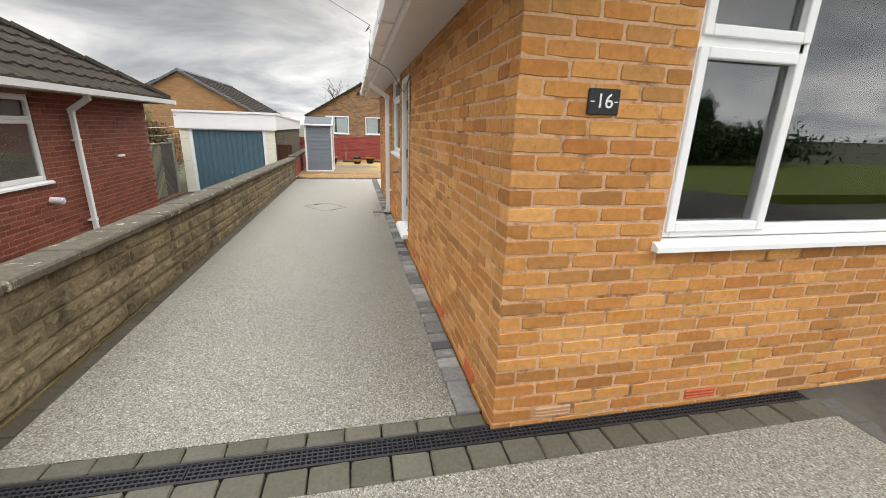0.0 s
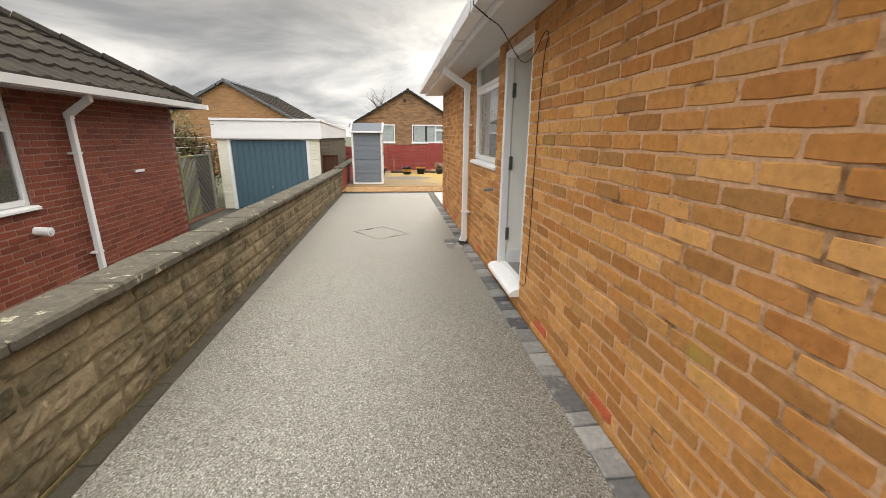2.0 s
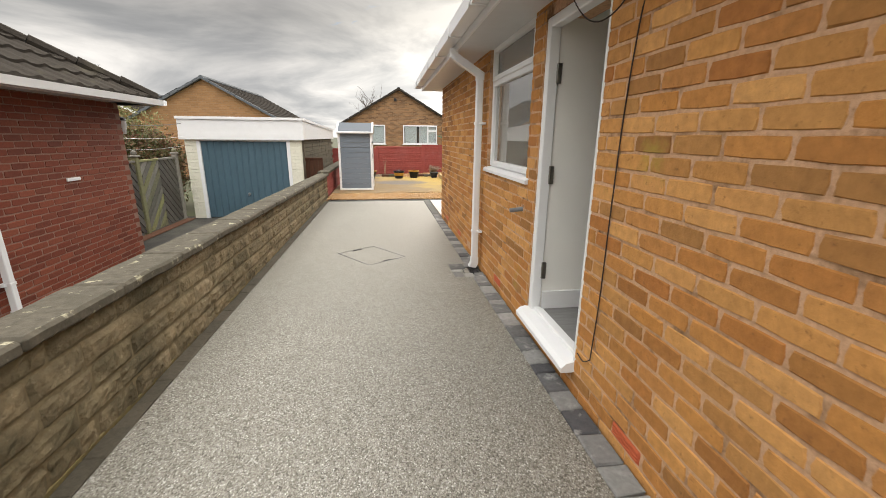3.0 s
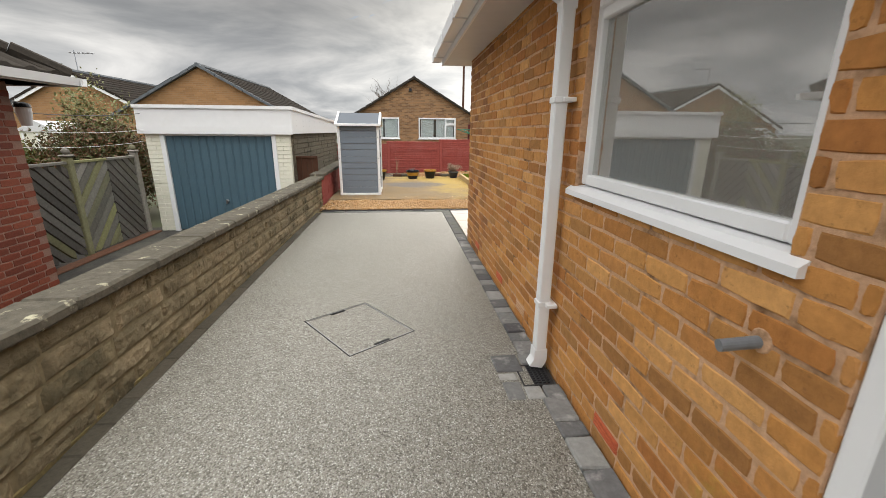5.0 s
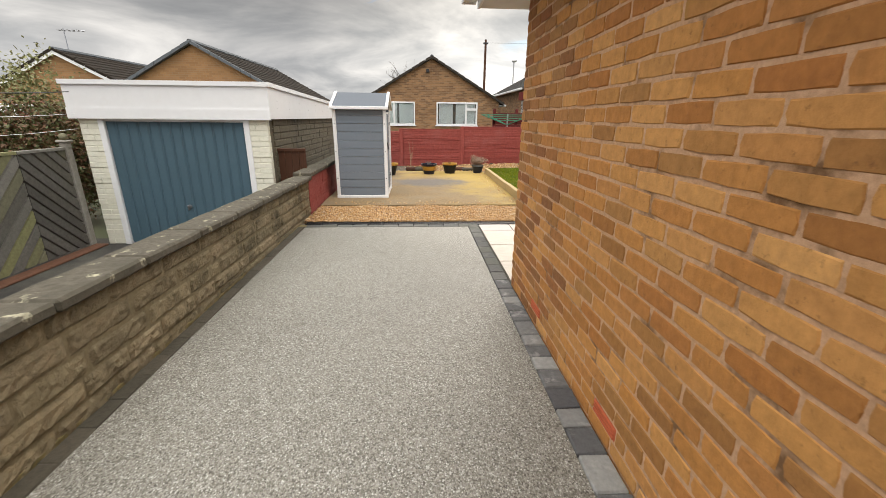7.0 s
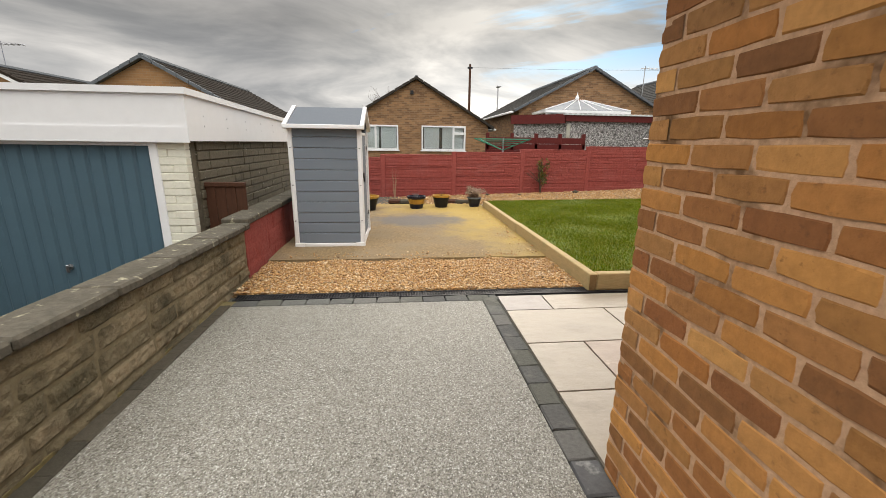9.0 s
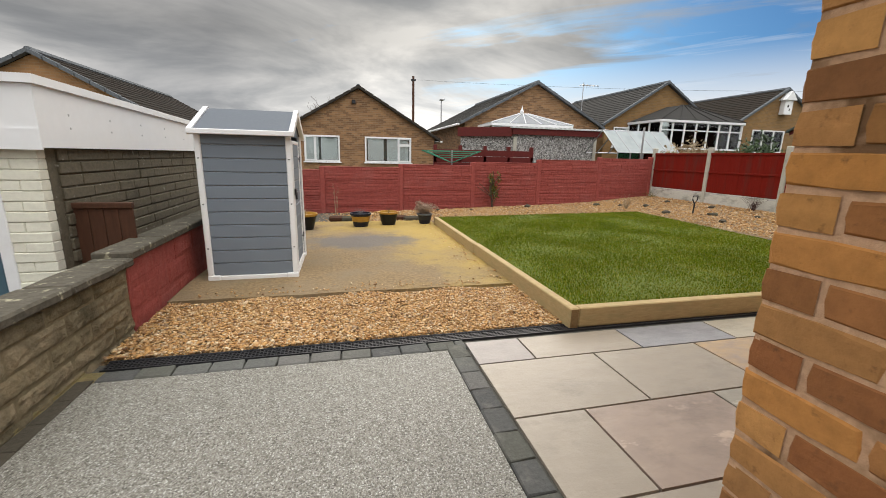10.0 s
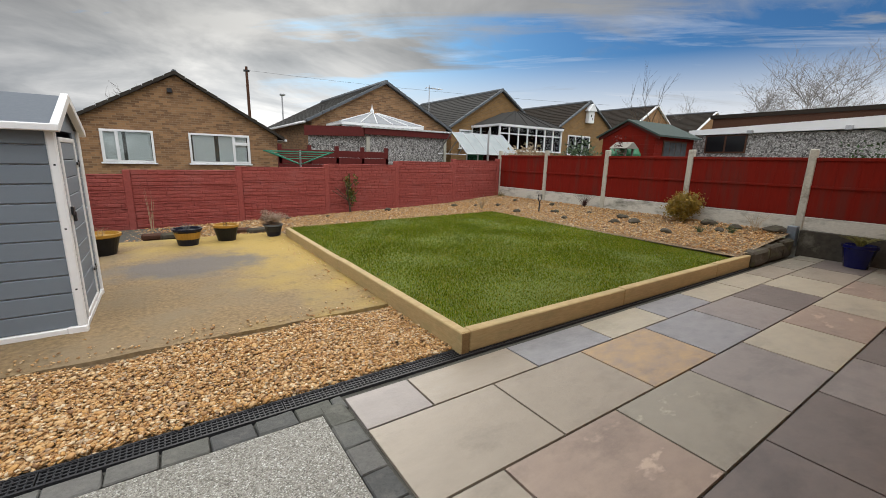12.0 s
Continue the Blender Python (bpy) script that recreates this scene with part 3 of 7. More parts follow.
def brickwork(parent, m, length, z0, courses, openings, obj_mat, isl_mat, near, pitch=0.225, rise=0.075, depth=0.1025, ends=(0, 0), name="brick", limit=300, shaded_mix=None):
    """Stretcher bond on a wall: local x along it, -y outwards. near: (u0, u1, z0, z1) whose bricks are pieces of their own."""
    l, h, jt = pitch - 0.01, rise - 0.01, 0.01
    rr = random.Random(int(length * 100) + courses)
    made = 0
    laid = {"first": ([], []), "second": ([], [])}
    for k in range(courses):
        z = z0 + k * rise
        # ends: which course parity starts (or ends) with a brick that turns the corner
        s0 = 0.0 if (k + ends[0]) % 2 == 0 else pitch / 2
        u = s0 - pitch
        while u < length:
            a, b = max(u, 0.0 if (k + ends[0]) % 2 == 0 else 0.1125), min(u + l, length if (k + ends[1]) % 2 == 0 else length - 0.1125)
            u += pitch
            segs = [(a, b, h)]
            for o in openings:
                if z + h > o[2] + 0.004 and z < o[3] - 0.01:
                    under = o[2] - z if z < o[2] - 0.02 else None
                    segs = [t for a1, b1, h1 in segs for t in ((a1, min(b1, o[0]), h1), (max(a1, o[1]), b1, h1)) + (((max(a1, o[0]), min(b1, o[1]), under),) if under else ())]
            for a1, b1, hh in segs:
                w = b1 - a1
                if w < 0.03:
                    continue
                isnear = near and near[0] <= a1 and b1 <= near[1] and near[2] <= z <= near[3] and made < limit
                v, f = brick_geo(w, hh, depth, rr.random())
                if isnear:
                    key = (round(w, 3), round(hh, 3), rr.randrange(5))
                    if key not in BRICK_MESH:
                        me = bpy.data.meshes.new(name)
                        me.from_pydata(v, [], f)
                        BRICK_MESH[key] = me
                    me = BRICK_MESH[key]
                    if not me.materials:
                        me.materials.append(obj_mat)
                    ob = new(name, me)
                    ob.parent = parent
                    ob.matrix_world = m @ Matrix.Translation((a1, 0, z + rr.uniform(-.001, .001)))
                    made += 1
                else:
                    # darker bricks towards one end, shade put into their colour, mixed in at random
                    other = shaded_mix and shaded_mix[0] <= a1 < shaded_mix[1] and rr.random() < shaded_mix[2]
                    vs, fs = laid["second" if other else "first"]
                    base = len(vs)
                    vs += [tuple(m @ Vector((p[0] + a1, p[1], p[2] + z))) for p in v]
                    fs += [tuple(base + i for i in q) for q in f]
    for key, (vs, fs) in laid.items():
        if vs:
            me = bpy.data.meshes.new("brickwork")
            me.from_pydata(vs, [], fs)
            me.materials.append(isl_mat if key == "first" else shaded_mix[3])
            ob = new("brickwork", me)
            ob.parent = parent
            tagged(ob, kind="stuff")


def wall_core(name, m, length, z0, z1, thick, openings, material, inset=0.004, label="", inner=None):
    """Backing of a wall with openings through it; local x along, -y outwards."""
    us = sorted({inset + 0.003, length - inset - 0.003, *[o[0] for o in openings], *[o[1] for o in openings]})
    zs = sorted({z0, z1, *[max(z0, o[2]) for o in openings], *[min(z1, o[3]) for o in openings]})
    bm = bmesh.new()
    for u0, u1 in zip(us, us[1:]):
        for a, b in zip(zs, zs[1:]):
            uc, zc = (u0 + u1) / 2, (a + b) / 2
            if not any(o[0] < uc < o[1] and o[2] < zc < o[3] for o in openings):
                box(bm, u0, inset, a, u1, thick, b, m=m)
    ob = part(name, bm, material)
    return tagged(ob, label, "wall", kind="structure")


# ---- windows ----
def window(name, m, w, h, uprights, transoms, label, category="window", depth=0.06, bar=0.06, casements=(), kind="", sill=0.0, sillm=None, roomdark=True):
    """White plastic window; local x across from 0 to w, z up from 0 to h, -y outwards. uprights, transoms: (x | z, from, to). casements: opening panes (x0, z0, x1, z1)."""
    e = empty(name, m, label, category, kind=kind)
    bm = bmesh.new()
    for b in ((0, 0, 0, bar, depth, h), (w - bar, 0, 0, w, depth, h), (bar, 0, 0, w - bar, depth, bar), (bar, 0, h - bar, w - bar, depth, h)):
        box(bm, *b, bevel=0.006)
    part("window_frame", bm, upvc, e)
    for x, a, b in uprights:
        bpart("mullion", upvc, e, (x - bar / 2, 0.004, a, x + bar / 2, depth - 0.004, b), bevel=0.005)
    for z, a, b in transoms:
        bpart("transom", upvc, e, (a, 0.004, z - bar / 2, b, depth - 0.004, z + bar / 2), bevel=0.005)
    for x0, z0, x1, z1 in casements:
        s = bmesh.new()
        t = bar * 0.8
        for b in ((x0, -0.014, z0, x0 + t, 0.03, z1), (x1 - t, -0.014, z0, x1, 0.03, z1), (x0 + t, -0.014, z0, x1 - t, 0.03, z0 + t), (x0 + t, -0.014, z1 - t, x1 - t, 0.03, z1)):
            box(s, *b, bevel=0.005)
        part("sash", s, upvc, e)
    gb = bmesh.new()
    box(gb, bar * 0.5, depth * 0.5, bar * 0.5, w - bar * 0.5, depth * 0.5 + 0.006, h - bar * 0.5)
    g = part("pane", gb, glass, e)
    g.visible_shadow = False
    if sill:
        sb = bmesh.new()
        prism(sb, [(-sill, -0.055), (-sill, -0.03), (-sill + 0.03, -0.012), (depth, 0.0), (depth, -0.055)], "x", -0.05, w + 0.05)
        part("window_sill", sb, upvc, e)
    return e


# ---- ground ----
bm = bmesh.new()
v = [bm.verts.new(p) for p in ((-700, -700, -0.62), (700, -700, -0.62), (700, 700, -0.62), (-700, 700, -0.62))]
bm.faces.new(v)
tagged(part("ground", bm, ground_mat), "rough grassed ground of the estate", "ground", kind="structure")
tagged(bpart("plot_base", bed_mat, None, (-2.56, -8, -0.7, 9.6, 18.3, -0.075)), "made-up earth under the plot", "ground", kind="structure")
tagged(bpart("neighbour_path", tarmac, None, (-12, -8, -0.7, -2.56, 12.1, -0.575)), "dark tarmac drive beside the neighbouring bungalow", "pavement", kind="structure")


def sheet(name, x0, x1, y0, y1, material, label, category, n=8, lift=0.0, thick=0.06):
    bm = bmesh.new()
    ys = [y0 + (y1 - y0) * i / n for i in range(n + 1)]
    poly = [(y, gz(y) + lift) for y in ys] + [(y1, gz(y1) + lift - thick), (y0, gz(y0) + lift - thick)]
    prism(bm, poly, "x", x0, x1)
    return tagged(part(name, bm, material), label, category, kind="structure")


drive = sheet("driveway", -2.262, -0.15, 0.135, 10.715, resin, "pale grey resin-bound gravel driveway", "driveway")
sheet("forecourt", -6.0, 1.95, -8.0, -0.235, resin, "pale grey resin-bound gravel forecourt", "driveway", 1)
sheet("side_paving", 1.95, 9.0, -8.0, -0.0, tarmac, "brown tarmac strip beside the forecourt", "pavement", 1)

# ---- our bungalow ----
FRONT, BACK, TOPZ = 0.0, 8.81, 2.2
side_m = Matrix.Translation((0, BACK, 0)) @ pose(0, 0, 0, 0, 0, -90)
DOOR_Y, DOOR_Z = (3.385, 4.165), (0.15, 2.07)
WIN_Y, WIN_Z = (4.36, 5.55), (1.09, 2.2)
side_open = [(BACK - DOOR_Y[1], BACK - DOOR_Y[0], DOOR_Z[0], DOOR_Z[1]), (BACK - WIN_Y[1], BACK - WIN_Y[0], WIN_Z[0] - 0.053, WIN_Z[1])]
FW = (0.80, 3.4, 0.985, 2.2)
front_m = Matrix.Identity(4)
front_open = [(FW[0], FW[1], FW[2] - 0.053, FW[3])]
wall_side = wall_core("wall_side", side_m, BACK, -0.3, TOPZ, 0.27, side_open, mortar, label="buff brick side wall of the bungalow")
wall_front = wall_core("wall_front", front_m, 9.0, -0.3, TOPZ, 0.27, front_open, mortar, label="buff brick front wall of the bungalow")
back_m = Matrix.Translation((9.0, BACK, 0)) @ pose(0, 0, 0, 0, 0, 180)
wall_back = wall_core("wall_back", back_m, 9.0, -0.3, TOPZ, 0.27, [], mortar, label="buff brick back wall of the bungalow")
tagged(bpart("wall_far_side", mortar, None, (8.7, 0.3, -0.3, 8.99, 8.5, TOPZ)), "far side wall of the bungalow", "wall", kind="structure")

# roof, soffit, fascia, gutter
EAVE = -0.30
roof = empty("roof", None, "grey concrete tiled roof over the bungalow", "roof", kind="structure")
bm = bmesh.new()
prism(bm, [(EAVE - 0.06, 2.30), (4.5, 4.75), (9.36, 2.30), (9.36, 2.26), (4.5, 4.68), (EAVE - 0.06, 2.26)], "y", -0.45, 9.25)
part("roof_slope", bm, tile_grey, roof)
bpart("soffit", soffit_mat, roof, (EAVE, -0.35, 2.15, 0.1, 9.2, 2.165))
bpart("fascia", upvc, roof, (EAVE - 0.02, -0.35, 2.145, EAVE, 9.2, 2.30), bevel=0.003)
bm = bmesh.new()
prism(bm, [(0.05, 2.2), (8.95, 2.2), (8.95, 2.28), (4.5, 4.6), (0.05, 2.28)], "y", 0.05, 0.25)
part("gable_wall", bm, mortar, roof)
bm = bmesh.new()
prism(bm, [(0.05, 2.2), (8.95, 2.2), (8.95, 2.28), (4.5, 4.6), (0.05, 2.28)], "y", 8.55, 8.78)
part("gable_wall", bm, mortar, roof)

# interior behind the door and windows
tagged(bpart("floor_inside", grey_floor, None, (0.101, 0.28, 0.05, 8.7, 8.53, 0.156)), "grey wood-effect floor inside", "floor", kind="structure")
tagged(bpart("ceiling", interior, None, (0.28, 0.28, 2.2, 8.7, 8.53, 2.24)), "white ceiling inside", "ceiling", kind="structure")
tagged(bpart("partition_1", interior, None, (0.085, 4.12, 0.125, 0.52, 4.22, 2.2)), "white painted wall beside the side door", "wall", kind="structure")
tagged(bpart("partition_2", interior, None, (1.35, 2.2, 0.125, 1.45, 4.9, 2.2)), "white painted wall inside", "wall", kind="structure")
tagged(bpart("partition_6", interior, None, (0.28, 4.225, 0.125, 0.52, 4.34, 2.2)), "white painted wall beside the side door", "wall", kind="structure")
tagged(bpart("partition_4", dark_room, None, (3.6, 4.3, 0.125, 3.7, 8.5, 2.2)), "shaded kitchen wall", "wall", kind="structure")

# ---- neighbouring red bungalow ----
nb_m = Matrix.Translation((-4.95, -6.0, 0)) @ pose(0, 0, 0, 0, 0, 90)
NB_L = 14.55
nb_open = [(10.0, 11.30, 0.537, 1.74), (8.86, 9.74, -0.5, 1.74), (6.0, 7.6, 0.537, 1.74)]


def rough_block(l, h, d, seed, amp=0.012, nx=13, nz=5):
    """Split-faced block: rough front (-y), local x along, z up."""
    rr = random.Random(seed)
    vs, fs = [], []
    for k in range(nz + 1):
        for i in range(nx + 1):
            edge = i in (0, nx) or k in (0, nz)
            vs.append((l * i / nx + (0 if i in (0, nx) else rr.uniform(-.012, .012)), 0.005 if edge else -amp * 0.5 * math.sin(math.pi * (k / nz) ** 0.7) - rr.uniform(0, amp), h * k / nz))
    n = (nx + 1)
    for k in range(nz):
        for i in range(nx):
            fs.append((k * n + i, k * n + i + 1, (k + 1) * n + i + 1, (k + 1) * n + i))
    b = len(vs)
    vs += [(0, d, 0), (l, d, 0), (l, d, h), (0, d, h)]
    bot, top = list(range(n)), list(range(nz * n, nz * n + n))
    fs.append((b, b + 1, *bot[::-1]))
    fs.append((b + 3, *top, b + 2)[::-1])
    fs.append((b, *[k * n for k in range(nz + 1)], b + 3)[::-1])
    fs.append((b + 1, b + 2, *[k * n + nx for k in range(nz, -1, -1)])[::-1])
    return vs, fs


def blocks(parent, m, length, z0, rows, lens, material, depth=0.09, gap=0.012, name="block", seed=1, amp=0.012):
    rr = random.Random(seed)
    cache = {}
    z = z0
    for k, h in enumerate(rows):
        u = 0.0 if k % 2 == 0 else -lens[0] * 0.45
        while u < length - 0.02:
            l = rr.choice(lens)
            a, b = max(u, 0.0), min(u + l, length)
            u += l
            if b - a < 0.06:
                continue
            key = (round(b - a - gap, 3), h, rr.randrange(4))
            if key not in cache:
                v, f = rough_block(b - a - gap, h - gap, depth, rr.random(), amp)
                me = bpy.data.meshes.new(name)
                me.from_pydata(v, [], f)
                me.materials.append(material)
                cache[key] = me
            ob = new(name, cache[key])
            ob.parent = parent
            ob.matrix_world = m @ Matrix.Translation((a + gap / 2, rr.uniform(-.004, .004), z + gap / 2))
        z += h


# ---- boundary wall of split-faced blocks ----
WX0, WX1, WY0, WY1 = -2.545, -2.375, -6.0, 11.5
FALL = 0.0165


def wall_top(y):
    """Top of the coping, which falls towards the garden."""
    return 0.505 + FALL * (WY1 - y)


bm = bmesh.new()
prism(bm, [(WY0, -0.65), (WY1 - 0.012, -0.65), (WY1 - 0.012, wall_top(WY1) - 0.06), (WY0, wall_top(WY0) - 0.06)], "x", WX0 + 0.02, WX1 - 0.003)
wall_b = tagged(part("boundary_wall", bm, wall_mortar), "low weathered wall of split-faced stone blocks under a sloping coping", "garden wall", kind="structure")
slant = Matrix.Translation((WX1, WY0 + 4.0, wall_top(WY0 + 4.0))) @ pose(0, 0, 0, 0, 0, 90) @ pose(0, 0, 0, 0, math.degrees(math.atan(FALL)), 0)
blocks(wall_b, slant, WY1 - WY0 - 4.0, -0.815, [0.14, 0.135, 0.11, 0.125, 0.125, 0.12], [0.44, 0.46, 0.3, 0.45, 0.38], wallstone, seed=5, amp=0.012, gap=0.007)
blocks(wall_b, Matrix.Translation((WX1, WY1, wall_top(WY1))) @ pose(0, 0, 0, 0, 0, 180), 0.17, -0.68, [0.135, 0.11, 0.125, 0.125, 0.12], [0.2], wallstone, seed=6, amp=0.008)
rr = random.Random(11)
y = WY0
while y < WY1:
    l = min(0.6, WY1 + 0.02 - y)
    cbm = bmesh.new()
    box(cbm, WX0 - 0.03, y + 0.003, -0.062, WX1 + 0.055, y + l - 0.003, 0.0, bevel=0.014)
    bmesh.ops.subdivide_edges(cbm, edges=[e for e in cbm.edges if abs(e.verts[0].co.y - e.verts[1].co.y) > 0.2], cuts=7, use_grid_fill=True)
    for vv in cbm.verts:
        n3 = noise.noise_vector(vv.co * Vector((6, 5, 6)))
        vv.co += Vector((n3.x * 0.008, 0, n3.z * 0.006 + wall_top(vv.co.y)))
    part("coping_stone", cbm, coping_mat, wall_b)
    y += 0.6

# red painted block wall that continues it
rw = tagged(bpart("red_block_wall", red_paint, None, (-2.55, 11.51, -0.6, -2.375, 17.9, 0.47)), "low block wall painted brick red with stone coping", "garden wall", kind="structure")
blocks(rw, Matrix.Translation((-2.372, 11.505, 0)) @ pose(0, 0, 0, 0, 0, 90), 6.3, -0.12, [0.195, 0.2, 0.2], [0.44], red_paint, seed=8, amp=0.002, gap=0.006)
bpart("wall_end", red_paint, rw, (-2.552, 11.495, -0.1, -2.37, 11.53, 0.482), bevel=0.006)
y = 11.5
while y < 17.8:
    bpart("coping_stone", coping_mat, rw, (-2.585, y + 0.004, 0.484, -2.33, y + 0.596, 0.548), bevel=0.01)
    y += 0.6

# ---- edging setts ----
SETT_MESH = {}
# pavers along the stone wall: darker and browner than the other setts
sett_dark = mat("dark_brown_paver", (0.06, 0.052, 0.036), vary=[(0.06, 0.052, 0.037), (0.07, 0.06, 0.043), (0.052, 0.046, 0.033)], vary_by="object", scale=40, bump=0.5, rough=0.8)


def sett(parent, x0, y0, x1, y1, z, material, rr, name="sett"):
    key = (round(x1 - x0, 2), round(y1 - y0, 2), material.name, rr.randrange(4))
    if key not in SETT_MESH:
        b = bmesh.new()
        w, l = key[0] - 0.008, key[1] - 0.008
        box(b, -w / 2, -l / 2, -0.05, w / 2, l / 2, 0, bevel=0.007)
        for q in b.verts:
            q.co += Vector((rr.uniform(-.004, .004), rr.uniform(-.004, .004), rr.uniform(-.002, .002)))
        me = bpy.data.meshes.new(name)
        b.to_mesh(me); b.free()
        me.materials.append(material)
        SETT_MESH[key] = me
    ob = new(name, SETT_MESH[key])
    ob.parent = parent
    ob.matrix_world = pose((x0 + x1) / 2, (y0 + y1) / 2, z + rr.uniform(-.003, .003), rr.uniform(-.6, .6), rr.uniform(-.6, .6), rr.uniform(-1, 1))


rr = random.Random(3)
edge_house = tagged(bpart("edging_by_house", bed_mat, None, (-0.152, 0.04, -0.12, 0.02, 10.72, -0.062)), "row of worn grey setts along the brick wall", "edging", kind="structure")
y = 0.14
while y < 10.6:
    l = rr.choice((0.11, 0.13, 0.16, 0.19)) if y < 8.75 else 0.195
    if not 5.34 < y + l / 2 < 5.80:
        sett(edge_house, -0.15, y, -0.008, y + l, gz(y) + 0.004, (sett_pale if y < 8.7 else sett_mat), rr)
    y += l
edge_wall = tagged(bpart("edging_by_wall", bed_moss, None, (-2.41, -6, -0.12, -2.26, 10.85, -0.052)), "row of dark pavers along the stone wall", "edging", kind="structure")
y = 0.14
while y < 10.7:
    sett(edge_wall, -2.362, y, -2.258, y + 0.207, gz(y) + 0.004, sett_dark, rr)
    y += 0.2
sheet("mossy_joint", -2.41, -2.366, -6.0, 10.85, bed_moss, "line of moss and dirt at the foot of the stone wall", "edging", 8, 0.008, 0.06)
edge_rear = tagged(bpart("edging_by_rear_drain", bed_mat, None, (-2.3, 10.7, -0.2, 0.0, 10.86, -0.085)), "row of charcoal setts beside the rear drain", "edging", kind="structure")
x = -2.27
while x < -0.02:
    l = min(0.2, -0.0 - x)
    sett(edge_rear, x, 10.722, x + l, 10.85, -0.046, sett_mat, rr)
    x += l
edge_front = tagged(bpart("edging_by_front_drain", bed_mat, None, (-2.4, -0.24, -0.12, 1.95, 0.14, -0.045)), "rows of mossy setts beside the front drain", "edging", kind="structure")
x = -2.35
while x < 1.9:
    if x < -0.02:
        sett(edge_front, x, 0.036, min(x + 0.18, 0.0), 0.136, 0.003, sett_green, rr)
    sett(edge_front, x + 0.03, -0.232, x + 0.21, -0.085, 0.003, sett_green, rr)
    x += 0.18
for i in range(9):
    sett(edge_front, 1.95, -0.3 - 0.2 * i, 2.09, -0.1 - 0.2 * i, 0.003, sett_mat, rr)


# ---- channel drains ----
def drain(name, x0, x1, y0, y1, z, label, slots):
    e = empty(name, None, label, "drain")
    bpart("channel", black_plastic, e, (x0, y0, z - 0.1, x1, y0 + 0.012, z), (x0, y1 - 0.012, z - 0.1, x1, y1, z), (x0, y0, z - 0.1, x1, y1, z - 0.09))
    x = x0
    while x < x1 - 0.01:
        e1 = min(x + 1.0, x1)
        b = bmesh.new()
        for i in range(slots + 1):
            yy = y0 + 0.014 + (y1 - y0 - 0.028) * i / slots
            box(b, x + 0.003, yy - 0.004, z - 0.02, e1 - 0.003, yy + 0.004, z - 0.003)
        n = int((e1 - x) / 0.025)
        for i in range(n + 1):
            xx = x + 0.006 + (e1 - x - 0.012) * i / max(1, n)
            box(b, xx - 0.003, y0 + 0.014, z - 0.022, xx + 0.003, y1 - 0.014, z - 0.0045)
        part("grate", b, black_plastic, e)
        x = e1
    return e


drain("channel_drain", -2.4, 1.95, -0.085, 0.034, 0.002, "black plastic channel drain across the forecourt", 4)
drain("channel_drain", -2.3, 6.0, 10.862, 10.985, -0.046, "black plastic channel drain with a grid grate behind the drive", 4)

# ---- gravel strip, concrete pad, patio ----
tagged(bpart("gravel_base", gravel_bed, None, (-2.36, 10.99, -0.2, 0.93, 12.08, -0.062)), "bed under the golden gravel", "ground", kind="structure")
bm = bmesh.new()
bmesh.ops.create_grid(bm, x_segments=40, y_segments=56, size=0.5)
for q in bm.verts:
    q.co = Vector((-2.36 + (q.co.x + 0.5) * 3.28, 12.05 + (q.co.y + 0.5) * 4.35, -0.03 + 0.008 * noise.noise(Vector((q.co.x * 9, q.co.y * 12, 0)))))
ext = bmesh.ops.extrude_face_region(bm, geom=bm.faces[:])
bmesh.ops.translate(bm, vec=(0, 0, -0.1), verts=[g for g in ext["geom"] if isinstance(g, bmesh.types.BMVert)])
bmesh.ops.recalc_face_normals(bm, faces=bm.faces[:])
tagged(part("concrete_pad", bm, pad_mat), "old concrete pad stained yellow-green with moss", "paving", kind="structure")

patio = tagged(bpart("patio", bed_mat, None, (0.0, 8.8, -0.2, 9.0, 10.862, -0.066)), "patio of large buff and grey sandstone slabs", "patio", kind="structure")
PAT = [(0.33, 10.475, 10.805, 0.41), (0.565, 9.905, 10.475, 0.84), (0.565, 9.34, 9.905, 0.41), (0.565, 8.775, 9.34, 0.84)]
SLAB_MATS = []
# buff grey, pink brown, grey buff, ochre, dark mauve, blue grey, mauve grey, cream; veined: pale mineral veins on two of them
for a, b, veined in [((0.345, 0.29, 0.225), (0.31, 0.262, 0.205), False), ((0.37, 0.28, 0.215), (0.3, 0.225, 0.18), True), ((0.32, 0.285, 0.225), (0.28, 0.25, 0.2), True),
                     ((0.47, 0.32, 0.17), (0.3, 0.235, 0.19), False), ((0.2, 0.165, 0.145), (0.165, 0.138, 0.125), False), ((0.31, 0.3, 0.3), (0.25, 0.245, 0.25), False),
                     ((0.3, 0.26, 0.235), (0.26, 0.228, 0.21), False), ((0.46, 0.405, 0.3), (0.4, 0.35, 0.27), False)]:
    a, b = tuple(0.92 * v for v in a), tuple(0.92 * v for v in b)
    SLAB_MATS.append(mat("sandstone", a, b, rough=0.38, scale=7, bump=0.4, dist=0.012, c3=tuple(v * (1.4 if veined else 1.12) for v in a), scale3=3.5 if veined else 2.2, lo3=0.6, hi3=0.66 if veined else 0.8, squash=(1, 1.8, 1), detail=12, spec=0.5, c4=tuple(v * 0.72 for v in b), scale4=1.6, lo4=0.52, hi4=0.72))
PICK = [[6, 0, 5, 7, 5, 7, 7, 0, 2], [0, 0, 3, 5, 6, 4, 7, 0, 4], [0, 1, 2, 6, 7, 1, 7, 1, 2], [0, 4, 4, 6, 4, 4, 0, 2, 1]]
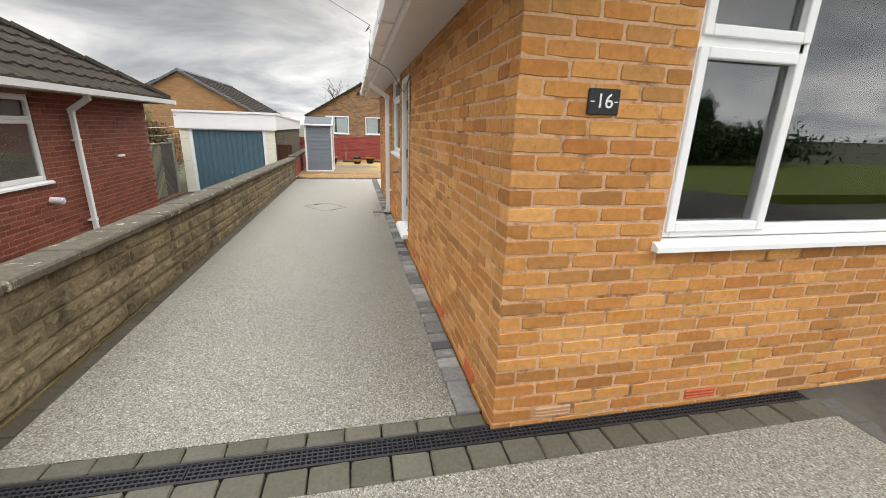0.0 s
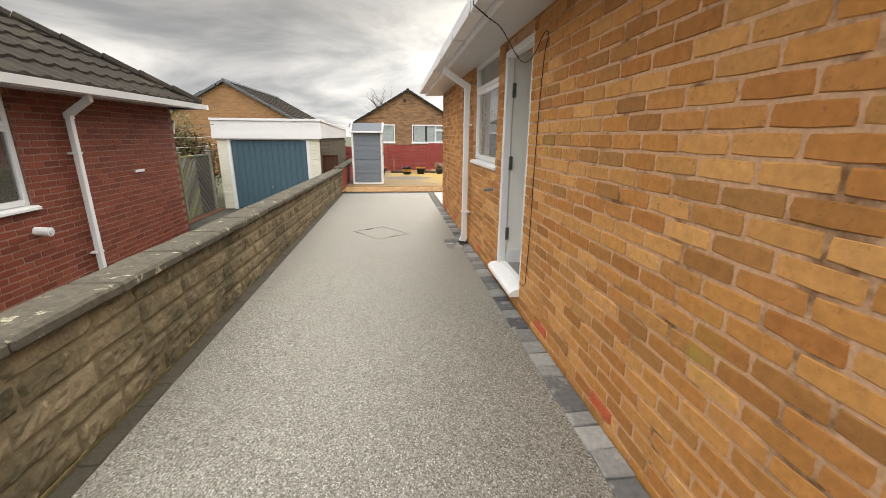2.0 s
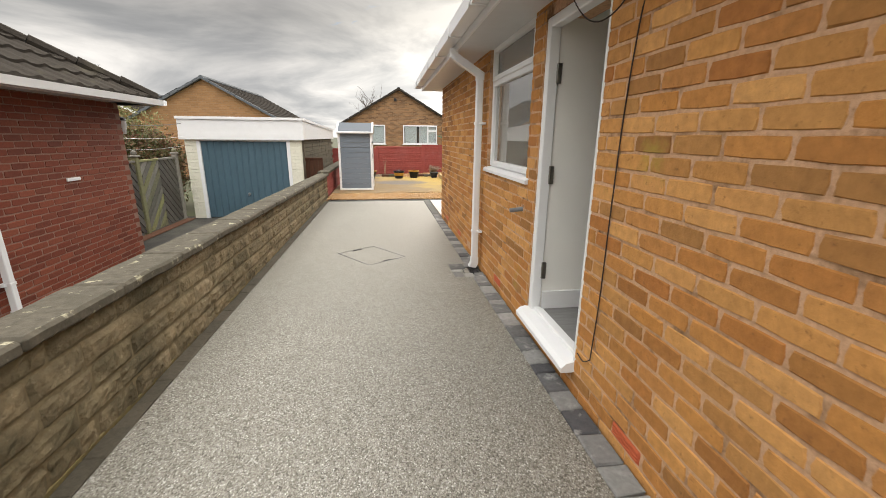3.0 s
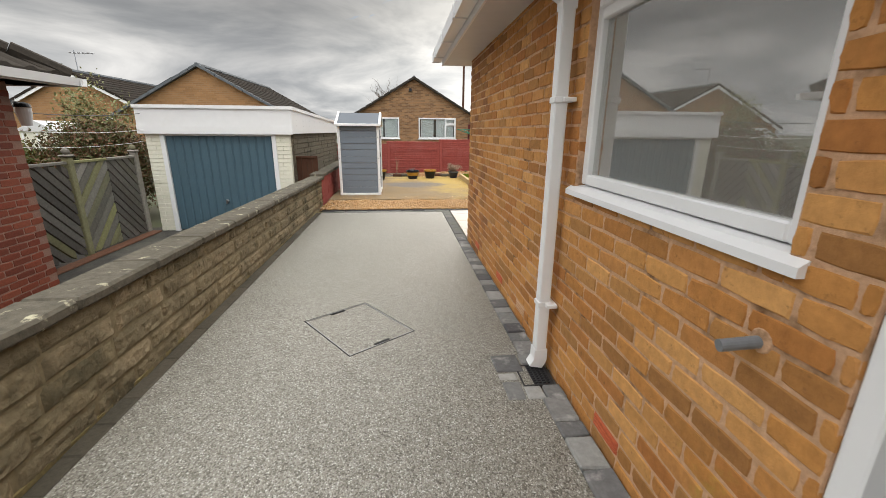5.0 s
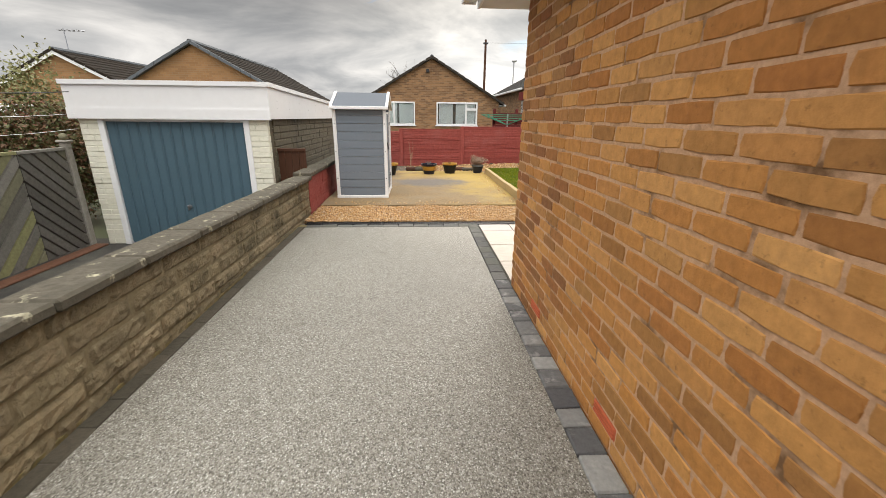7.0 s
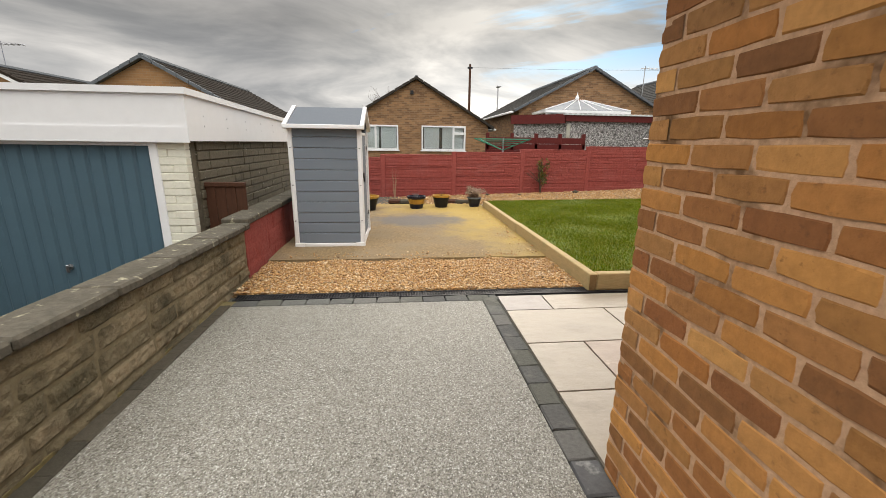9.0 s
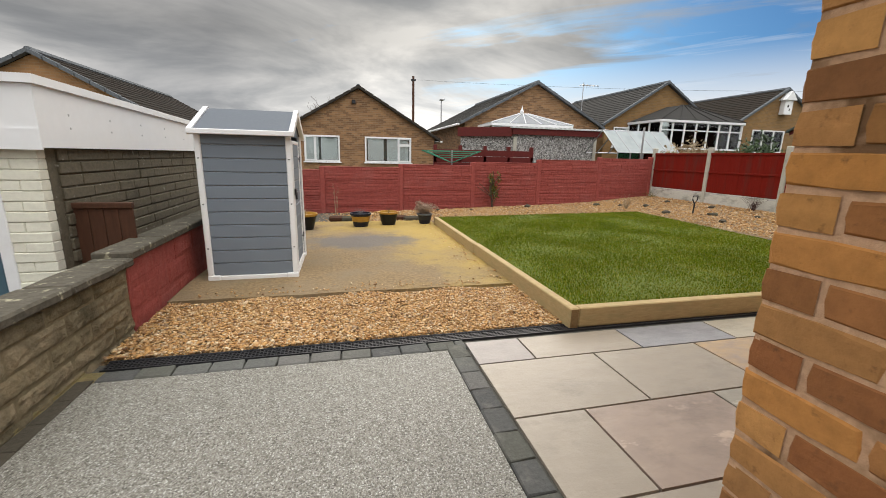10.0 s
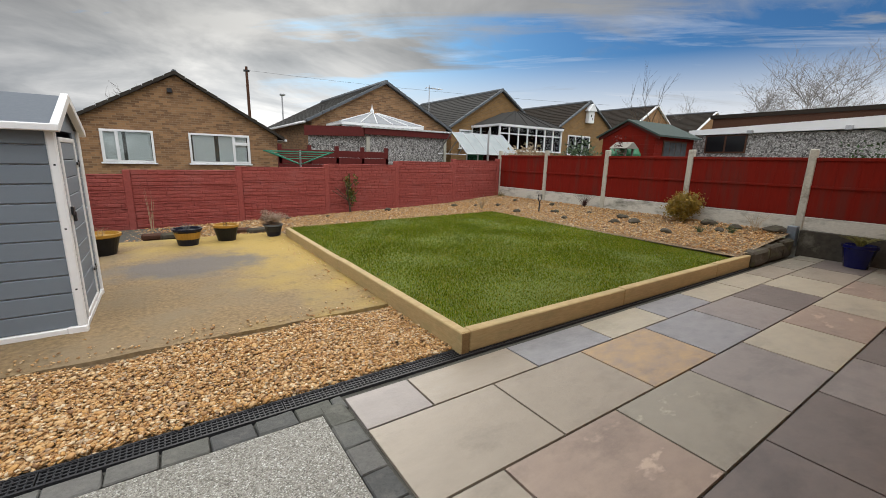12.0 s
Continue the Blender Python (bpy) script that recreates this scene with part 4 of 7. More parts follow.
for r, (hh, ya, yb, first) in enumerate(PAT):
    x0, x1, i = 0.0, first, 0
    while x0 < 7.55:
        b = bmesh.new()
        x1c = min(x1, 7.6)
        bmesh.ops.create_grid(b, x_segments=8, y_segments=6, size=0.5)
        sx, sy, seed = (x1c - x0) - 0.014, (yb - ya) - 0.014, r * 17 + i * 3.3
        for q in b.verts:
            ed = max(abs(q.co.x), abs(q.co.y)) > 0.49
            zz = -0.0435 if ed else -0.042 + 0.0035 * noise.noise(Vector((q.co.x * 3 + seed, q.co.y * 3, seed)))
            q.co = Vector(((x0 + x1c) / 2 + q.co.x * sx, (ya + yb) / 2 + q.co.y * sy, zz))
        ex = bmesh.ops.extrude_face_region(b, geom=[e for e in b.edges if e.is_boundary])
        bmesh.ops.translate(b, vec=(0, 0, -0.03), verts=[g for g in ex["geom"] if isinstance(g, bmesh.types.BMVert)])
        part("slab", b, SLAB_MATS[PICK[r][min(i, 8)]], patio)
        x0, x1, i = x1, x1 + 0.845, i + 1

# ---- lawn with its sleepers ----
LX0, LX1, LY0, LY1, LZ = 0.99, 5.62, 10.98, 16.0, 0.085
bm = bmesh.new()
bmesh.ops.create_grid(bm, x_segments=30, y_segments=30, size=0.5)
for q in bm.verts:
    u, w = q.co.x + 0.5, q.co.y + 0.5
    q.co = Vector((LX0 + u * (LX1 - LX0), LY0 + w * (LY1 - LY0), LZ + 0.06 * u * w + 0.012 * noise.noise(Vector((u * 6, w * 6, 2)))))
ex = bmesh.ops.extrude_face_region(bm, geom=[e for e in bm.edges if e.is_boundary])
bmesh.ops.translate(bm, vec=(0, 0, -0.25), verts=[g for g in ex["geom"] if isinstance(g, bmesh.types.BMVert)])
lawn = tagged(part("lawn", bm, soil), "short green lawn in a timber-edged bed", "lawn", kind="structure")


def sleeper(x0, y0, x1, y1, z0, z1, label):
    b = bmesh.new()
    box(b, x0, y0, z0, x1, y1, z1, bevel=0.008)
    return tagged(part("timber_sleeper", b, timber_new), label, "sleeper", "sleepers round the lawn")


corner_sleeper = sleeper(0.905, 10.898, 0.985, 13.4, -0.06, 0.115, "pale new timber sleeper edging the lawn beside the gravel")
sleeper(0.905, 13.404, 0.985, 15.95, -0.06, 0.105, "pale new timber sleeper edging the lawn beside the pad")
bpart("end_grain", mat("end_grain", (0.26, 0.17, 0.075), (0.17, 0.105, 0.045), scale=60, bump=0.4, rough=0.85), corner_sleeper, (0.912, 10.895, -0.05, 0.978, 10.9, 0.107), bevel=0.002, label="darker end grain")
sleeper(0.988, 10.898, 2.9, 10.984, -0.05, 0.115, "pale new timber sleeper edging the lawn beside the drain")
sleeper(2.904, 10.898, 4.9, 10.984, -0.05, 0.12, "pale new timber sleeper edging the lawn beside the drain")
sleeper(4.904, 10.898, 5.9, 10.984, -0.05, 0.125, "short pale timber sleeper at the patio's end")

# gravel bed round two sides of the lawn
bm = bmesh.new()
def bed_z(x, y):
    a = max(0.0, min(1.0, (x + 1.3) / 8.5))
    back = -0.09 + 0.26 * a
    side = 0.14 + 0.17 * max(0.0, min(1.0, (x - 5.6) / 1.9))
    t = max(0.0, min(1.0, (x - 4.6) / 1.2))
    return back * (1 - t) + max(back, side) * t
for x0, x1, y0, y1 in ((-2.4, 5.62, 15.9, 18.2), (5.6, 7.72, 10.95, 18.2)):
    nx, ny = 24, 16
    g = [[bm.verts.new((x0 + (x1 - x0) * i / nx, y0 + (y1 - y0) * j / ny, bed_z(x0 + (x1 - x0) * i / nx, y0) - 0.012)) for i in range(nx + 1)] for j in range(ny + 1)]
    for j in range(ny):
        for i in range(nx):
            bm.faces.new((g[j][i], g[j][i + 1], g[j + 1][i + 1], g[j + 1][i]))
tagged(part("border_bed", bm, gravel_bed), "bed under the golden gravel border", "ground", kind="structure")


# ---- red concrete panel fence at the back ----
POSTS = [(-3.09, 17.95, -0.2, 0.90), (-1.28, 17.99, -0.15, 0.976), (0.53, 18.03, -0.1, 1.052), (2.34, 18.07, 0.03, 1.128), (4.15, 18.11, 0.1, 1.224), (5.96, 18.15, 0.13, 1.319), (7.60, 18.18, 0.2, 1.36)]
back_fence = empty("concrete_panel_fence", None, "brick-red painted concrete post and panel fence", "fence")
for x, y, z0, z1 in POSTS:
    bm = bmesh.new()
    box(bm, x - 0.055, y - 0.06, z0 - 0.3, x + 0.055, y + 0.05, z1 + 0.02, bevel=0.012)
    part("post", bm, red_paint, back_fence)
rr = random.Random(21)
for (xa, ya, za, ta), (xb, yb, zb, tb) in zip(POSTS, POSTS[1:]):
    top = (ta + tb) / 2 - 0.02
    for k in range(4):
        z1, z0 = top - k * 0.3, top - (k + 1) * 0.3 + 0.008
        b = bmesh.new()
        box(b, xa + 0.05, ya - 0.012, z0 - 0.006, xb - 0.05, yb + 0.025, z1)
        # rock-faced relief: short raised bars in the casting
        hz = (z1 - z0 - 0.03) / 4
        for c in range(4):
            u = xa + 0.06
            while u < xb - 0.12:
                w = min(rr.uniform(0.09, 0.3), xb - 0.06 - u)
                za2 = z0 + 0.012 + c * hz + rr.uniform(0.0, 0.006)
                box(b, u, ya - rr.uniform(0.018, 0.029), za2, u + w - 0.003, ya, z0 + 0.012 + (c + 1) * hz - rr.uniform(0.001, 0.007), bevel=0.006)
                u += w
        box(b, xa + 0.05, ya - 0.03, z1 - 0.018, xb - 0.05, ya, z1 - 0.002, bevel=0.004)
        part("panel", b, red_paint, back_fence)

# ---- timber panel fence with concrete posts on the other side ----
side_fence = empty("timber_panel_fence", None, "dark red stained timber fence panels between concrete posts", "fence")
FX = 7.73
PY = [18.17, 16.36, 14.55, 12.73, 10.92, 9.11, 7.30]
for y in PY:
    b = bmesh.new()
    box(b, FX - 0.055, y - 0.05, -0.1, FX + 0.055, y + 0.05, 1.62, bevel=0.012)
    part("concrete_post", b, concrete_post, side_fence)
for ya, yb in zip(PY, PY[1:]):
    bpart("gravel_board", concrete_board, side_fence, (FX - 0.03, yb + 0.05, 0.26, FX + 0.02, ya - 0.05, 0.565), bevel=0.006)
    p = bpart("panel", red_wood, side_fence, (FX - 0.012, yb + 0.05, 0.57, FX + 0.01, ya - 0.05, 1.48))
    n = 13
    for i in range(n):
        y0 = yb + 0.05 + (ya - yb - 0.1) * i / n
        bpart("slat", red_wood, p, (FX - 0.022 - 0.006 * (i % 2), y0, 0.575, FX - 0.01, y0 + (ya - yb - 0.1) / n + 0.01, 1.475), bevel=0.002)
    bpart("rail", red_wood, p, (FX - 0.045, yb + 0.05, 1.44, FX - 0.02, ya - 0.05, 1.49), bevel=0.004)
    bpart("rail", red_wood, p, (FX - 0.045, yb + 0.05, 1.02, FX - 0.02, ya - 0.05, 1.06), bevel=0.004)

# retaining wall under the fence beside the patio
tagged(bpart("retaining_wall", mat("stained_concrete", (0.06, 0.052, 0.04), (0.035, 0.03, 0.023), scale=14, bump=0.6, rough=0.9, c3=(0.13, 0.12, 0.095), scale3=3, lo3=0.56, hi3=0.72), None, (7.58, 7.3, -0.2, 7.70, 10.86, 0.36), bevel=0.01), "stained low concrete retaining wall under the fence", "garden wall", kind="structure")


# ---- houses round about ----
def tiled_slope(name, parent, m, length, run, rise, material, rows=16, thick=0.03):
    """Courses of tiles: local x along the eave, y up the slope in plan, z up; each course laps the one below."""
    group = empty(name)
    group.parent = parent
    for k in range(rows):
        b = bmesh.new()
        y0, y1 = run * k / rows, run * (k + 1.12) / rows
        z0, z1 = rise * k / rows, rise * (k + 1.12) / rows
        vs = [b.verts.new(p) for p in ((0, y0, z0 + thick), (length, y0, z0 + thick), (length, y1, z1), (0, y1, z1), (0, y0, z0 - 0.01), (length, y0, z0 - 0.01))]
        b.faces.new((vs[0], vs[1], vs[2], vs[3]))
        b.faces.new((vs[4], vs[5], vs[1], vs[0]))
        b.faces.new((vs[4], vs[0], vs[3]))
        b.faces.new((vs[5], vs[2], vs[1]))
        bmesh.ops.transform(b, matrix=m, verts=b.verts[:])
        part("tile_course", b, material, group)
    return group


def gable_house(name, xc, y0, half, depth, zg, ze, zr, wallmat, tilemat, label, windows=(), verge=None, over=0.25, barge=None):
    """A bungalow whose gable faces the garden; ridge along y."""
    e = empty(name, None, label, "house")
    bm = bmesh.new()
    prism(bm, [(xc - half, zg), (xc + half, zg), (xc + half, ze), (xc, zr - 0.08), (xc - half, ze)], "y", y0, y0 + depth)
    part("wall", bm, wallmat, e)
    k = (zr - ze) / half
    r = half + over
    zlow = zr - k * r
    L = depth + 0.3
    tiled_slope("roof_slope", e, Matrix.Translation((xc - r, y0 + depth + 0.15, zlow)) @ pose(0, 0, 0, 0, 0, -90), L, r, zr - zlow, tilemat)
    tiled_slope("roof_slope", e, Matrix.Translation((xc + r, y0 - 0.15, zlow)) @ pose(0, 0, 0, 0, 0, 90), L, r, zr - zlow, tilemat)
    # verge caps down both slopes, ridge tiles
    n = 11
    for s in (-1, 1):
        if barge:
            bm = bmesh.new()
            prism(bm, [(xc, zr - 0.02), (xc + s * r, zlow - 0.02), (xc + s * r, zlow - 0.2), (xc, zr - 0.2)], "y", y0 - 0.18, y0 - 0.14)
            part("bargeboard", bm, barge, e)
        for i in range(n):
            a, b = i / n, (i + 0.93) / n
            bm = bmesh.new()
            prism(bm, [(xc + s * r * a, zr - k * r * a + 0.05), (xc + s * r * b, zr - k * r * b + 0.05 + 0.015), (xc + s * r * b, zr - k * r * b - 0.06), (xc + s * r * a, zr - k * r * a - 0.06)], "y", y0 - 0.2, y0 - 0.02)
            part("verge_cap", bm, verge or ridge_mat, e)
        bm = bmesh.new()
        x = xc + s * (r + 0.06)
        box(bm, x - 0.06, y0 - 0.1, zlow - 0.1, x + 0.05, y0 + depth + 0.1, zlow - 0.01, bevel=0.02)
        part("gutter", bm, upvc, e)
    for i in range(int(depth / 0.45)):
        bm = bmesh.new()
        tube(bm, [(xc, y0 - 0.15 + i * 0.45, zr), (xc, y0 + 0.285 + i * 0.45, zr)], 0.1, 6)
        part("ridge_tile", bm, ridge_mat, e)
    for (wx0, wz0, wx1, wz1, ups, cas) in windows:
        wdw = window("window", Matrix.Translation((wx0, y0 - 0.06, wz0)), wx1 - wx0, wz1 - wz0, ups, (), "", depth=0.05, bar=0.07, casements=cas)
        for key in ("label", "category"):
            if key in wdw:
                del wdw[key]
        wdw.parent = e
        for child in wdw.children_recursive:
            if child.name.startswith("pane"):
                child.data.materials[0] = far_glass
        stay(bpart("sill", upvc, wdw, (wx0 - 0.05, y0 - 0.08, wz0 - 0.05, wx1 + 0.05, y0, wz0 - 0.002), bevel=0.006))
        # dark sheet on the solid wall, an unlit room's shade put into its colour
        stay(bpart("room", room_shade, wdw, (wx0 + 0.05, y0 - 0.008, wz0 + 0.05, wx1 - 0.05, y0 - 0.003, wz1 - 0.05)))
        # net curtains at both sides
        cm = bmesh.new()
        wd = (wx1 - wx0)
        for a, b2 in ((0.06, 0.4), (0.47, 0.94)):
            for i in range(12):
                u = wx0 + wd * (a + (b2 - a) * i / 12)
                box(cm, u, y0 - 0.022 + 0.006 * (i % 2), wz0 + 0.08, u + wd * (b2 - a) / 12, y0 - 0.012, wz1 - 0.08)
        stay(part("curtain", cm, curtain_mat, wdw))
    return e


room_shade = mat("painted_room_shade", (0.1, 0.09, 0.08), (0.07, 0.065, 0.06), rough=0.9, scale=2, bump=0)
curtain_mat = mat("net_curtain", (0.7, 0.68, 0.67), (0.6, 0.58, 0.57), rough=0.9, scale=8, bump=0)
gable_house("bungalow", -0.08, 26.6, 3.3, 9.0, -0.62, 2.1, 4.03, far_brick, tile_dark, "brown brick bungalow with a gable and two white windows", verge=tile_dark,
            windows=((-2.35, 0.95, -0.9, 2.03, [(0.45, 0.03, 1.05)], [(0.03, 0.03, 0.45, 1.05)]), (0.15, 0.95, 2.17, 2.03, [(1.45, 0.03, 1.05)], [(1.45, 0.03, 1.99, 0.75), (1.45, 0.75, 1.99, 1.05)])))
gable_house("bungalow", -9.2, 22.9, 3.6, 10.0, -0.7, 1.9, 3.9, far_brick_b, tile_brown, "yellow brick bungalow with a dark brown tiled roof behind the garage")
gable_house("bungalow", -16.1, 25.5, 4.1, 9.0, -0.7, 1.75, 3.9, far_brick_b, tile_brown, "yellow brick bungalow with white bargeboards", barge=white_paint, verge=tile_brown)
gable_house("bungalow", 7.85, 26.2, 3.35, 9.0, -0.65, 2.85, 4.6, far_brick, tile_grey, "brown brick bungalow behind a pebbledashed garage")
gable_house("bungalow", 15.7, 27.3, 3.4, 9.0, -0.65, 3.15, 5.26, far_brick_c, tile_grey, "ochre brick bungalow with grey verge tiles",
            windows=((12.8, 1.95, 15.2, 2.95, [(0.8, 0.03, 0.97), (1.6, 0.03, 0.97)], [(0.8, 0.5, 1.6, 0.97)]),))
gable_house("bungalow", 24.6, 28.0, 3.3, 9.0, -0.65, 3.5, 5.55, far_brick_c, tile_brown, "ochre brick bungalow with a white bird box on its gable",
            windows=((22.6, 1.9, 25.0, 3.2, [(0.8, 0.03, 1.27), (1.6, 0.03, 1.27)], []),))
gable_house("bungalow", 35.0, 29.0, 3.3, 9.0, -0.65, 4.3, 6.3, far_brick_b, tile_brown, "distant brown brick bungalow with white verges", verge=white_paint)
gable_house("bungalow", 46.0, 29.0, 3.6, 9.0, -0.65, 4.6, 6.7, far_brick_b, tile_brown, "distant bungalow roof with white verges", verge=white_paint)


solar = empty("solar_panel", None, "black solar panels on the brown tiled roof", "solar panel")
SK = 2.0 / 3.6
for i in range(2):
    bm = bmesh.new()
    xa, xb = -10.35 - 0.5 * i, -10.83 - 0.5 * i
    za, zb = 3.9 - SK * (-9.2 - xa) + 0.17, 3.9 - SK * (-9.2 - xb) + 0.17
    prism(bm, [(xa, za), (xb, zb), (xb, zb - 0.05), (xa, za - 0.05)], "y", 22.95, 26.5)
    part("panel", bm, slate_mat, solar)
bm = bmesh.new()
prism(bm, [(-10.3, 3.9 - SK * 1.1 + 0.13), (-11.4, 3.9 - SK * 2.2 + 0.13), (-11.4, 3.9 - SK * 2.2 - 0.02), (-10.3, 3.9 - SK * 1.1 - 0.02)], "y", 23.1, 26.4)
part("mounting_rail", bm, steel, solar)


# ---- pieces of our bungalow ----
hinge_mat = mat("dull_hinge", (0.28, 0.27, 0.24), (0.2, 0.19, 0.17), rough=0.4, metal=1.0, bump=0)
Z0 = -0.195
VENTS = [(0.44, terracotta), (1.31, terracotta), (2.0, terracotta), (2.86, terracotta), (4.98, terracotta), (6.98, terracotta), (6.31, pale_vent), (8.07, terracotta)]


def vent(m, material, name="air_brick"):
    e = empty(name, m, "red clay air brick low in the wall" if material is terracotta else "pale clay air brick low in the wall", "air brick", "air bricks")
    bm = bmesh.new()
    box(bm, 0.002, 0.004, 0, 0.213, 0.09, 0.065, bevel=0.003)
    part("body", bm, material, e)
    for i in range(3):
        bpart("slot", material, e, (0.01, -0.003, 0.007 + i * 0.02, 0.205, 0.01, 0.019 + i * 0.02), bevel=0.002)
    return e


def downpipe(name, x, y, z0, z1, out, zt, side, label):
    """Square white downpipe with a swan neck to the gutter, brackets and a shoe; out: gutter's offset from the pipe."""
    e = empty(name, None, label, "downpipe")
    s = 0.033
    bm = bmesh.new()
    box(bm, x - s, y - s, z0 + 0.1, x + s, y + s, z1, bevel=0.006)
    part("pipe", bm, upvc, e)
    bm = bmesh.new()
    pts = [(x, y, z1 - 0.03), (x, y, z1 + 0.02), (x + out, y, zt - 0.06), (x + out, y, zt)]
    ring = []
    for i, p in enumerate(pts):
        ring.append([bm.verts.new((p[0] + dx * s * 1.12, p[1] + dy * s * 1.12, p[2] + (dx * s * 0.5 * (-1 if out > 0 else 1) if i in (1, 2) else 0))) for dx, dy in ((-1, -1), (1, -1), (1, 1), (-1, 1))])
    for a, b in zip(ring, ring[1:]):
        for j in range(4):
            bm.faces.new((a[j], a[(j + 1) % 4], b[(j + 1) % 4], b[j]))
    bmesh.ops.recalc_face_normals(bm, faces=bm.faces[:])
    part("swan_neck", bm, upvc, e)
    for z in (z0 + 0.395, z1 - 0.45):
        bpart("bracket", upvc, e, (x - s - 0.006, y - s - 0.006, z, x + s + 0.006, y + s + 0.006, z + 0.03), (x, y - 0.07, z + 0.004, x + 0.062 * side, y + 0.07, z + 0.026), bevel=0.003)
    bm = bmesh.new()
    prism(bm, [(x - s * 1.15, z0 + 0.12), (x + s * 1.15, z0 + 0.12), (x + s * 1.15, z0 + 0.05), (x - side * 0.0 + s * 0.4, z0), (x - s * 1.9, z0 + 0.015), (x - s * 1.15, z0 + 0.06)] if side > 0 else
          [(x + s * 1.15, z0 + 0.12), (x - s * 1.15, z0 + 0.12), (x - s * 1.15, z0 + 0.05), (x - s * 0.4, z0), (x + s * 1.9, z0 + 0.015), (x + s * 1.15, z0 + 0.06)], "y", y - s * 1.15, y + s * 1.15)
    part("shoe", bm, upvc, e)
    return e


downpipe("downpipe", -0.068, 5.67, -0.022, 1.93, -0.262, 2.17, 1, "white square plastic downpipe ending over a gully")

# gutter with its brackets
gut = empty("gutter", None, "white square plastic gutter along the eaves", "gutter")
bm = bmesh.new()
gx = EAVE - 0.022
prism(bm, [(gx, 2.20), (gx, 2.275), (gx - 0.008, 2.275), (gx - 0.008, 2.212), (gx - 0.1, 2.212), (gx - 0.107, 2.29), (gx - 0.115, 2.29), (gx - 0.108, 2.20)], "y", -0.36, 9.26)
part("trough", bm, upvc, gut)
for i in range(11):
    y = -0.1 + i * 0.9
    bpart("bracket", upvc, gut, (gx - 0.122, y, 2.188, gx, y + 0.035, 2.205), (gx - 0.122, y, 2.188, gx - 0.112, y + 0.035, 2.295), bevel=0.003)
bpart("end_cap", upvc, gut, (gx - 0.118, 9.255, 2.19, gx, 9.275, 2.29), bevel=0.004)

# side door: frame, sill, leaf open inwards, hinges
d0, d1, dz0, dz1 = DOOR_Y[0], DOOR_Y[1], DOOR_Z[0], DOOR_Z[1]
side_door = empty("door_1", None, "white side door frame standing open with three hinges", "door", kind="structure")
bpart("door_frame", upvc, side_door, (0.01, d1 - 0.06, dz0, 0.08, d1 - 0.001, dz1), (0.01, d0 + 0.001, dz0, 0.08, d0 + 0.03, dz1), (0.01, d0 + 0.03, dz1 - 0.06, 0.08, d1 - 0.06, dz1 - 0.001), bevel=0.006)
bm = bmesh.new()
prism(bm, [(-0.075, 0.09), (-0.075, 0.118), (-0.05, 0.143), (0.0, 0.156), (0.1, 0.158), (0.1, 0.09)], "y", d0 - 0.01, d1 + 0.015)
part("threshold", bm, upvc, side_door)
bpart("threshold_bar", upvc, side_door, (0.03, d0 + 0.03, 0.151, 0.075, d1 - 0.06, 0.175), bevel=0.004)
for z in (0.45, 1.12, 1.75):
    bpart("hinge", hinge_mat, side_door, (0.066, d1 - 0.075, z - 0.06, 0.098, d1 - 0.055, z + 0.06), bevel=0.004)
tagged(bpart("baseboard", upvc, None, (1.332, 2.31, 0.126, 1.349, 4.88, 0.27), (0.09, 4.1, 0.126, 0.535, 4.119, 0.29), (0.521, 4.12, 0.126, 0.536, 4.3, 0.29), bevel=0.003), "white skirting board inside the door", "skirting", kind="structure")

# kitchen window: one large pane below a top light
ww, wh = WIN_Y[1] - WIN_Y[0], WIN_Z[1] - WIN_Z[0] - 0.012
kitchen = window("window_1", Matrix.Translation((0.035, WIN_Y[1], WIN_Z[0])) @ pose(0, 0, 0, 0, 0, -90), ww, wh, (), [(0.76, 0.03, ww - 0.03)], "white plastic kitchen window with a top light", kind="structure", sill=0.058, bar=0.05,
                 casements=[(0.035, 0.78, ww - 0.035, wh - 0.035)])
# some condensation, and sky reflection put into the pane as a pale diffuse layer
sheen_pane = glass_mat("milky_sheen_glass", (0.9, 0.92, 0.9), 0.015, 0.3, 3.6)
for child in kitchen.children_recursive:
    if child.name.startswith("pane"):
        child.data.materials[0] = sheen_pane
front_win = window("window_2", Matrix.Translation((FW[0], 0.03, FW[2])), FW[1] - FW[0], FW[3] - FW[2] - 0.012, [(0.60, 0.03, 1.17)], [(0.88, 0.03, 0.60)], "white plastic front window with a narrow opening casement", kind="structure", sill=0.075,
                   casements=[(0.03, 0.03, 0.61, 0.86), (0.03, 0.90, 0.61, 1.17)])
stay(bpart("handle", upvc, front_win, (FW[0] + 0.55, 0.092, 1.35, FW[0] + 0.58, 0.115, 1.47), bevel=0.006))
kroom = tagged(bpart("worktop", dark_room, None, (0.28, 4.32, 0.95, 0.85, 8.4, 0.99), bevel=0.004), "kitchen worktop behind the window", "worktop")

# house number
plate = empty("number_plate", None, "dark slate house number plate on the brick wall", "sign")
bpart("plate", slate_mat, plate, (0.312, -0.012, 1.543, 0.458, 0.004, 1.647), bevel=0.004)
fc = bpy.data.curves.new("digits", "FONT")
fc.body, fc.size, fc.extrude, fc.align_x, fc.align_y = "16", 0.082, 0.001, "CENTER", "CENTER"
fo = new("digits", fc)
fo.parent = plate
fo.matrix_world = pose(0.385, -0.0145, 1.595, 90, 0, 0)
fc.materials.append(upvc)
for x in (0.322, 0.432):
    bpart("dash", upvc, plate, (x, -0.0145, 1.593, x + 0.017, -0.011, 1.597))

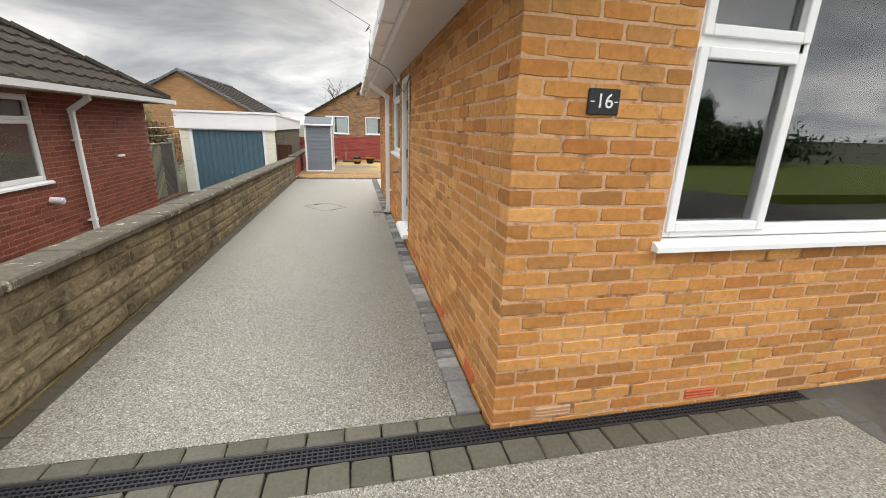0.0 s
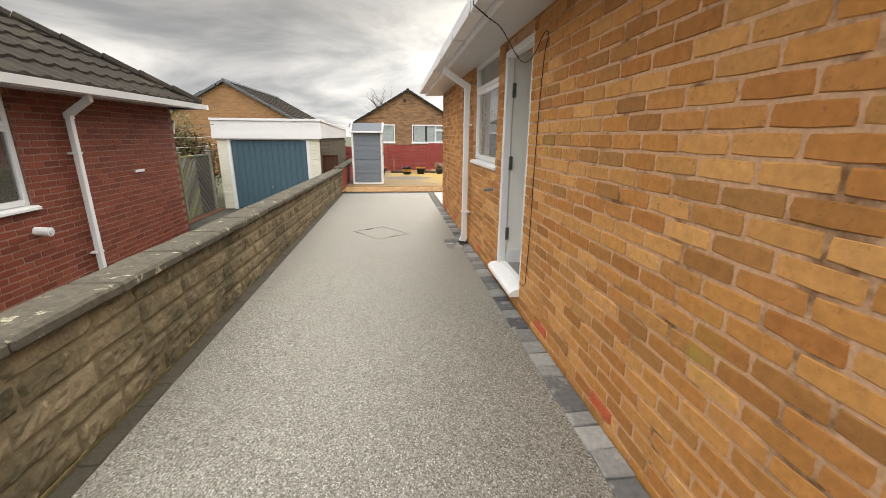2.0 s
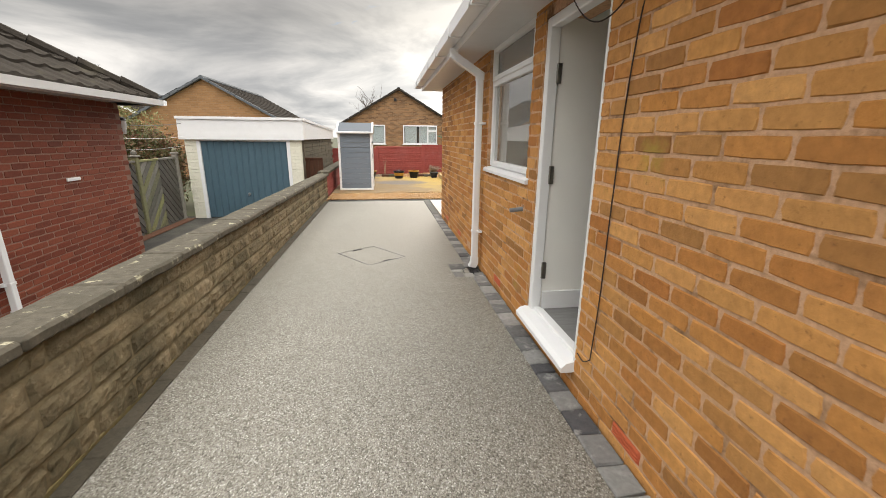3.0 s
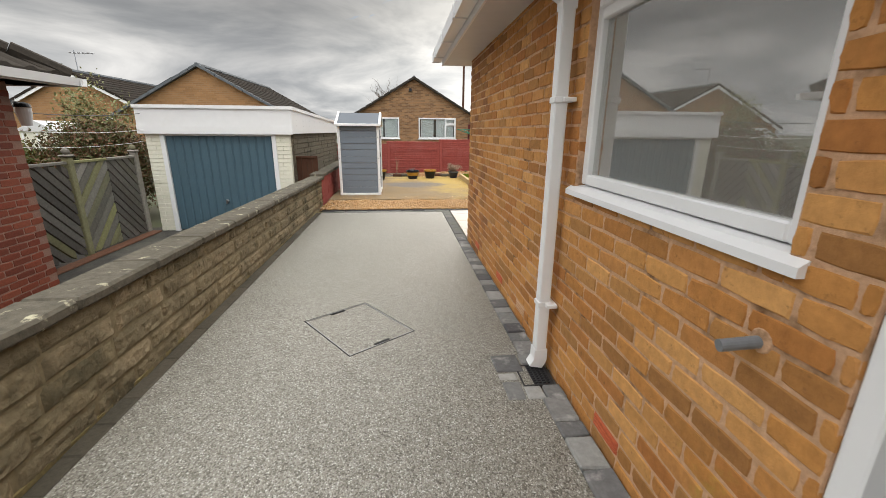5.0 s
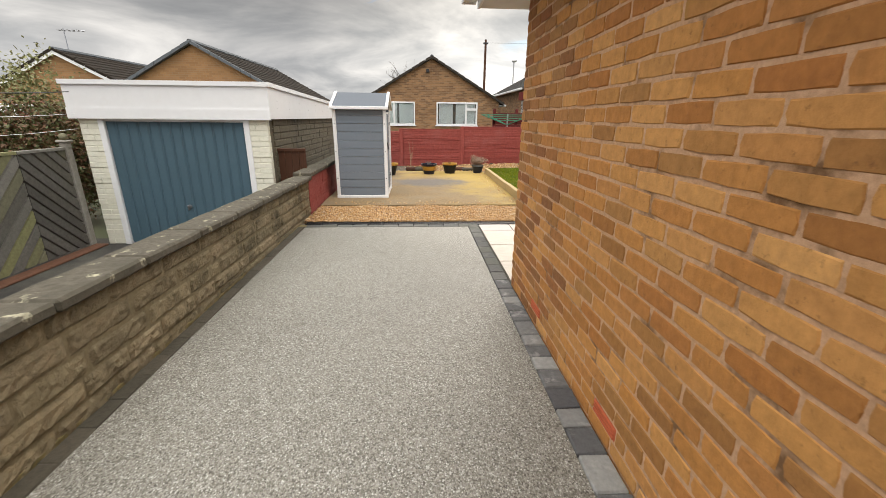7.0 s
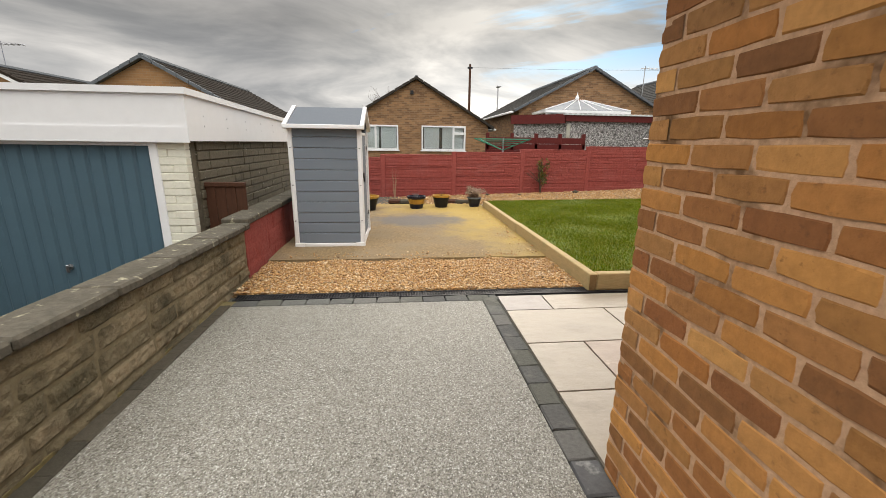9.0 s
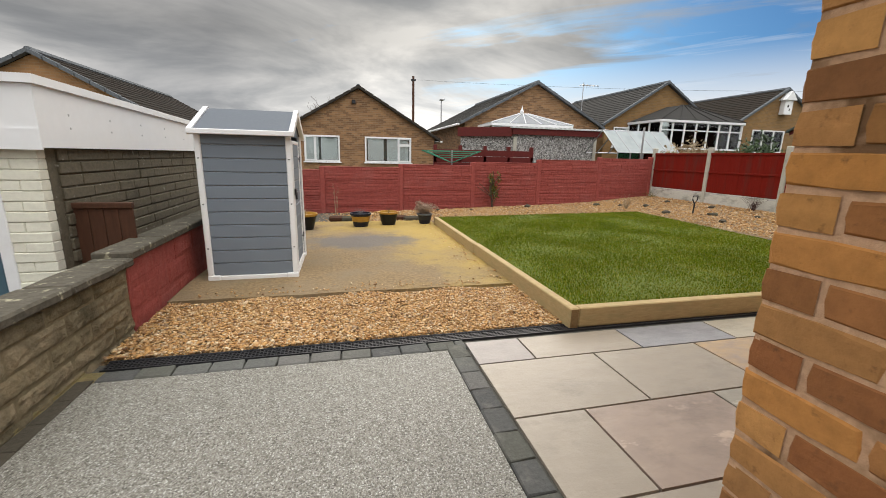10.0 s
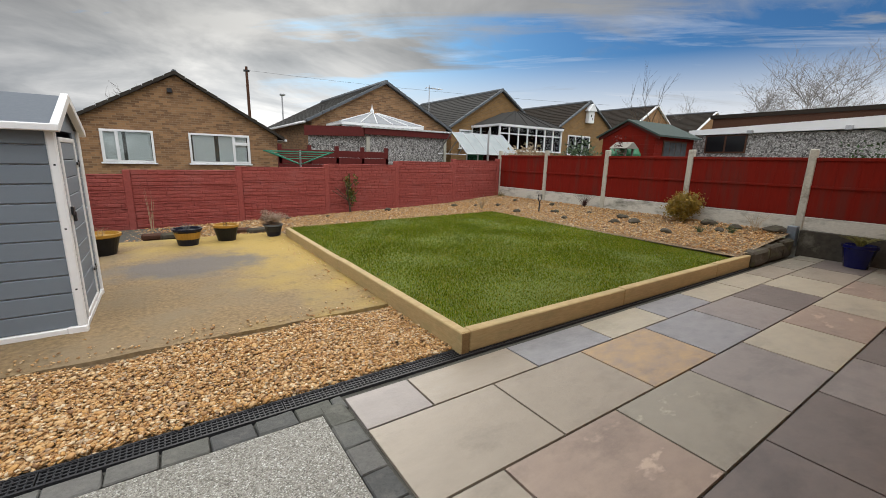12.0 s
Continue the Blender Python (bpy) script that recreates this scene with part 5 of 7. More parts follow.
# waste pipe
wp = empty("waste_pipe", None, "grey plastic waste pipe stub in the brick wall", "pipe")
bm = bmesh.new()
tube(bm, [(0.05, 4.37, 0.852), (-0.1, 4.385, 0.835)], 0.016, 14)
part("pipe", bm, mat("grey_pipe", (0.2, 0.21, 0.22), (0.16, 0.17, 0.18), rough=0.5, bump=0.1), wp, smooth=False)
bm = bmesh.new()
lathe(bm, [(0.034, 0), (0.03, 0.006), (0.018, 0.008)], 14)
bmesh.ops.transform(bm, matrix=Matrix.Translation((0.002, 4.373, 0.85)) @ pose(0, 0, 0, 0, -90, 0), verts=bm.verts[:])
part("mortar_patch", bm, mortar, wp)

# gully with setts round it and a grate
gully = empty("gully", None, "black gully grate set among grey setts under the downpipe", "drain")
bpart("grate_frame", black_plastic, gully, (-0.215, 5.465, -0.07, -0.205, 5.675, -0.022), (-0.045, 5.465, -0.07, -0.035, 5.675, -0.022), (-0.205, 5.465, -0.07, -0.045, 5.475, -0.022), (-0.205, 5.665, -0.07, -0.045, 5.675, -0.022))
bm = bmesh.new()
for i in range(9):
    box(bm, -0.205, 5.478 + i * 0.021, -0.035, -0.045, 5.486 + i * 0.021, -0.026)
for i in range(7):
    box(bm, -0.2 + i * 0.025, 5.475, -0.037, -0.192 + i * 0.025, 5.665, -0.028)
part("grate", bm, black_plastic, gully)
bpart("sump", black_plastic, gully, (-0.205, 5.475, -0.13, -0.045, 5.665, -0.12))
bpart("surround", bed_mat, gully, (-0.335, 5.34, -0.1, -0.155, 5.80, -0.03))
rr = random.Random(8)
for a in ((-0.335, 5.345, -0.225, 5.52), (-0.335, 5.525, -0.225, 5.6), (-0.335, 5.605, -0.17, 5.795), (-0.22, 5.345, -0.125, 5.46), (-0.12, 5.345, -0.008, 5.46), (-0.165, 5.68, -0.008, 5.795)):
    sett(gully, a[0], a[1], a[2], a[3], -0.016, sett_pale, rr)

# recessed manhole cover
man = empty("manhole_cover", None, "recessed inspection cover filled with resin gravel", "manhole")
mhm = Matrix.Translation((-1.203, 6.288, gz(6.29) + 0.003)) @ pose(0, 0, 0, 0, 0, 36.5)
MX, MY = 0.255, 0.322
bpart("tray_edge", steel, man, (-MX, -MY, -0.03, MX, -MY + 0.005, 0.0), (-MX, MY - 0.005, -0.03, MX, MY, 0.0), (-MX, -MY + 0.005, -0.03, -MX + 0.005, MY - 0.005, 0.0), (MX - 0.005, -MY + 0.005, -0.03, MX, MY - 0.005, 0.0), m=mhm)
bpart("gap", dark_rubber, man, (-MX - 0.007, -MY - 0.007, -0.03, MX + 0.007, -MY, 0.0005), (-MX - 0.007, MY, -0.03, MX + 0.007, MY + 0.007, 0.0005), (-MX - 0.007, -MY, -0.03, -MX, MY, 0.0005), (MX, -MY, -0.03, MX + 0.007, MY, 0.0005), m=mhm)
for s in (-1, 1):
    bpart("lifting_slot", dark_rubber, man, (-0.06, s * 0.305 - 0.011, -0.01, 0.06, s * 0.305 + 0.011, 0.0015), m=mhm)

# cables on the side wall and to the eaves
def eased(pts, n=5):
    """Points of a smooth line through pts."""
    v = [Vector(q) for q in pts]
    v = [2 * v[0] - v[1]] + v + [2 * v[-1] - v[-2]]
    out = []
    for a, b, c, d in zip(v, v[1:], v[2:], v[3:]):
        out += [0.5 * (2 * b + (c - a) * t + (2 * a - 5 * b + 4 * c - d) * t * t + (3 * b - a - 3 * c + d) * t ** 3) for t in (i / n for i in range(n))]
    return out + [v[-2]]


flex_mat = mat("brown_flex", (0.035, 0.02, 0.016), (0.025, 0.015, 0.012), rough=0.5, scale=40, bump=0.1)
cab = empty("cable", None, "thin black cable clipped down the brick wall", "cable")
bm = bmesh.new()
tube(bm, eased([(-0.012, 3.20, 0.27), (-0.008, 3.185, 0.6), (-0.01, 3.175, 1.1), (-0.008, 3.165, 1.5), (-0.012, 3.12, 1.85), (-0.02, 3.05, 1.96), (-0.03, 3.09, 1.99), (-0.05, 3.22, 1.88), (-0.06, 3.38, 1.86), (-0.09, 3.5, 1.93), (-0.2, 3.52, 2.1), (-0.3, 3.45, 2.14)]), 0.0032, 6)
part("flex", bm, flex_mat, cab)
bm = bmesh.new()
tube(bm, eased([(-0.012, 3.20, 0.27), (-0.02, 3.25, 0.235), (-0.012, 3.33, 0.235)]), 0.0032, 6)
part("flex", bm, flex_mat, cab)
bm = bmesh.new()
tube(bm, [(-0.3, 3.45, 2.14), (-0.44, 3.36, 2.2), (-0.44, 3.4, 2.36), (-0.38, 4.2, 2.6), (-0.36, 5.0, 2.84), (-0.42, 5.1, 2.8), (-0.36, 5.05, 2.88), (-1.12, 9.0, 4.17), (-2.1, 14.0, 5.75), (-3.3, 20.0, 7.7)], 0.005, 5)
part("overhead_wire", bm, black_plastic, cab)

# sealant bead by the door
tagged(bpart("trim", upvc, None, (-0.004, d0 - 0.012, 0.16, 0.012, d0 + 0.003, dz1), bevel=0.002), "white sealant bead beside the door", "trim", kind="structure")

# ---- neighbouring red bungalow: body ----
nb_wall = wall_core("wall_neighbour", nb_m, NB_L, -0.65, 1.82, 0.27, nb_open, mortar_red, label="red brick wall of the neighbouring bungalow")
tagged(bpart("wall_neighbour_end", mortar_red, None, (-12.0, 8.28, -0.65, -5.22, 8.543, 1.82)), "red brick end wall of the neighbouring bungalow", "wall", kind="structure")
# white backing added close behind the openings to make the panes look paler
tagged(bpart("wall_neighbour_room", interior, None, (-5.5, -6, -0.65, -5.42, 8.28, 1.82)), "pale wall added close behind the neighbour's windows", "wall", kind="structure")
nroof = empty("roof_neighbour", None, "dark brown profiled tile hipped roof of the neighbouring bungalow", "roof", kind="structure")
NE, NZ, NY, NS = -4.6, 1.86, 8.95, 0.60


def rolled_slope(name, parent, m, length, run, rise, material, rows, roll=0.3, hip=0.0, hip0=0.0, thick=0.035, step=0.05):
    """Bold-rolled tiles in lapped courses; hip: metres lost at the far end per metre of run."""
    group = empty(name)
    group.parent = parent
    for k in range(rows):
        b = bmesh.new()
        y0, y1 = run * k / rows, run * (k + 1.1) / rows
        end = length - hip * y0
        n = max(4, int(end / step))
        prev = None
        for i in range(n + 1):
            x = hip0 * y0 + (end - hip0 * y0) * i / n
            q = (x % roll) / roll
            up = 0.028 * max(0.0, math.sin(q * 2 * math.pi)) if q < 0.5 else 0.0
            x2 = max(min(x, length - hip * y1), hip0 * y1)
            cur = (b.verts.new((x, y0, rise * k / rows - 0.01)), b.verts.new((x, y0 - 0.01, rise * k / rows + thick + up)), b.verts.new((x2, y1, rise * (k + 1.1) / rows + up)))
            if prev:
                b.faces.new((prev[0], cur[0], cur[1], prev[1]))
                b.faces.new((prev[1], cur[1], cur[2], prev[2]))
            prev = cur
        bmesh.ops.transform(b, matrix=m, verts=b.verts[:])
        part("tile_course", b, material, group)
    return group


rolled_slope("roof_slope", nroof, Matrix.Translation((NE - 0.02, -6.0, NZ + 0.03)) @ pose(0, 0, 0, 0, 0, 90), NY + 6.0, 4.6, 4.6 * NS, tile_dark, 14, hip=1.0)
rolled_slope("roof_slope", nroof, Matrix.Translation((NE, NY, NZ + 0.03)) @ pose(0, 0, 0, 0, 0, 180), 9.2, 4.6, 4.6 * NS, tile_dark, 14, hip=1.0, hip0=1.0)
for i in range(14):
    bm = bmesh.new()
    a, b2 = i * 4.6 / 14, (i + 0.96) * 4.6 / 14
    tube(bm, [(NE - a, NY - a, NZ + 0.05 + a * NS), (NE - b2, NY - b2, NZ + 0.075 + b2 * NS)], 0.085, 8)
    part("hip_tile", bm, tile_dark, nroof)
bpart("soffit", soffit_mat, nroof, (-5.2, -6, 1.80, NE - 0.02, NY - 0.03, 1.815), (-9.0, 8.3, 1.80, NE - 0.1, NY - 0.03, 1.814))
bpart("fascia", upvc, nroof, (NE - 0.035, -6, 1.79, NE - 0.02, NY, 1.88), (-9.0, NY - 0.02, 1.79, NE - 0.036, NY, 1.88))
ngut = empty("gutter", None, "white plastic gutter on the neighbouring bungalow", "gutter")
bm = bmesh.new()
prism(bm, [(NE - 0.018, 1.80), (NE + 0.085, 1.80), (NE + 0.1, 1.885), (NE + 0.092, 1.885), (NE + 0.08, 1.81), (NE - 0.01, 1.81), (NE - 0.01, 1.88), (NE - 0.018, 1.88)], "y", -6, NY + 0.05)
part("trough", bm, upvc, ngut)
bm = bmesh.new()
prism(bm, [(NY + 0.005, 1.80), (NY + 0.1, 1.80), (NY + 0.11, 1.885), (NY + 0.1, 1.885), (NY + 0.09, 1.81), (NY + 0.015, 1.81), (NY + 0.015, 1.88), (NY + 0.005, 1.88)], "x", -9, NE + 0.1)
part("trough", bm, upvc, ngut)
downpipe("downpipe", -4.885, 6.02, -0.56, 1.55, 0.25, 1.80, -1, "white square plastic downpipe on the red brick bungalow")
window("window_3", Matrix.Translation((-4.975, 4.0, 0.59)) @ pose(0, 0, 0, 0, 0, 90), 1.3, 1.15, (), [(0.80, 0.03, 1.27)], "white plastic window of the red brick bungalow with obscure glazing", kind="structure", sill=0.07, casements=[(0.03, 0.82, 1.27, 1.12)])
pane_backing_mat = mat("obscure_glazing", (0.17, 0.21, 0.2), (0.11, 0.14, 0.135), rough=0.5, scale=3, bump=0)
for child in bpy.data.objects["window_3"].children_recursive:
    if child.name.startswith("pane"):
        child.data.materials[0] = glass_mat("obscure_glass", (0.85, 0.92, 0.9), 0.05, 0.12, 1.8)
# board added just behind the glass to catch light and brighten the pane
stay(bpart("obscure_sheet", pane_backing_mat, bpy.data.objects["window_3"], (-5.05, 4.05, 0.62, -5.04, 5.25, 1.72)))
window("window_4", Matrix.Translation((-4.975, 0.0, 0.59)) @ pose(0, 0, 0, 0, 0, 90), 1.6, 1.15, (), [(0.80, 0.03, 1.57)], "white plastic window of the red brick bungalow", kind="structure", sill=0.07)
nd = empty("door_2", None, "white plastic side door of the red brick bungalow with a white threshold", "door", kind="structure")
bpart("door_frame", upvc, nd, (-5.04, 2.862, -0.498, -4.96, 2.93, 1.738), (-5.04, 3.67, -0.498, -4.96, 3.738, 1.738), (-5.04, 2.93, 1.67, -4.96, 3.67, 1.738), bevel=0.006)
bpart("door_leaf", upvc, nd, (-5.03, 2.934, -0.45, -4.985, 3.666, 1.666), bevel=0.006)
bpart("threshold", upvc, nd, (-5.04, 2.84, -0.55, -4.86, 3.79, -0.5), bevel=0.008)
fl = empty("flue_terminal", None, "white plastic flue terminal on the red brick wall", "flue")
bm = bmesh.new()
tube(bm, [(-4.955, 5.25, 0.30), (-4.8, 5.25, 0.29)], 0.05, 16)
part("spout", bm, upvc, fl)
bm = bmesh.new()
tube(bm, [(-4.801, 5.25, 0.29), (-4.785, 5.25, 0.289)], 0.03, 12)
part("outlet", bm, soffit_mat, fl)
tagged(bpart("wall_vent", upvc, None, (-4.955, 7.2, 0.775, -4.93, 7.43, 0.815), bevel=0.004), "slim white wall vent on the red brick wall", "vent")
tagged(bpart("kerb_trim", dark_rubber, None, (-4.93, -5.9, -0.58, -4.89, 8.5, -0.53), bevel=0.006), "dark edging strip at the foot of the red wall", "trim", kind="structure")


# ---- neighbour's garage ----
stone_face = mat("lichened_walling", (0.15, 0.128, 0.088), (0.095, 0.08, 0.055), scale=30, bump=0.8, rough=0.9, c3=(0.36, 0.34, 0.28), scale3=15, lo3=0.62, hi3=0.7, c4=(0.07, 0.06, 0.042), scale4=3)
# darker copy of the grey timber, the outer panels' shade put into colour
grey_wood_shaded = mat("shaded_grey_timber", (0.09, 0.08, 0.07), vary=[(0.11, 0.1, 0.087), (0.15, 0.138, 0.12), (0.085, 0.077, 0.067), (0.13, 0.118, 0.1), (0.16, 0.15, 0.08)], vary_by="object", scale=14, bump=0.5, rough=0.9, squash=(2, 2, 2), c3=(0.16, 0.15, 0.13), scale3=3.0, lo3=0.6, hi3=0.8)
brown_wood = mat("dark_brown_timber", (0.085, 0.035, 0.018), (0.06, 0.025, 0.013), scale=12, bump=0.3, rough=0.7, squash=(4, 4, 0.5))
grey_wood = mat("weathered_grey_timber", (0.16, 0.15, 0.13), vary=[(0.17, 0.158, 0.135), (0.25, 0.235, 0.205), (0.13, 0.12, 0.1), (0.2, 0.188, 0.16), (0.3, 0.28, 0.245), (0.14, 0.13, 0.11), (0.26, 0.25, 0.12), (0.16, 0.148, 0.125)], vary_by="object", scale=14, bump=0.5, rough=0.9, squash=(2, 2, 2), c3=(0.19, 0.185, 0.1), scale3=2.0, lo3=0.64, hi3=0.8)
GX0, GX1, GY, GB = -5.52, -2.95, 11.8, 17.6
garage = empty("garage", None, "flat-roofed garage with white fascia and a blue-grey steel door", "garage")
bpart("wall", stone_face, garage, (GX1 - 0.2, GY + 0.08, -0.6, GX1, GB, 1.28), (GX0, GY + 0.1, -0.6, GX0 + 0.2, GB, 1.28), (GX0 + 0.2, GB - 0.2, -0.6, GX1 - 0.2, GB, 1.28))
rr = random.Random(31)
for x0, x1 in ((GX0, -5.24), (-3.24, GX1 - 0.003)):
    for k in range(24):
        b = bmesh.new()
        z = -0.57 + k * 0.0765
        cut = x0 + (x1 - x0) * (0.0 if k % 2 else rr.uniform(0.35, 0.65))
        for a, c in ((x0, cut), (cut, x1)):
            if c - a > 0.03:
                box(b, a + 0.001, GY - 0.01 + rr.uniform(-.005, .005), z + 0.001, c - 0.001, GY + 0.18, z + 0.0755, bevel=0.006)
        part("painted_block", b, cream_paint, garage)
for k in range(9):
    z, y = 1.27 - (k + 1) * 0.1, GY + 0.2
    u = y - rr.uniform(0, 0.3)
    while u < GB - 0.2:
        l = rr.uniform(0.25, 0.6)
        bpart("stone", stone_face, garage, (GX1 - 0.01, max(u, GY + 0.18), z + 0.006, GX1 + 0.012 + rr.uniform(0, 0.012), u + l - 0.01, z + 0.094), bevel=0.006)
        u += l
bm = bmesh.new()
prism(bm, [(GY - 0.06, 1.27), (GY - 0.06, 1.735), (GB, 1.735 - 0.16), (GB, 1.27)], "x", GX0 - 0.08, GX1 + 0.07)
part("fascia", bm, white_paint, garage)
bm = bmesh.new()
prism(bm, [(GY - 0.085, 1.70), (GY - 0.085, 1.76), (GB + 0.03, 1.76 - 0.16), (GB + 0.03, 1.70 - 0.16)], "x", GX0 - 0.1, GX1 + 0.095)
part("capping", bm, white_paint, garage)
bpart("fascia_lip", white_paint, garage, (GX0 - 0.085, GY - 0.07, 1.255, GX1 + 0.075, GY - 0.055, 1.40))
bpart("door_frame", white_paint, garage, (-5.27, GY - 0.02, -0.58, -5.19, GY + 0.06, 1.26), (-3.29, GY - 0.02, -0.58, -3.21, GY + 0.06, 1.26), (-5.19, GY - 0.02, 1.22, -3.29, GY + 0.06, 1.26), bevel=0.006)
bm = bmesh.new()
n = 13
poly = []
for i in range(n):
    x = -5.19 + 1.90 * i / n
    poly += [(x, GY + 0.03), (x + 0.018, GY + 0.015), (x + 1.90 / n - 0.03, GY + 0.015), (x + 1.90 / n - 0.012, GY + 0.03)]
poly += [(-3.29, GY + 0.05), (-5.19, GY + 0.05)]
prism(bm, poly, "z", -0.55, 1.22)
gdoor = part("door", bm, blue_door, garage, "blue-grey ribbed steel up-and-over door")
bm = bmesh.new()
lathe(bm, [(0.03, 0), (0.03, 0.02), (0.012, 0.025), (0.012, 0.05)], 12, (0, 0, 0))
bmesh.ops.transform(bm, matrix=Matrix.Translation((-4.24, GY + 0.02, -0.0)) @ pose(0, 0, 0, 90, 0, 0), verts=bm.verts[:])
box(bm, -4.255, GY - 0.04, -0.05, -4.225, GY - 0.02, 0.03, bevel=0.005)
part("handle", bm, steel, gdoor)
for k in range(2):
    for i in range(8):
        y = GY + 0.3 + i * 0.6
        bm = bmesh.new()
        lathe(bm, [(0.012, 0), (0.008, 0.006)], 8)
        bmesh.ops.transform(bm, matrix=Matrix.Translation((GX1 + 0.068, y, 1.42 + 0.1 * k)) @ pose(0, 0, 0, 0, 90, 0), verts=bm.verts[:])
        part("screw_cap", bm, soffit_mat, garage)

gate = empty("side_gate", None, "dark brown boarded gate beside the garage", "gate")
for i in range(4):
    bm = bmesh.new()
    box(bm, -2.94 + i * 0.106, 12.05, -0.55, -2.94 + i * 0.106 + 0.102, 12.075, 0.82, bevel=0.004)
    part("board", bm, brown_wood, gate)
bpart("rail", brown_wood, gate, (-2.94, 12.03, 0.80, -2.52, 12.09, 0.845), bevel=0.004)

# ---- chevron fence beside the neighbour's drive ----
chev = empty("chevron_fence", None, "weathered grey chevron board fence panels between posts", "fence")
CX = -5.75
for y in (8.75, 10.19, 11.75):
    p = bpart("post", grey_wood, chev, (CX - 0.05, y - 0.05, -0.6, CX + 0.05, y + 0.05, 0.93), bevel=0.01)
    bpart("cap", grey_wood, p, (CX - 0.075, y - 0.075, 0.93, CX + 0.075, y + 0.075, 0.965), bevel=0.015)
    bm = bmesh.new()
    bmesh.ops.create_uvsphere(bm, u_segments=14, v_segments=8, radius=0.05, matrix=Matrix.Translation((CX, y, 1.01)))
    part("ball", bm, grey_wood, p, smooth=True)


def chev_panel(y0, y1, rise, timber, name="panel"):
    p = bpart(name, grey_wood, chev, (CX - 0.03, y0, 0.83, CX + 0.03, y1, 0.87), bevel=0.004)
    w, z0, z1 = y1 - y0, -0.55, 0.83
    s = w * 1.0
    k = z0 - s
    while k < z1 + s:
        # a slanted board from the left edge at height k (or k + s) to the right edge, cut at top and bottom
        a, b = (k, k + s) if rise else (k + s, k)
        lo, hi = [], []
        for i in range(13):
            t = i / 12
            zc = a + (b - a) * t
            l, h = max(z0, zc), min(z1, zc + 0.14)
            if h > l + 0.002:
                lo.append((y0 + w * t, l)); hi.append((y0 + w * t, h))
        if len(lo) > 1:
            bm = bmesh.new()
            prism(bm, lo + hi[::-1], "x", CX - 0.04, CX + 0.015)
            part("board", bm, timber, p)
        k += 0.178
    return p


chev_panel(8.81, 10.13, False, grey_wood_shaded)
chev_panel(10.25, 10.97, True, grey_wood)
chev_panel(10.98, 11.7, False, grey_wood_shaded)
tagged(bpart("brick_kerb", mat("kerb_brick", (0.16, 0.07, 0.04), (0.1, 0.05, 0.03), scale=20, bump=0.5), None, (CX + 0.06, 8.6, -0.58, CX + 0.25, 11.75, -0.55), bevel=0.01), "narrow strip of brown brick edging by the fence", "edging", kind="structure")

lamp = empty("wall_lamp", None, "white lantern on a black bracket at the bungalow's corner", "lamp")
bm = bmesh.new()
tube(bm, [(-5.0, 8.54, 1.55), (-5.15, 8.8, 1.62), (-5.2, 8.95, 1.60)], 0.018, 8)
part("bracket", bm, black_plastic, lamp)
bm = bmesh.new()
lathe(bm, [(0.05, -0.2), (0.075, -0.05), (0.075, 0.0), (0.05, 0.01)], 16, (-5.2, 8.98, 1.56))
part("shade", bm, upvc, lamp, smooth=False)
bm = bmesh.new()
lathe(bm, [(0.085, 0.0), (0.07, 0.04), (0.02, 0.06)], 16, (-5.2, 8.98, 1.565))
part("cap", bm, black_plastic, lamp)
wl = empty("washing_line", None, "washing lines strung from the bungalow to the garage", "washing line")
for za, zb, r, mt in ((1.35, 1.32, 0.003, upvc), (1.55, 1.6, 0.006, black_plastic), (1.15, 1.12, 0.003, upvc)):
    bm = bmesh.new()
    tube(bm, [(-5.5 + 0.0 * t, 8.55 + (11.72 - 8.55) * t / 8, za + (zb - za) * t / 8 - 0.25 * (t / 8) * (1 - t / 8)) for t in range(9)], r, 5)
    part("line", bm, mt, wl)

# ---- plastic shed ----
SX0, SX1, SY0, SY1 = -2.17, -1.345, 12.67, 13.68
shed = empty("garden_shed", None, "grey plastic garden shed with white trim and apex roof", "shed")
TOP = 1.47
bpart("base_rail", upvc, shed, (SX0 - 0.02, SY0 - 0.02, -0.035, SX1 + 0.02, SY0 + 0.02, 0.012), (SX1 - 0.02, SY0 + 0.02, -0.035, SX1 + 0.02, SY1 + 0.02, 0.012), bevel=0.006)
bpart("foot", upvc, shed, (SX0 - 0.03, SY0 - 0.03, -0.037, SX0 + 0.09, SY0 + 0.05, 0.02), bevel=0.008)
bpart("foot", upvc, shed, (SX1 - 0.09, SY0 - 0.03, -0.037, SX1 + 0.03, SY0 + 0.05, 0.02), bevel=0.008)
bpart("foot", upvc, shed, (SX1 - 0.05, SY1 - 0.05, -0.037, SX1 + 0.03, SY1 + 0.03, 0.02), bevel=0.008)
for x, y in ((SX0, SY0), (SX1, SY0), (SX1, SY1), (SX0, SY1)):
    bm = bmesh.new()
    box(bm, x - 0.028, y - 0.022, 0.012, x + 0.028, y + 0.022, TOP, bevel=0.01)
    c = part("corner_post", bm, upvc, shed)
    for i in range(3):
        bpart("bolt", black_plastic, c, (x - 0.006, y - 0.026, 0.3 + 0.45 * i, x + 0.006, y - 0.02, 0.312 + 0.45 * i))
n = 11
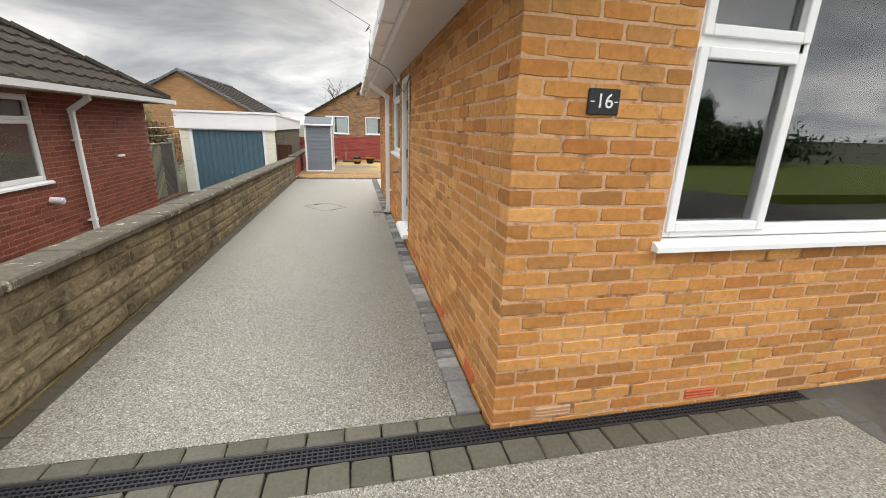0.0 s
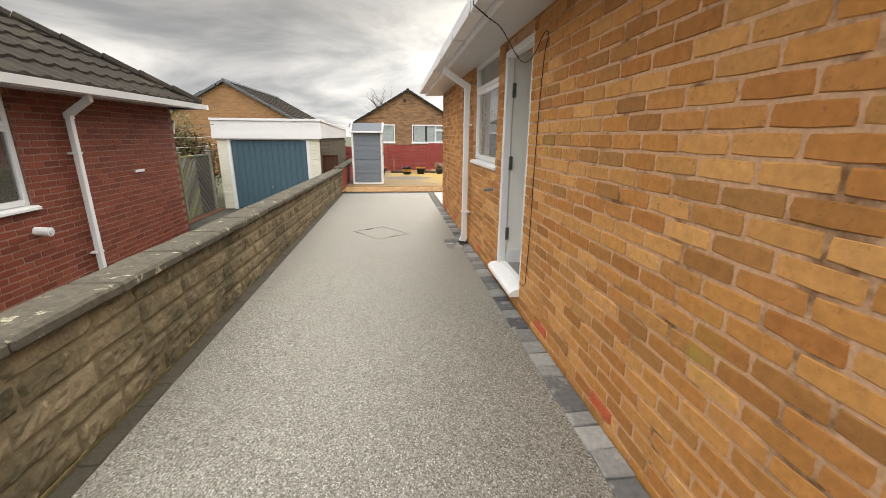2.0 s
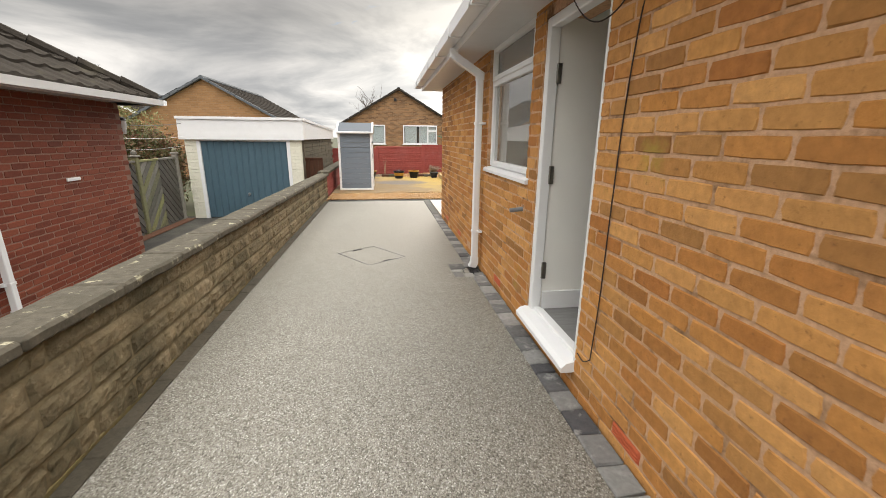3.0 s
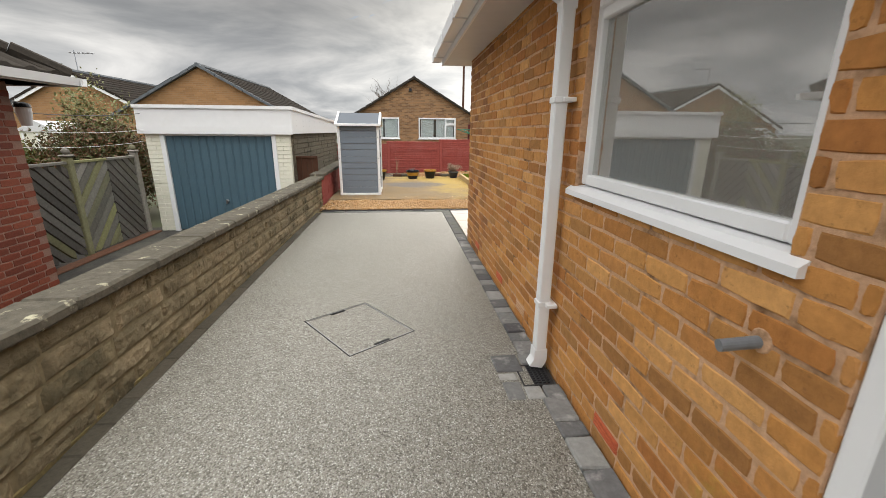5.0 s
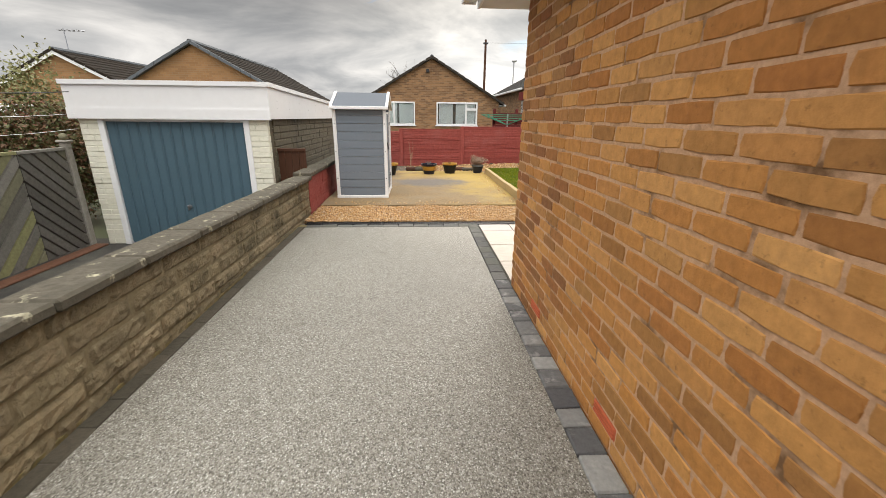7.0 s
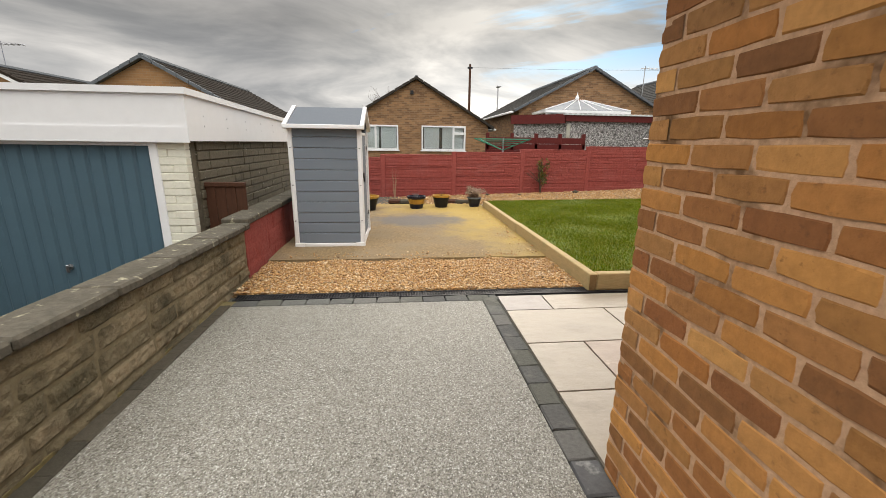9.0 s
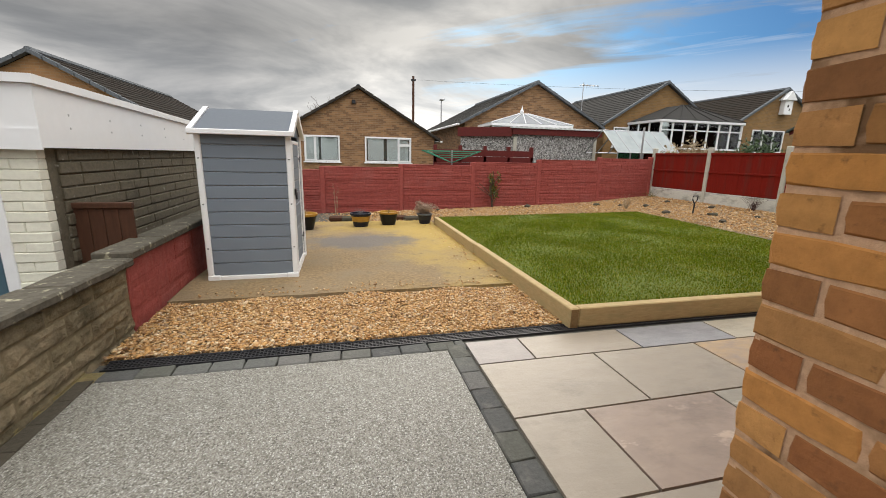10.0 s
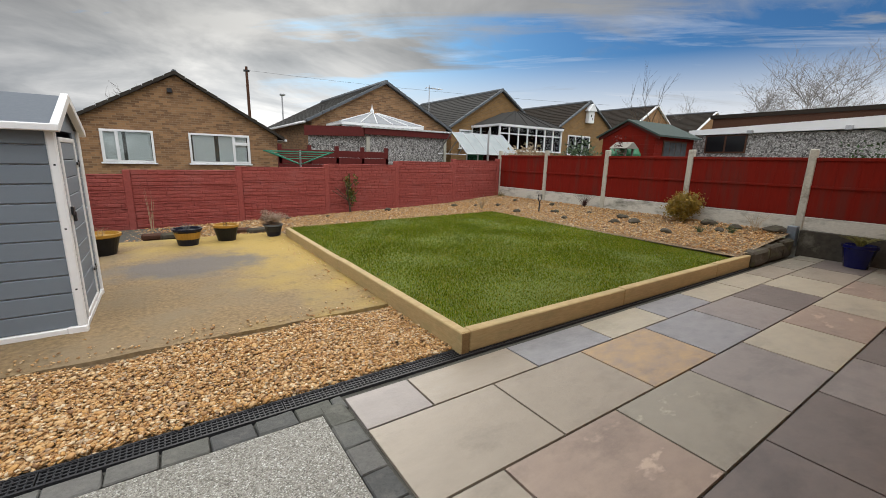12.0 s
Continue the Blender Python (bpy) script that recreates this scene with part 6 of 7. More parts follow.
for i in range(n):
    z0, z1 = 0.012 + (TOP - 0.012) * i / n, 0.012 + (TOP - 0.012) * (i + 1) / n
    bm = bmesh.new()
    box(bm, SX0 + 0.026, SY0 - 0.004, z0 + 0.004, SX1 - 0.026, SY0 + 0.02, z1 - 0.002, bevel=0.005)
    part("side_plank", bm, shed_grey, shed)
    bpart("back_plank", shed_grey, shed, (SX0 + 0.026, SY1 - 0.02, z0 + 0.004, SX1 - 0.026, SY1, z1 - 0.002))
    bpart("end_plank", shed_grey, shed, (SX0, SY0 + 0.02, z0 + 0.004, SX0 + 0.015, SY1 - 0.02, z1 - 0.002))
    bpart("front_plank", shed_grey, shed, (SX1 - 0.012, SY0 + 0.02, z0 + 0.004, SX1 + 0.008, SY0 + 0.16, z1 - 0.002), bevel=0.004)
    bpart("front_plank", shed_grey, shed, (SX1 - 0.012, SY1 - 0.2, z0 + 0.004, SX1 + 0.008, SY1 - 0.02, z1 - 0.002), bevel=0.004)
# pale sheet behind the planks, their edge highlights put into its colour
bpart("liner", soffit_mat, shed, (SX0 + 0.03, SY0 + 0.02, 0.0, SX1 - 0.02, SY0 + 0.03, TOP))
sdoor = bpart("door", upvc, shed, (SX1 - 0.005, SY0 + 0.165, 0.02, SX1 + 0.018, SY0 + 0.2, 1.40), (SX1 - 0.005, SY1 - 0.24, 0.02, SX1 + 0.018, SY1 - 0.205, 1.40), (SX1 - 0.005, SY0 + 0.2, 1.365, SX1 + 0.018, SY1 - 0.24, 1.40), (SX1 - 0.005, SY0 + 0.2, 0.02, SX1 + 0.018, SY1 - 0.24, 0.055), bevel=0.005)
for i in range(10):
    z0, z1 = 0.055 + 1.31 * i / 10, 0.055 + 1.31 * (i + 1) / 10
    bpart("door_plank", shed_grey, sdoor, (SX1 - 0.008, SY0 + 0.2, z0 + 0.003, SX1 + 0.01, SY1 - 0.24, z1 - 0.003), bevel=0.004)
for z in (0.28, 1.2):
    bpart("hinge", black_plastic, sdoor, (SX1 + 0.018, SY1 - 0.29, z - 0.012, SX1 + 0.028, SY1 - 0.17, z + 0.012), (SX1 + 0.018, SY1 - 0.19, z - 0.03, SX1 + 0.026, SY1 - 0.165, z + 0.03), bevel=0.003)
bpart("latch", black_plastic, sdoor, (SX1 + 0.018, SY0 + 0.15, 0.83, SX1 + 0.035, SY0 + 0.21, 0.90), (SX1 + 0.02, SY0 + 0.19, 0.78, SX1 + 0.04, SY0 + 0.215, 0.86), bevel=0.006)
YM, ZR = (SY0 + SY1) / 2, 1.715
bm = bmesh.new()
prism(bm, [(SY0 + 0.02, TOP - 0.02), (SY1 - 0.02, TOP - 0.02), (YM, ZR - 0.03)], "x", SX1 - 0.01, SX1 + 0.006)
part("gable", bm, shed_grey, shed)
for i in range(4):
    bpart("gable_vent", black_plastic, shed, (SX1 + 0.004, YM - 0.06 + 0.012 * i, 1.53 + i * 0.022, SX1 + 0.01, YM + 0.06 - 0.012 * i, 1.54 + i * 0.022))
for s in (-1, 1):
    ye = YM + s * (YM - SY0 + 0.07)
    bm = bmesh.new()
    prism(bm, [(YM, ZR), (ye, TOP + 0.0), (ye, TOP - 0.03), (YM, ZR - 0.03)], "x", SX0 - 0.03, SX1 + 0.03)
    part("roof_panel", bm, shed_roof_m, shed)
    for xa, xb in ((SX0 - 0.06, SX0 - 0.015), (SX1 + 0.02, SX1 + 0.065)):
        bm = bmesh.new()
        prism(bm, [(YM, ZR + 0.02), (ye + s * 0.01, TOP + 0.012), (ye + s * 0.01, TOP - 0.045), (YM, ZR - 0.045)], "x", xa, xb)
        part("verge_trim", bm, upvc, shed)
    bpart("eave_trim", upvc, shed, (SX0 - 0.06, min(ye, ye + s * 0.03), TOP - 0.04, SX1 + 0.065, max(ye, ye + s * 0.03), TOP + 0.01), bevel=0.006)

# ---- things beyond the back fence ----
dark_red_wood = mat("dark_red_fascia", (0.12, 0.014, 0.011), (0.085, 0.01, 0.008), scale=15, bump=0.2, rough=0.6)
corr = mat("fibre_cement", (0.5, 0.5, 0.49), (0.42, 0.42, 0.41), scale=20, bump=0.2, rough=0.85)
GPX = 3.77
pg = empty("pebbledash_garage", None, "grey pebbledashed garage with a dark red fascia and corrugated roof", "garage")
bm = bmesh.new()
prism(bm, [(5.55, 23.0), (9.0, 23.0), (9.0, 24.25), (GPX, 24.25)], "z", -0.3, 2.28)
part("wall", bm, pebbledash, pg)
bm = bmesh.new()
prism(bm, [(5.4, 22.9), (9.2, 22.9), (9.2, 22.96), (5.4, 22.96)], "z", 2.14, 2.37)
part("fascia", bm, dark_red_wood, pg)
bm = bmesh.new()
prism(bm, [(5.36, 22.9), (5.42, 22.96), (GPX - 0.06, 24.26), (GPX - 0.14, 24.22)], "z", 2.06, 2.4)
part("fascia", bm, dark_red_wood, pg)
bm = bmesh.new()
poly = []
for i in range(61):
    poly.append((5.3 + 4.0 * i / 60, 2.41 + 0.04 * math.sin(i * math.pi / 1.5 + 0.5)))
prism(bm, poly + [(9.3, 2.365), (5.3, 2.365)], "y", 22.85, 24.3)
part("roof_sheet", bm, corr, pg)
bpart("corner_post", concrete_post, pg, (5.5, 22.96, -0.3, 5.62, 23.08, 2.06), (8.9, 22.96, -0.3, 9.02, 23.08, 2.06))

rf = empty("neighbour_fence", None, "dark red timber fence with post tops behind the garden", "fence")
for i in range(7):
    bpart("board", dark_red_wood, rf, (1.9, 20.6 + 0.004 * i, 0.1 + i * 0.2, 5.2, 20.63 + 0.004 * i, 0.29 + i * 0.2), bevel=0.004)
for i in range(5):
    bpart("post", dark_red_wood, rf, (1.9 + i * 0.8, 20.62, -0.65, 2.0 + i * 0.8, 20.75, 1.62), bevel=0.01)

def conservatory(name, x0, x1, y0, y1, z0, ze, zr, roofmat, label, panes=6):
    e = empty(name, None, label, "conservatory")
    bpart("dwarf_wall", far_brick, e, (x0 + 0.05, y0 + 0.05, z0 - 2.0, x1 - 0.05, y1, z0))
    for i in range(panes + 1):
        x = x0 + (x1 - x0) * i / panes
        bpart("mullion", upvc, e, (x - 0.04, y0, z0, x + 0.04, y0 + 0.06, ze), bevel=0.008)
    for i in range(4):
        y = y0 + (y1 - y0) * i / 3
        for x in (x0, x1):
            bpart("mullion", upvc, e, (x - 0.03, y - 0.04, z0, x + 0.03, y + 0.04, ze), bevel=0.008)
    bpart("transom", upvc, e, (x0, y0 - 0.005, ze - 0.45, x1, y0 + 0.055, ze - 0.39), bevel=0.006)
    bpart("sill", upvc, e, (x0 - 0.05, y0 - 0.05, z0 - 0.05, x1 + 0.05, y1, z0 + 0.02), bevel=0.01)
    bpart("eave", upvc, e, (x0 - 0.1, y0 - 0.1, ze - 0.08, x1 + 0.1, y1, ze + 0.04), bevel=0.02)
    g = bpart("pane", far_glass, e, (x0 + 0.01, y0 + 0.03, z0, x1 - 0.01, y0 + 0.036, ze), (x0, y0 + 0.04, z0, x0 + 0.006, y1, ze))
    g.visible_shadow = False
    bpart("blind", upvc, e, (x0 + 0.1, y0 + 0.14, z0, x1 - 0.1, y0 + 0.16, ze - 0.1))
    xm, inset = (x0 + x1) / 2, (y1 - y0) * 0.55
    bm = bmesh.new()
    c = [bm.verts.new(p) for p in ((x0 - 0.1, y0 - 0.1, ze + 0.04), (x1 + 0.1, y0 - 0.1, ze + 0.04), (x1 + 0.1, y1, ze + 0.04), (x0 - 0.1, y1, ze + 0.04), (xm - 0.2, y0 + inset, zr), (xm + 0.2, y0 + inset, zr), (xm + 0.2, y1, zr), (xm - 0.2, y1, zr))]
    for f in ((0, 1, 5, 4), (1, 2, 6, 5), (3, 0, 4, 7), (4, 5, 6, 7)):
        bm.faces.new([c[i] for i in f])
    bmesh.ops.recalc_face_normals(bm, faces=bm.faces[:])
    part("roof", bm, roofmat, e)
    pts = [((x0 - 0.1, y0 - 0.1, ze + 0.06), (xm - 0.2, y0 + inset, zr + 0.02)), ((x1 + 0.1, y0 - 0.1, ze + 0.06), (xm + 0.2, y0 + inset, zr + 0.02))]
    for i in range(1, 5):
        pts.append(((x0 + (x1 - x0) * i / 5, y0 - 0.1, ze + 0.06), (xm - 0.2 + 0.4 * i / 5, y0 + inset, zr + 0.02)))
    for a, b in pts:
        bm = bmesh.new()
        tube(bm, [a, b], 0.022, 6)
        part("rafter", bm, upvc if roofmat is poly_roof else tile_grey, e)
    if roofmat is poly_roof:
        bm = bmesh.new()
        lathe(bm, [(0.06, 0), (0.09, 0.1), (0.03, 0.22), (0.005, 0.36)], 8, (xm - 0.1, y0 + inset, zr))
        part("finial", bm, upvc, e)
    return e


poly_roof = mat("polycarbonate", (0.3, 0.31, 0.32), (0.24, 0.25, 0.26), rough=0.4, scale=5, bump=0.05)
conservatory("conservatory", 5.2, 8.7, 24.5, 26.2, 1.4, 2.62, 3.15, poly_roof, "white conservatory with a pale hipped roof and finial", 7)
conservatory("conservatory", 13.7, 18.4, 25.0, 27.3, 1.9, 3.15, 4.05, tile_grey, "white conservatory with a grey tiled roof", 7)

# greenhouse
gh = empty("greenhouse", None, "aluminium greenhouse with clear panes beyond the fence", "greenhouse")
frame_pts = []
gx0, gx1, gy0, gy1, gz0, gze, gzr = 8.6, 11.2, 21.0, 23.0, -0.2, 1.55, 2.35
xm = (gx0 + gx1) / 2
for x in [gx0 + (gx1 - gx0) * i / 5 for i in range(6)]:
    frame_pts.append([(x, gy0, gz0), (x, gy0, gze), (x, (gy0 + gy1) / 2, gzr), (x, gy1, gze)])
frame_pts += [[(gx0, gy0, gze), (gx1, gy0, gze)], [(gx0, (gy0 + gy1) / 2, gzr), (gx1, (gy0 + gy1) / 2, gzr)], [(gx0, gy1, gze), (gx1, gy1, gze)]]
for p in frame_pts:
    bm = bmesh.new()
    tube(bm, p, 0.022, 5)
    part("glazing_bar", bm, steel, gh)
ghg = mat("hazy_glass", (0.34, 0.37, 0.37), (0.27, 0.3, 0.3), rough=0.5, bump=0, scale=3)
bm = bmesh.new()
vs = [bm.verts.new(p) for p in ((gx0, gy0, gze), (gx1, gy0, gze), (gx1, (gy0 + gy1) / 2, gzr), (gx0, (gy0 + gy1) / 2, gzr))]
bm.faces.new(vs)
part("roof_pane", bm, ghg, gh)
g = bpart("side_pane", glass, gh, (gx0, gy0 + 0.01, gz0, gx1, gy0 + 0.014, gze))
g.visible_shadow = False
bm = bmesh.new()
tube(bm, [(8.75, 20.0, 0), (8.75, 20.0, 2.33)], 0.03, 8)
tagged(part("metal_pole", bm, steel), "grey metal pole beyond the fence", "pole")

# red shed and bird house
rs = empty("red_shed", None, "dark red timber shed with a green felt roof", "shed")
felt = mat("green_felt", (0.07, 0.09, 0.08), (0.05, 0.065, 0.058), scale=40, bump=0.2, rough=0.9)
rs.matrix_world = Matrix.Translation((13.0, 17.43, 0.2)) @ pose(0, 0, 0, 0, 0, -90)
bm = bmesh.new(); box(bm, -0.95, 0.05, -0.83, 0.95, 2.55, 0.01); part("base", bm, brown_wood, rs)
def rsp(name, material, bm):
    o = part(name, bm, material)
    o.parent = rs
    return o
for k in range(14):
    bm = bmesh.new()
    box(bm, -1.0, -0.012 * (k % 2), 0.0 + k * 0.15, 1.0, 2.6, 0.148 + k * 0.15, bevel=0.004)
    rsp("board", red_wood, bm)
bm = bmesh.new(); prism(bm, [(-1.0, 2.1), (1.0, 2.1), (0, 2.55)], "y", 0, 2.6); rsp("gable", red_wood, bm)
for s in (-1, 1):
    bm = bmesh.new(); prism(bm, [(0, 2.66), (s * 1.2, 2.1), (s * 1.2, 2.04), (0, 2.6)], "y", -0.15, 2.75); rsp("roof_panel", felt, bm)
    bm = bmesh.new(); prism(bm, [(0, 2.62), (s * 1.15, 2.08), (s * 1.15, 1.96), (0, 2.5)], "y", -0.05, -0.02); rsp("bargeboard", dark_red_wood, bm)
# opaque panes, the shed's unlit inside put into their dark colour
shed_pane = mat("opaque_dark_pane", (0.1, 0.105, 0.11), (0.06, 0.064, 0.07), rough=0.12, scale=3, bump=0, spec=0.6)
bm = bmesh.new(); box(bm, 0.99, 0.5, 1.3, 1.02, 2.1, 1.95); rsp("window_frame", brown_wood, bm)
for i in range(4):
    bm = bmesh.new(); box(bm, 1.015, 0.56 + i * 0.38, 1.36, 1.03, 0.9 + i * 0.38, 1.9); rsp("pane", shed_pane, bm)
bt = empty("bird_table", None, "green covered bird table in front of the red shed", "bird table")
green_cover = mat("green_cover", (0.05, 0.2, 0.1), (0.04, 0.16, 0.08), scale=8, bump=0.3, rough=0.5)
bm = bmesh.new()
lathe(bm, [(0.5, 0), (0.52, 0.4), (0.4, 0.62), (0.1, 0.7)], 12, (12.1, 16.95, 1.25))
part("cover", bm, green_cover, bt)
bpart("platform", grey_wood, bt, (11.2, 16.3, 1.5, 11.7, 16.8, 1.55), (11.25, 16.35, 1.55, 11.3, 16.4, 1.8), (11.62, 16.35, 1.55, 11.67, 16.4, 1.8))
bm = bmesh.new(); prism(bm, [(11.1, 1.8), (11.8, 1.8), (11.45, 2.0)], "y", 16.25, 16.85); part("roof", bm, grey_wood, bt)
bpart("post", grey_wood, bt, (11.42, 16.5, 0, 11.5, 16.58, 1.5))

# long pebbledashed garage block
lg = empty("garage_block", None, "long pebbledashed garage block with a white fascia", "garage")
lgm = Matrix.Translation((16.0, 16.7, 0)) @ pose(0, 0, 0, 0, 0, -90)
bpart("wall", pebbledash, lg, (0, 0, -0.3, 4.9, 3.0, 2.45), m=lgm)
bm = bmesh.new(); prism(bm, [(-0.1, 2.44), (5.1, 2.5), (5.1, 2.83), (-0.1, 2.62)], "y", -0.1, 3.1)
bmesh.ops.transform(bm, matrix=lgm, verts=bm.verts[:]); part("fascia", bm, white_paint, lg)
bpart("window_frame", brown_wood, lg, (0.5, -0.03, 1.8, 1.82, 0.0, 2.43), m=lgm)
bpart("window_pane", mat("dark_pane", (0.012, 0.012, 0.014), rough=0.15, bump=0), lg, (0.55, -0.036, 1.85, 1.13, -0.03, 2.39), (1.19, -0.036, 1.85, 1.77, -0.03, 2.39), m=lgm)
bpart("floodlight", steel, lg, (1.85, -0.25, 2.44, 2.0, -0.1, 2.54), m=lgm)
bpart("floodlight", steel, lg, (4.3, -0.25, 2.46, 4.45, -0.1, 2.58), m=lgm)
bh = empty("outbuilding", None, "dark brown boarded outbuilding with a flat roof", "outbuilding")
bpart("wall", brown_wood, bh, (-1.1, 4.0, 0, 6.6, 8.5, 3.4), m=lgm)
bpart("roof_edge", tile_brown, bh, (-1.2, 3.9, 3.4, 6.7, 8.6, 3.56), m=lgm)
of = empty("orange_fence", None, "orange-brown timber fence beyond the garages", "fence")
ow = mat("orange_timber", (0.42, 0.17, 0.04), (0.36, 0.14, 0.03), scale=10, bump=0.2, rough=0.7)
for i in range(8):
    bpart("board", ow, of, (13.6 + 0.0 * i, 9.2 + i * 0.16, 0, 13.63, 9.34 + i * 0.16, 1.95), bevel=0.004)
ap = empty("arch_pole", None, "bent grey steel pole beyond the fence", "pole")
bm = bmesh.new(); tube(bm, [(11.2, 9.95, 0), (11.2, 9.95, 2.2), (11.25, 9.75, 2.3), (11.3, 9.2, 2.2)], 0.035, 8); part("pole", bm, steel, ap)

# utility pole, street lamp, aerials
def pole(x, y, z0, z1, r, label, category, material, name):
    e = empty(name, None, label, category)
    bm = bmesh.new(); tube(bm, [(x, y, z0), (x, y, z1)], r, 8, r * 0.7); part("pole", bm, material, e)
    return e
up = pole(5.1, 43.6, -0.6, 7.65, 0.13, "brown timber utility pole with wires", "utility pole", brown_wood, "utility_pole")
bpart("insulator", black_plastic, up, (4.9, 43.5, 7.3, 5.3, 43.7, 7.42))
for tx, ty, tz in ((30, 30, 6.0),):
    bm = bmesh.new()
    a, b = Vector((5.1, 43.6, 7.4)), Vector((tx, ty, tz))
    tube(bm, [a.lerp(b, i / 8) - Vector((0, 0, 3.0 * (i / 8) * (1 - i / 8) * 0.3)) for i in range(9)], 0.007, 4)
    part("wire", bm, black_plastic, up)
sl = pole(9.5, 52.0, -0.6, 7.0, 0.09, "grey street lamp post in the distance", "street lamp", steel, "street_lamp")
bpart("lamp_head", steel, sl, (9.3, 51.4, 6.95, 9.7, 52.1, 7.1), bevel=0.03)
def aerial(x, y, z, h=1.2):
    e = empty("tv_aerial", None, "metal television aerial on a roof ridge", "aerial")
    bm = bmesh.new(); tube(bm, [(x, y, z), (x, y, z + h)], 0.022, 5); part("mast", bm, steel, e)
    bm = bmesh.new(); tube(bm, [(x - 0.2, y, z + h * 0.92), (x + 0.9, y, z + h * 0.92)], 0.018, 5); part("boom", bm, steel, e)
    for i in range(5):
        bm = bmesh.new(); tube(bm, [(x - 0.1 + i * 0.2, y - 0.25, z + h * 0.92), (x - 0.1 + i * 0.2, y + 0.25, z + h * 0.92)], 0.012, 4); part("element", bm, steel, e)
aerial(11.6, 28.5, 3.6, 1.6)
aerial(-16.3, 26.5, 3.6, 1.3)

# rotary clothes dryer
rd = empty("rotary_dryer", None, "green rotary clothes dryer half folded behind the fence", "clothes dryer")
gr = mat("green_line", (0.03, 0.22, 0.13), (0.025, 0.18, 0.11), rough=0.5, bump=0)
bm = bmesh.new(); tube(bm, [(2.2, 19.6, -0.3), (2.2, 19.6, 1.45)], 0.025, 8); part("pole", bm, steel, rd)
for i in range(4):
    a = i * math.pi / 2 + 0.5
    bm = bmesh.new(); tube(bm, [(2.2, 19.6, 1.1), (2.2 + 1.1 * math.cos(a), 19.6 + 1.1 * math.sin(a), 1.42)], 0.014, 6); part("arm", bm, gr, rd)
for k in range(4):
    bm = bmesh.new()
    f = 0.45 + 0.18 * k
    tube(bm, [(2.2 + 1.1 * f * math.cos(i * math.pi / 2 + 0.5), 19.6 + 1.1 * f * math.sin(i * math.pi / 2 + 0.5), 1.1 + 0.32 * f) for i in range(5)], 0.008, 4)
    part("line", bm, gr, rd)
# pale shed and glasshouse beyond the chevron fence
ps = empty("pale_shed", None, "pale cream plastic shed beyond the chevron fence", "shed")
bpart("wall", cream_paint, ps, (-11.05, 16.0, -0.6, -10.15, 17.4, 1.25))
bm = bmesh.new(); prism(bm, [(-11.15, 1.25), (-10.05, 1.25), (-10.6, 1.53)], "y", 15.95, 17.45); part("roof", bm, soffit_mat, ps)
bpart("door_trim", white_paint, ps, (-10.98, 15.97, -0.5, -10.94, 15.99, 1.2), (-10.26, 15.97, -0.5, -10.22, 15.99, 1.2), (-10.62, 15.97, -0.5, -10.58, 15.99, 1.2))


# ---- loose gravel, grass ----
def stones(name, count, place, size, material, label, seed):
    """Many small stones in one mesh: squashed, jittered icosahedra."""
    rng = np.random.default_rng(seed)
    bm = bmesh.new()
    bmesh.ops.create_icosphere(bm, subdivisions=1, radius=1.0)
    v0 = np.array([v.co[:] for v in bm.verts]); f0 = np.array([[v.index for v in f.verts] for f in bm.faces])
    bm.free()
    n = count
    pos = place(rng, n)
    n = len(pos)
    s = size * rng.lognormal(0, 0.28, (n, 1)) * np.stack([rng.uniform(0.8, 1.4, n), rng.uniform(0.7, 1.1, n), rng.uniform(0.32, 0.6, n)], 1)
    jit = 1 + rng.uniform(-0.3, 0.3, (n, len(v0), 1))
    ang, tilt = rng.uniform(0, 2 * np.pi, n), rng.uniform(-0.5, 0.5, n)
    p = v0[None] * jit * s[:, None, :]
    ct, st = np.cos(tilt)[:, None], np.sin(tilt)[:, None]
    x, z = p[..., 0] * ct - p[..., 2] * st, p[..., 0] * st + p[..., 2] * ct
    ca, sa = np.cos(ang)[:, None], np.sin(ang)[:, None]
    q = np.stack([x * ca - p[..., 1] * sa, x * sa + p[..., 1] * ca, z], -1) + pos[:, None, :]
    faces = (f0[None] + (np.arange(n) * len(v0))[:, None, None]).reshape(-1, 3)
    me = bpy.data.meshes.new(name)
    me.vertices.add(n * len(v0)); me.vertices.foreach_set("co", q.ravel())
    me.loops.add(faces.size); me.loops.foreach_set("vertex_index", faces.ravel())
    me.polygons.add(len(faces)); me.polygons.foreach_set("loop_start", np.arange(len(faces)) * 3); me.polygons.foreach_set("loop_total", np.full(len(faces), 3))
    me.update(calc_edges=True)
    me.materials.append(material)
    return tagged(new(name, me), label, "gravel", kind="stuff")


def strip(rng, n):
    x, y = rng.uniform(-2.34, 0.9, n), rng.uniform(10.995, 12.06, n) + 0.0
    keep = ~((y > 12.0 + 0.05 * np.sin(x * 7)) )
    return np.stack([x, y, rng.uniform(-0.058, -0.03, n)], 1)[keep]


def border(rng, n):
    x, y = rng.uniform(-2.35, 7.66, n), rng.uniform(11.0, 18.0, n)
    keep = ((y > 16.02) & (x < 7.7)) | (x > 5.66)
    keep &= ~((x < 0.98) & (y < 16.42))
    x, y = x[keep], y[keep]
    z = np.array([bed_z(a, b) for a, b in zip(x, y)]) + rng.uniform(-0.008, 0.01, len(x))
    return np.stack([x, y, z], 1)


stones("gravel", 34000, strip, 0.0102, gravel_mat, "golden brown pea gravel beside the rear drain", 2)
stones("gravel", 56000, border, 0.0152, gravel_mat, "golden brown gravel in the border round the lawn", 4)


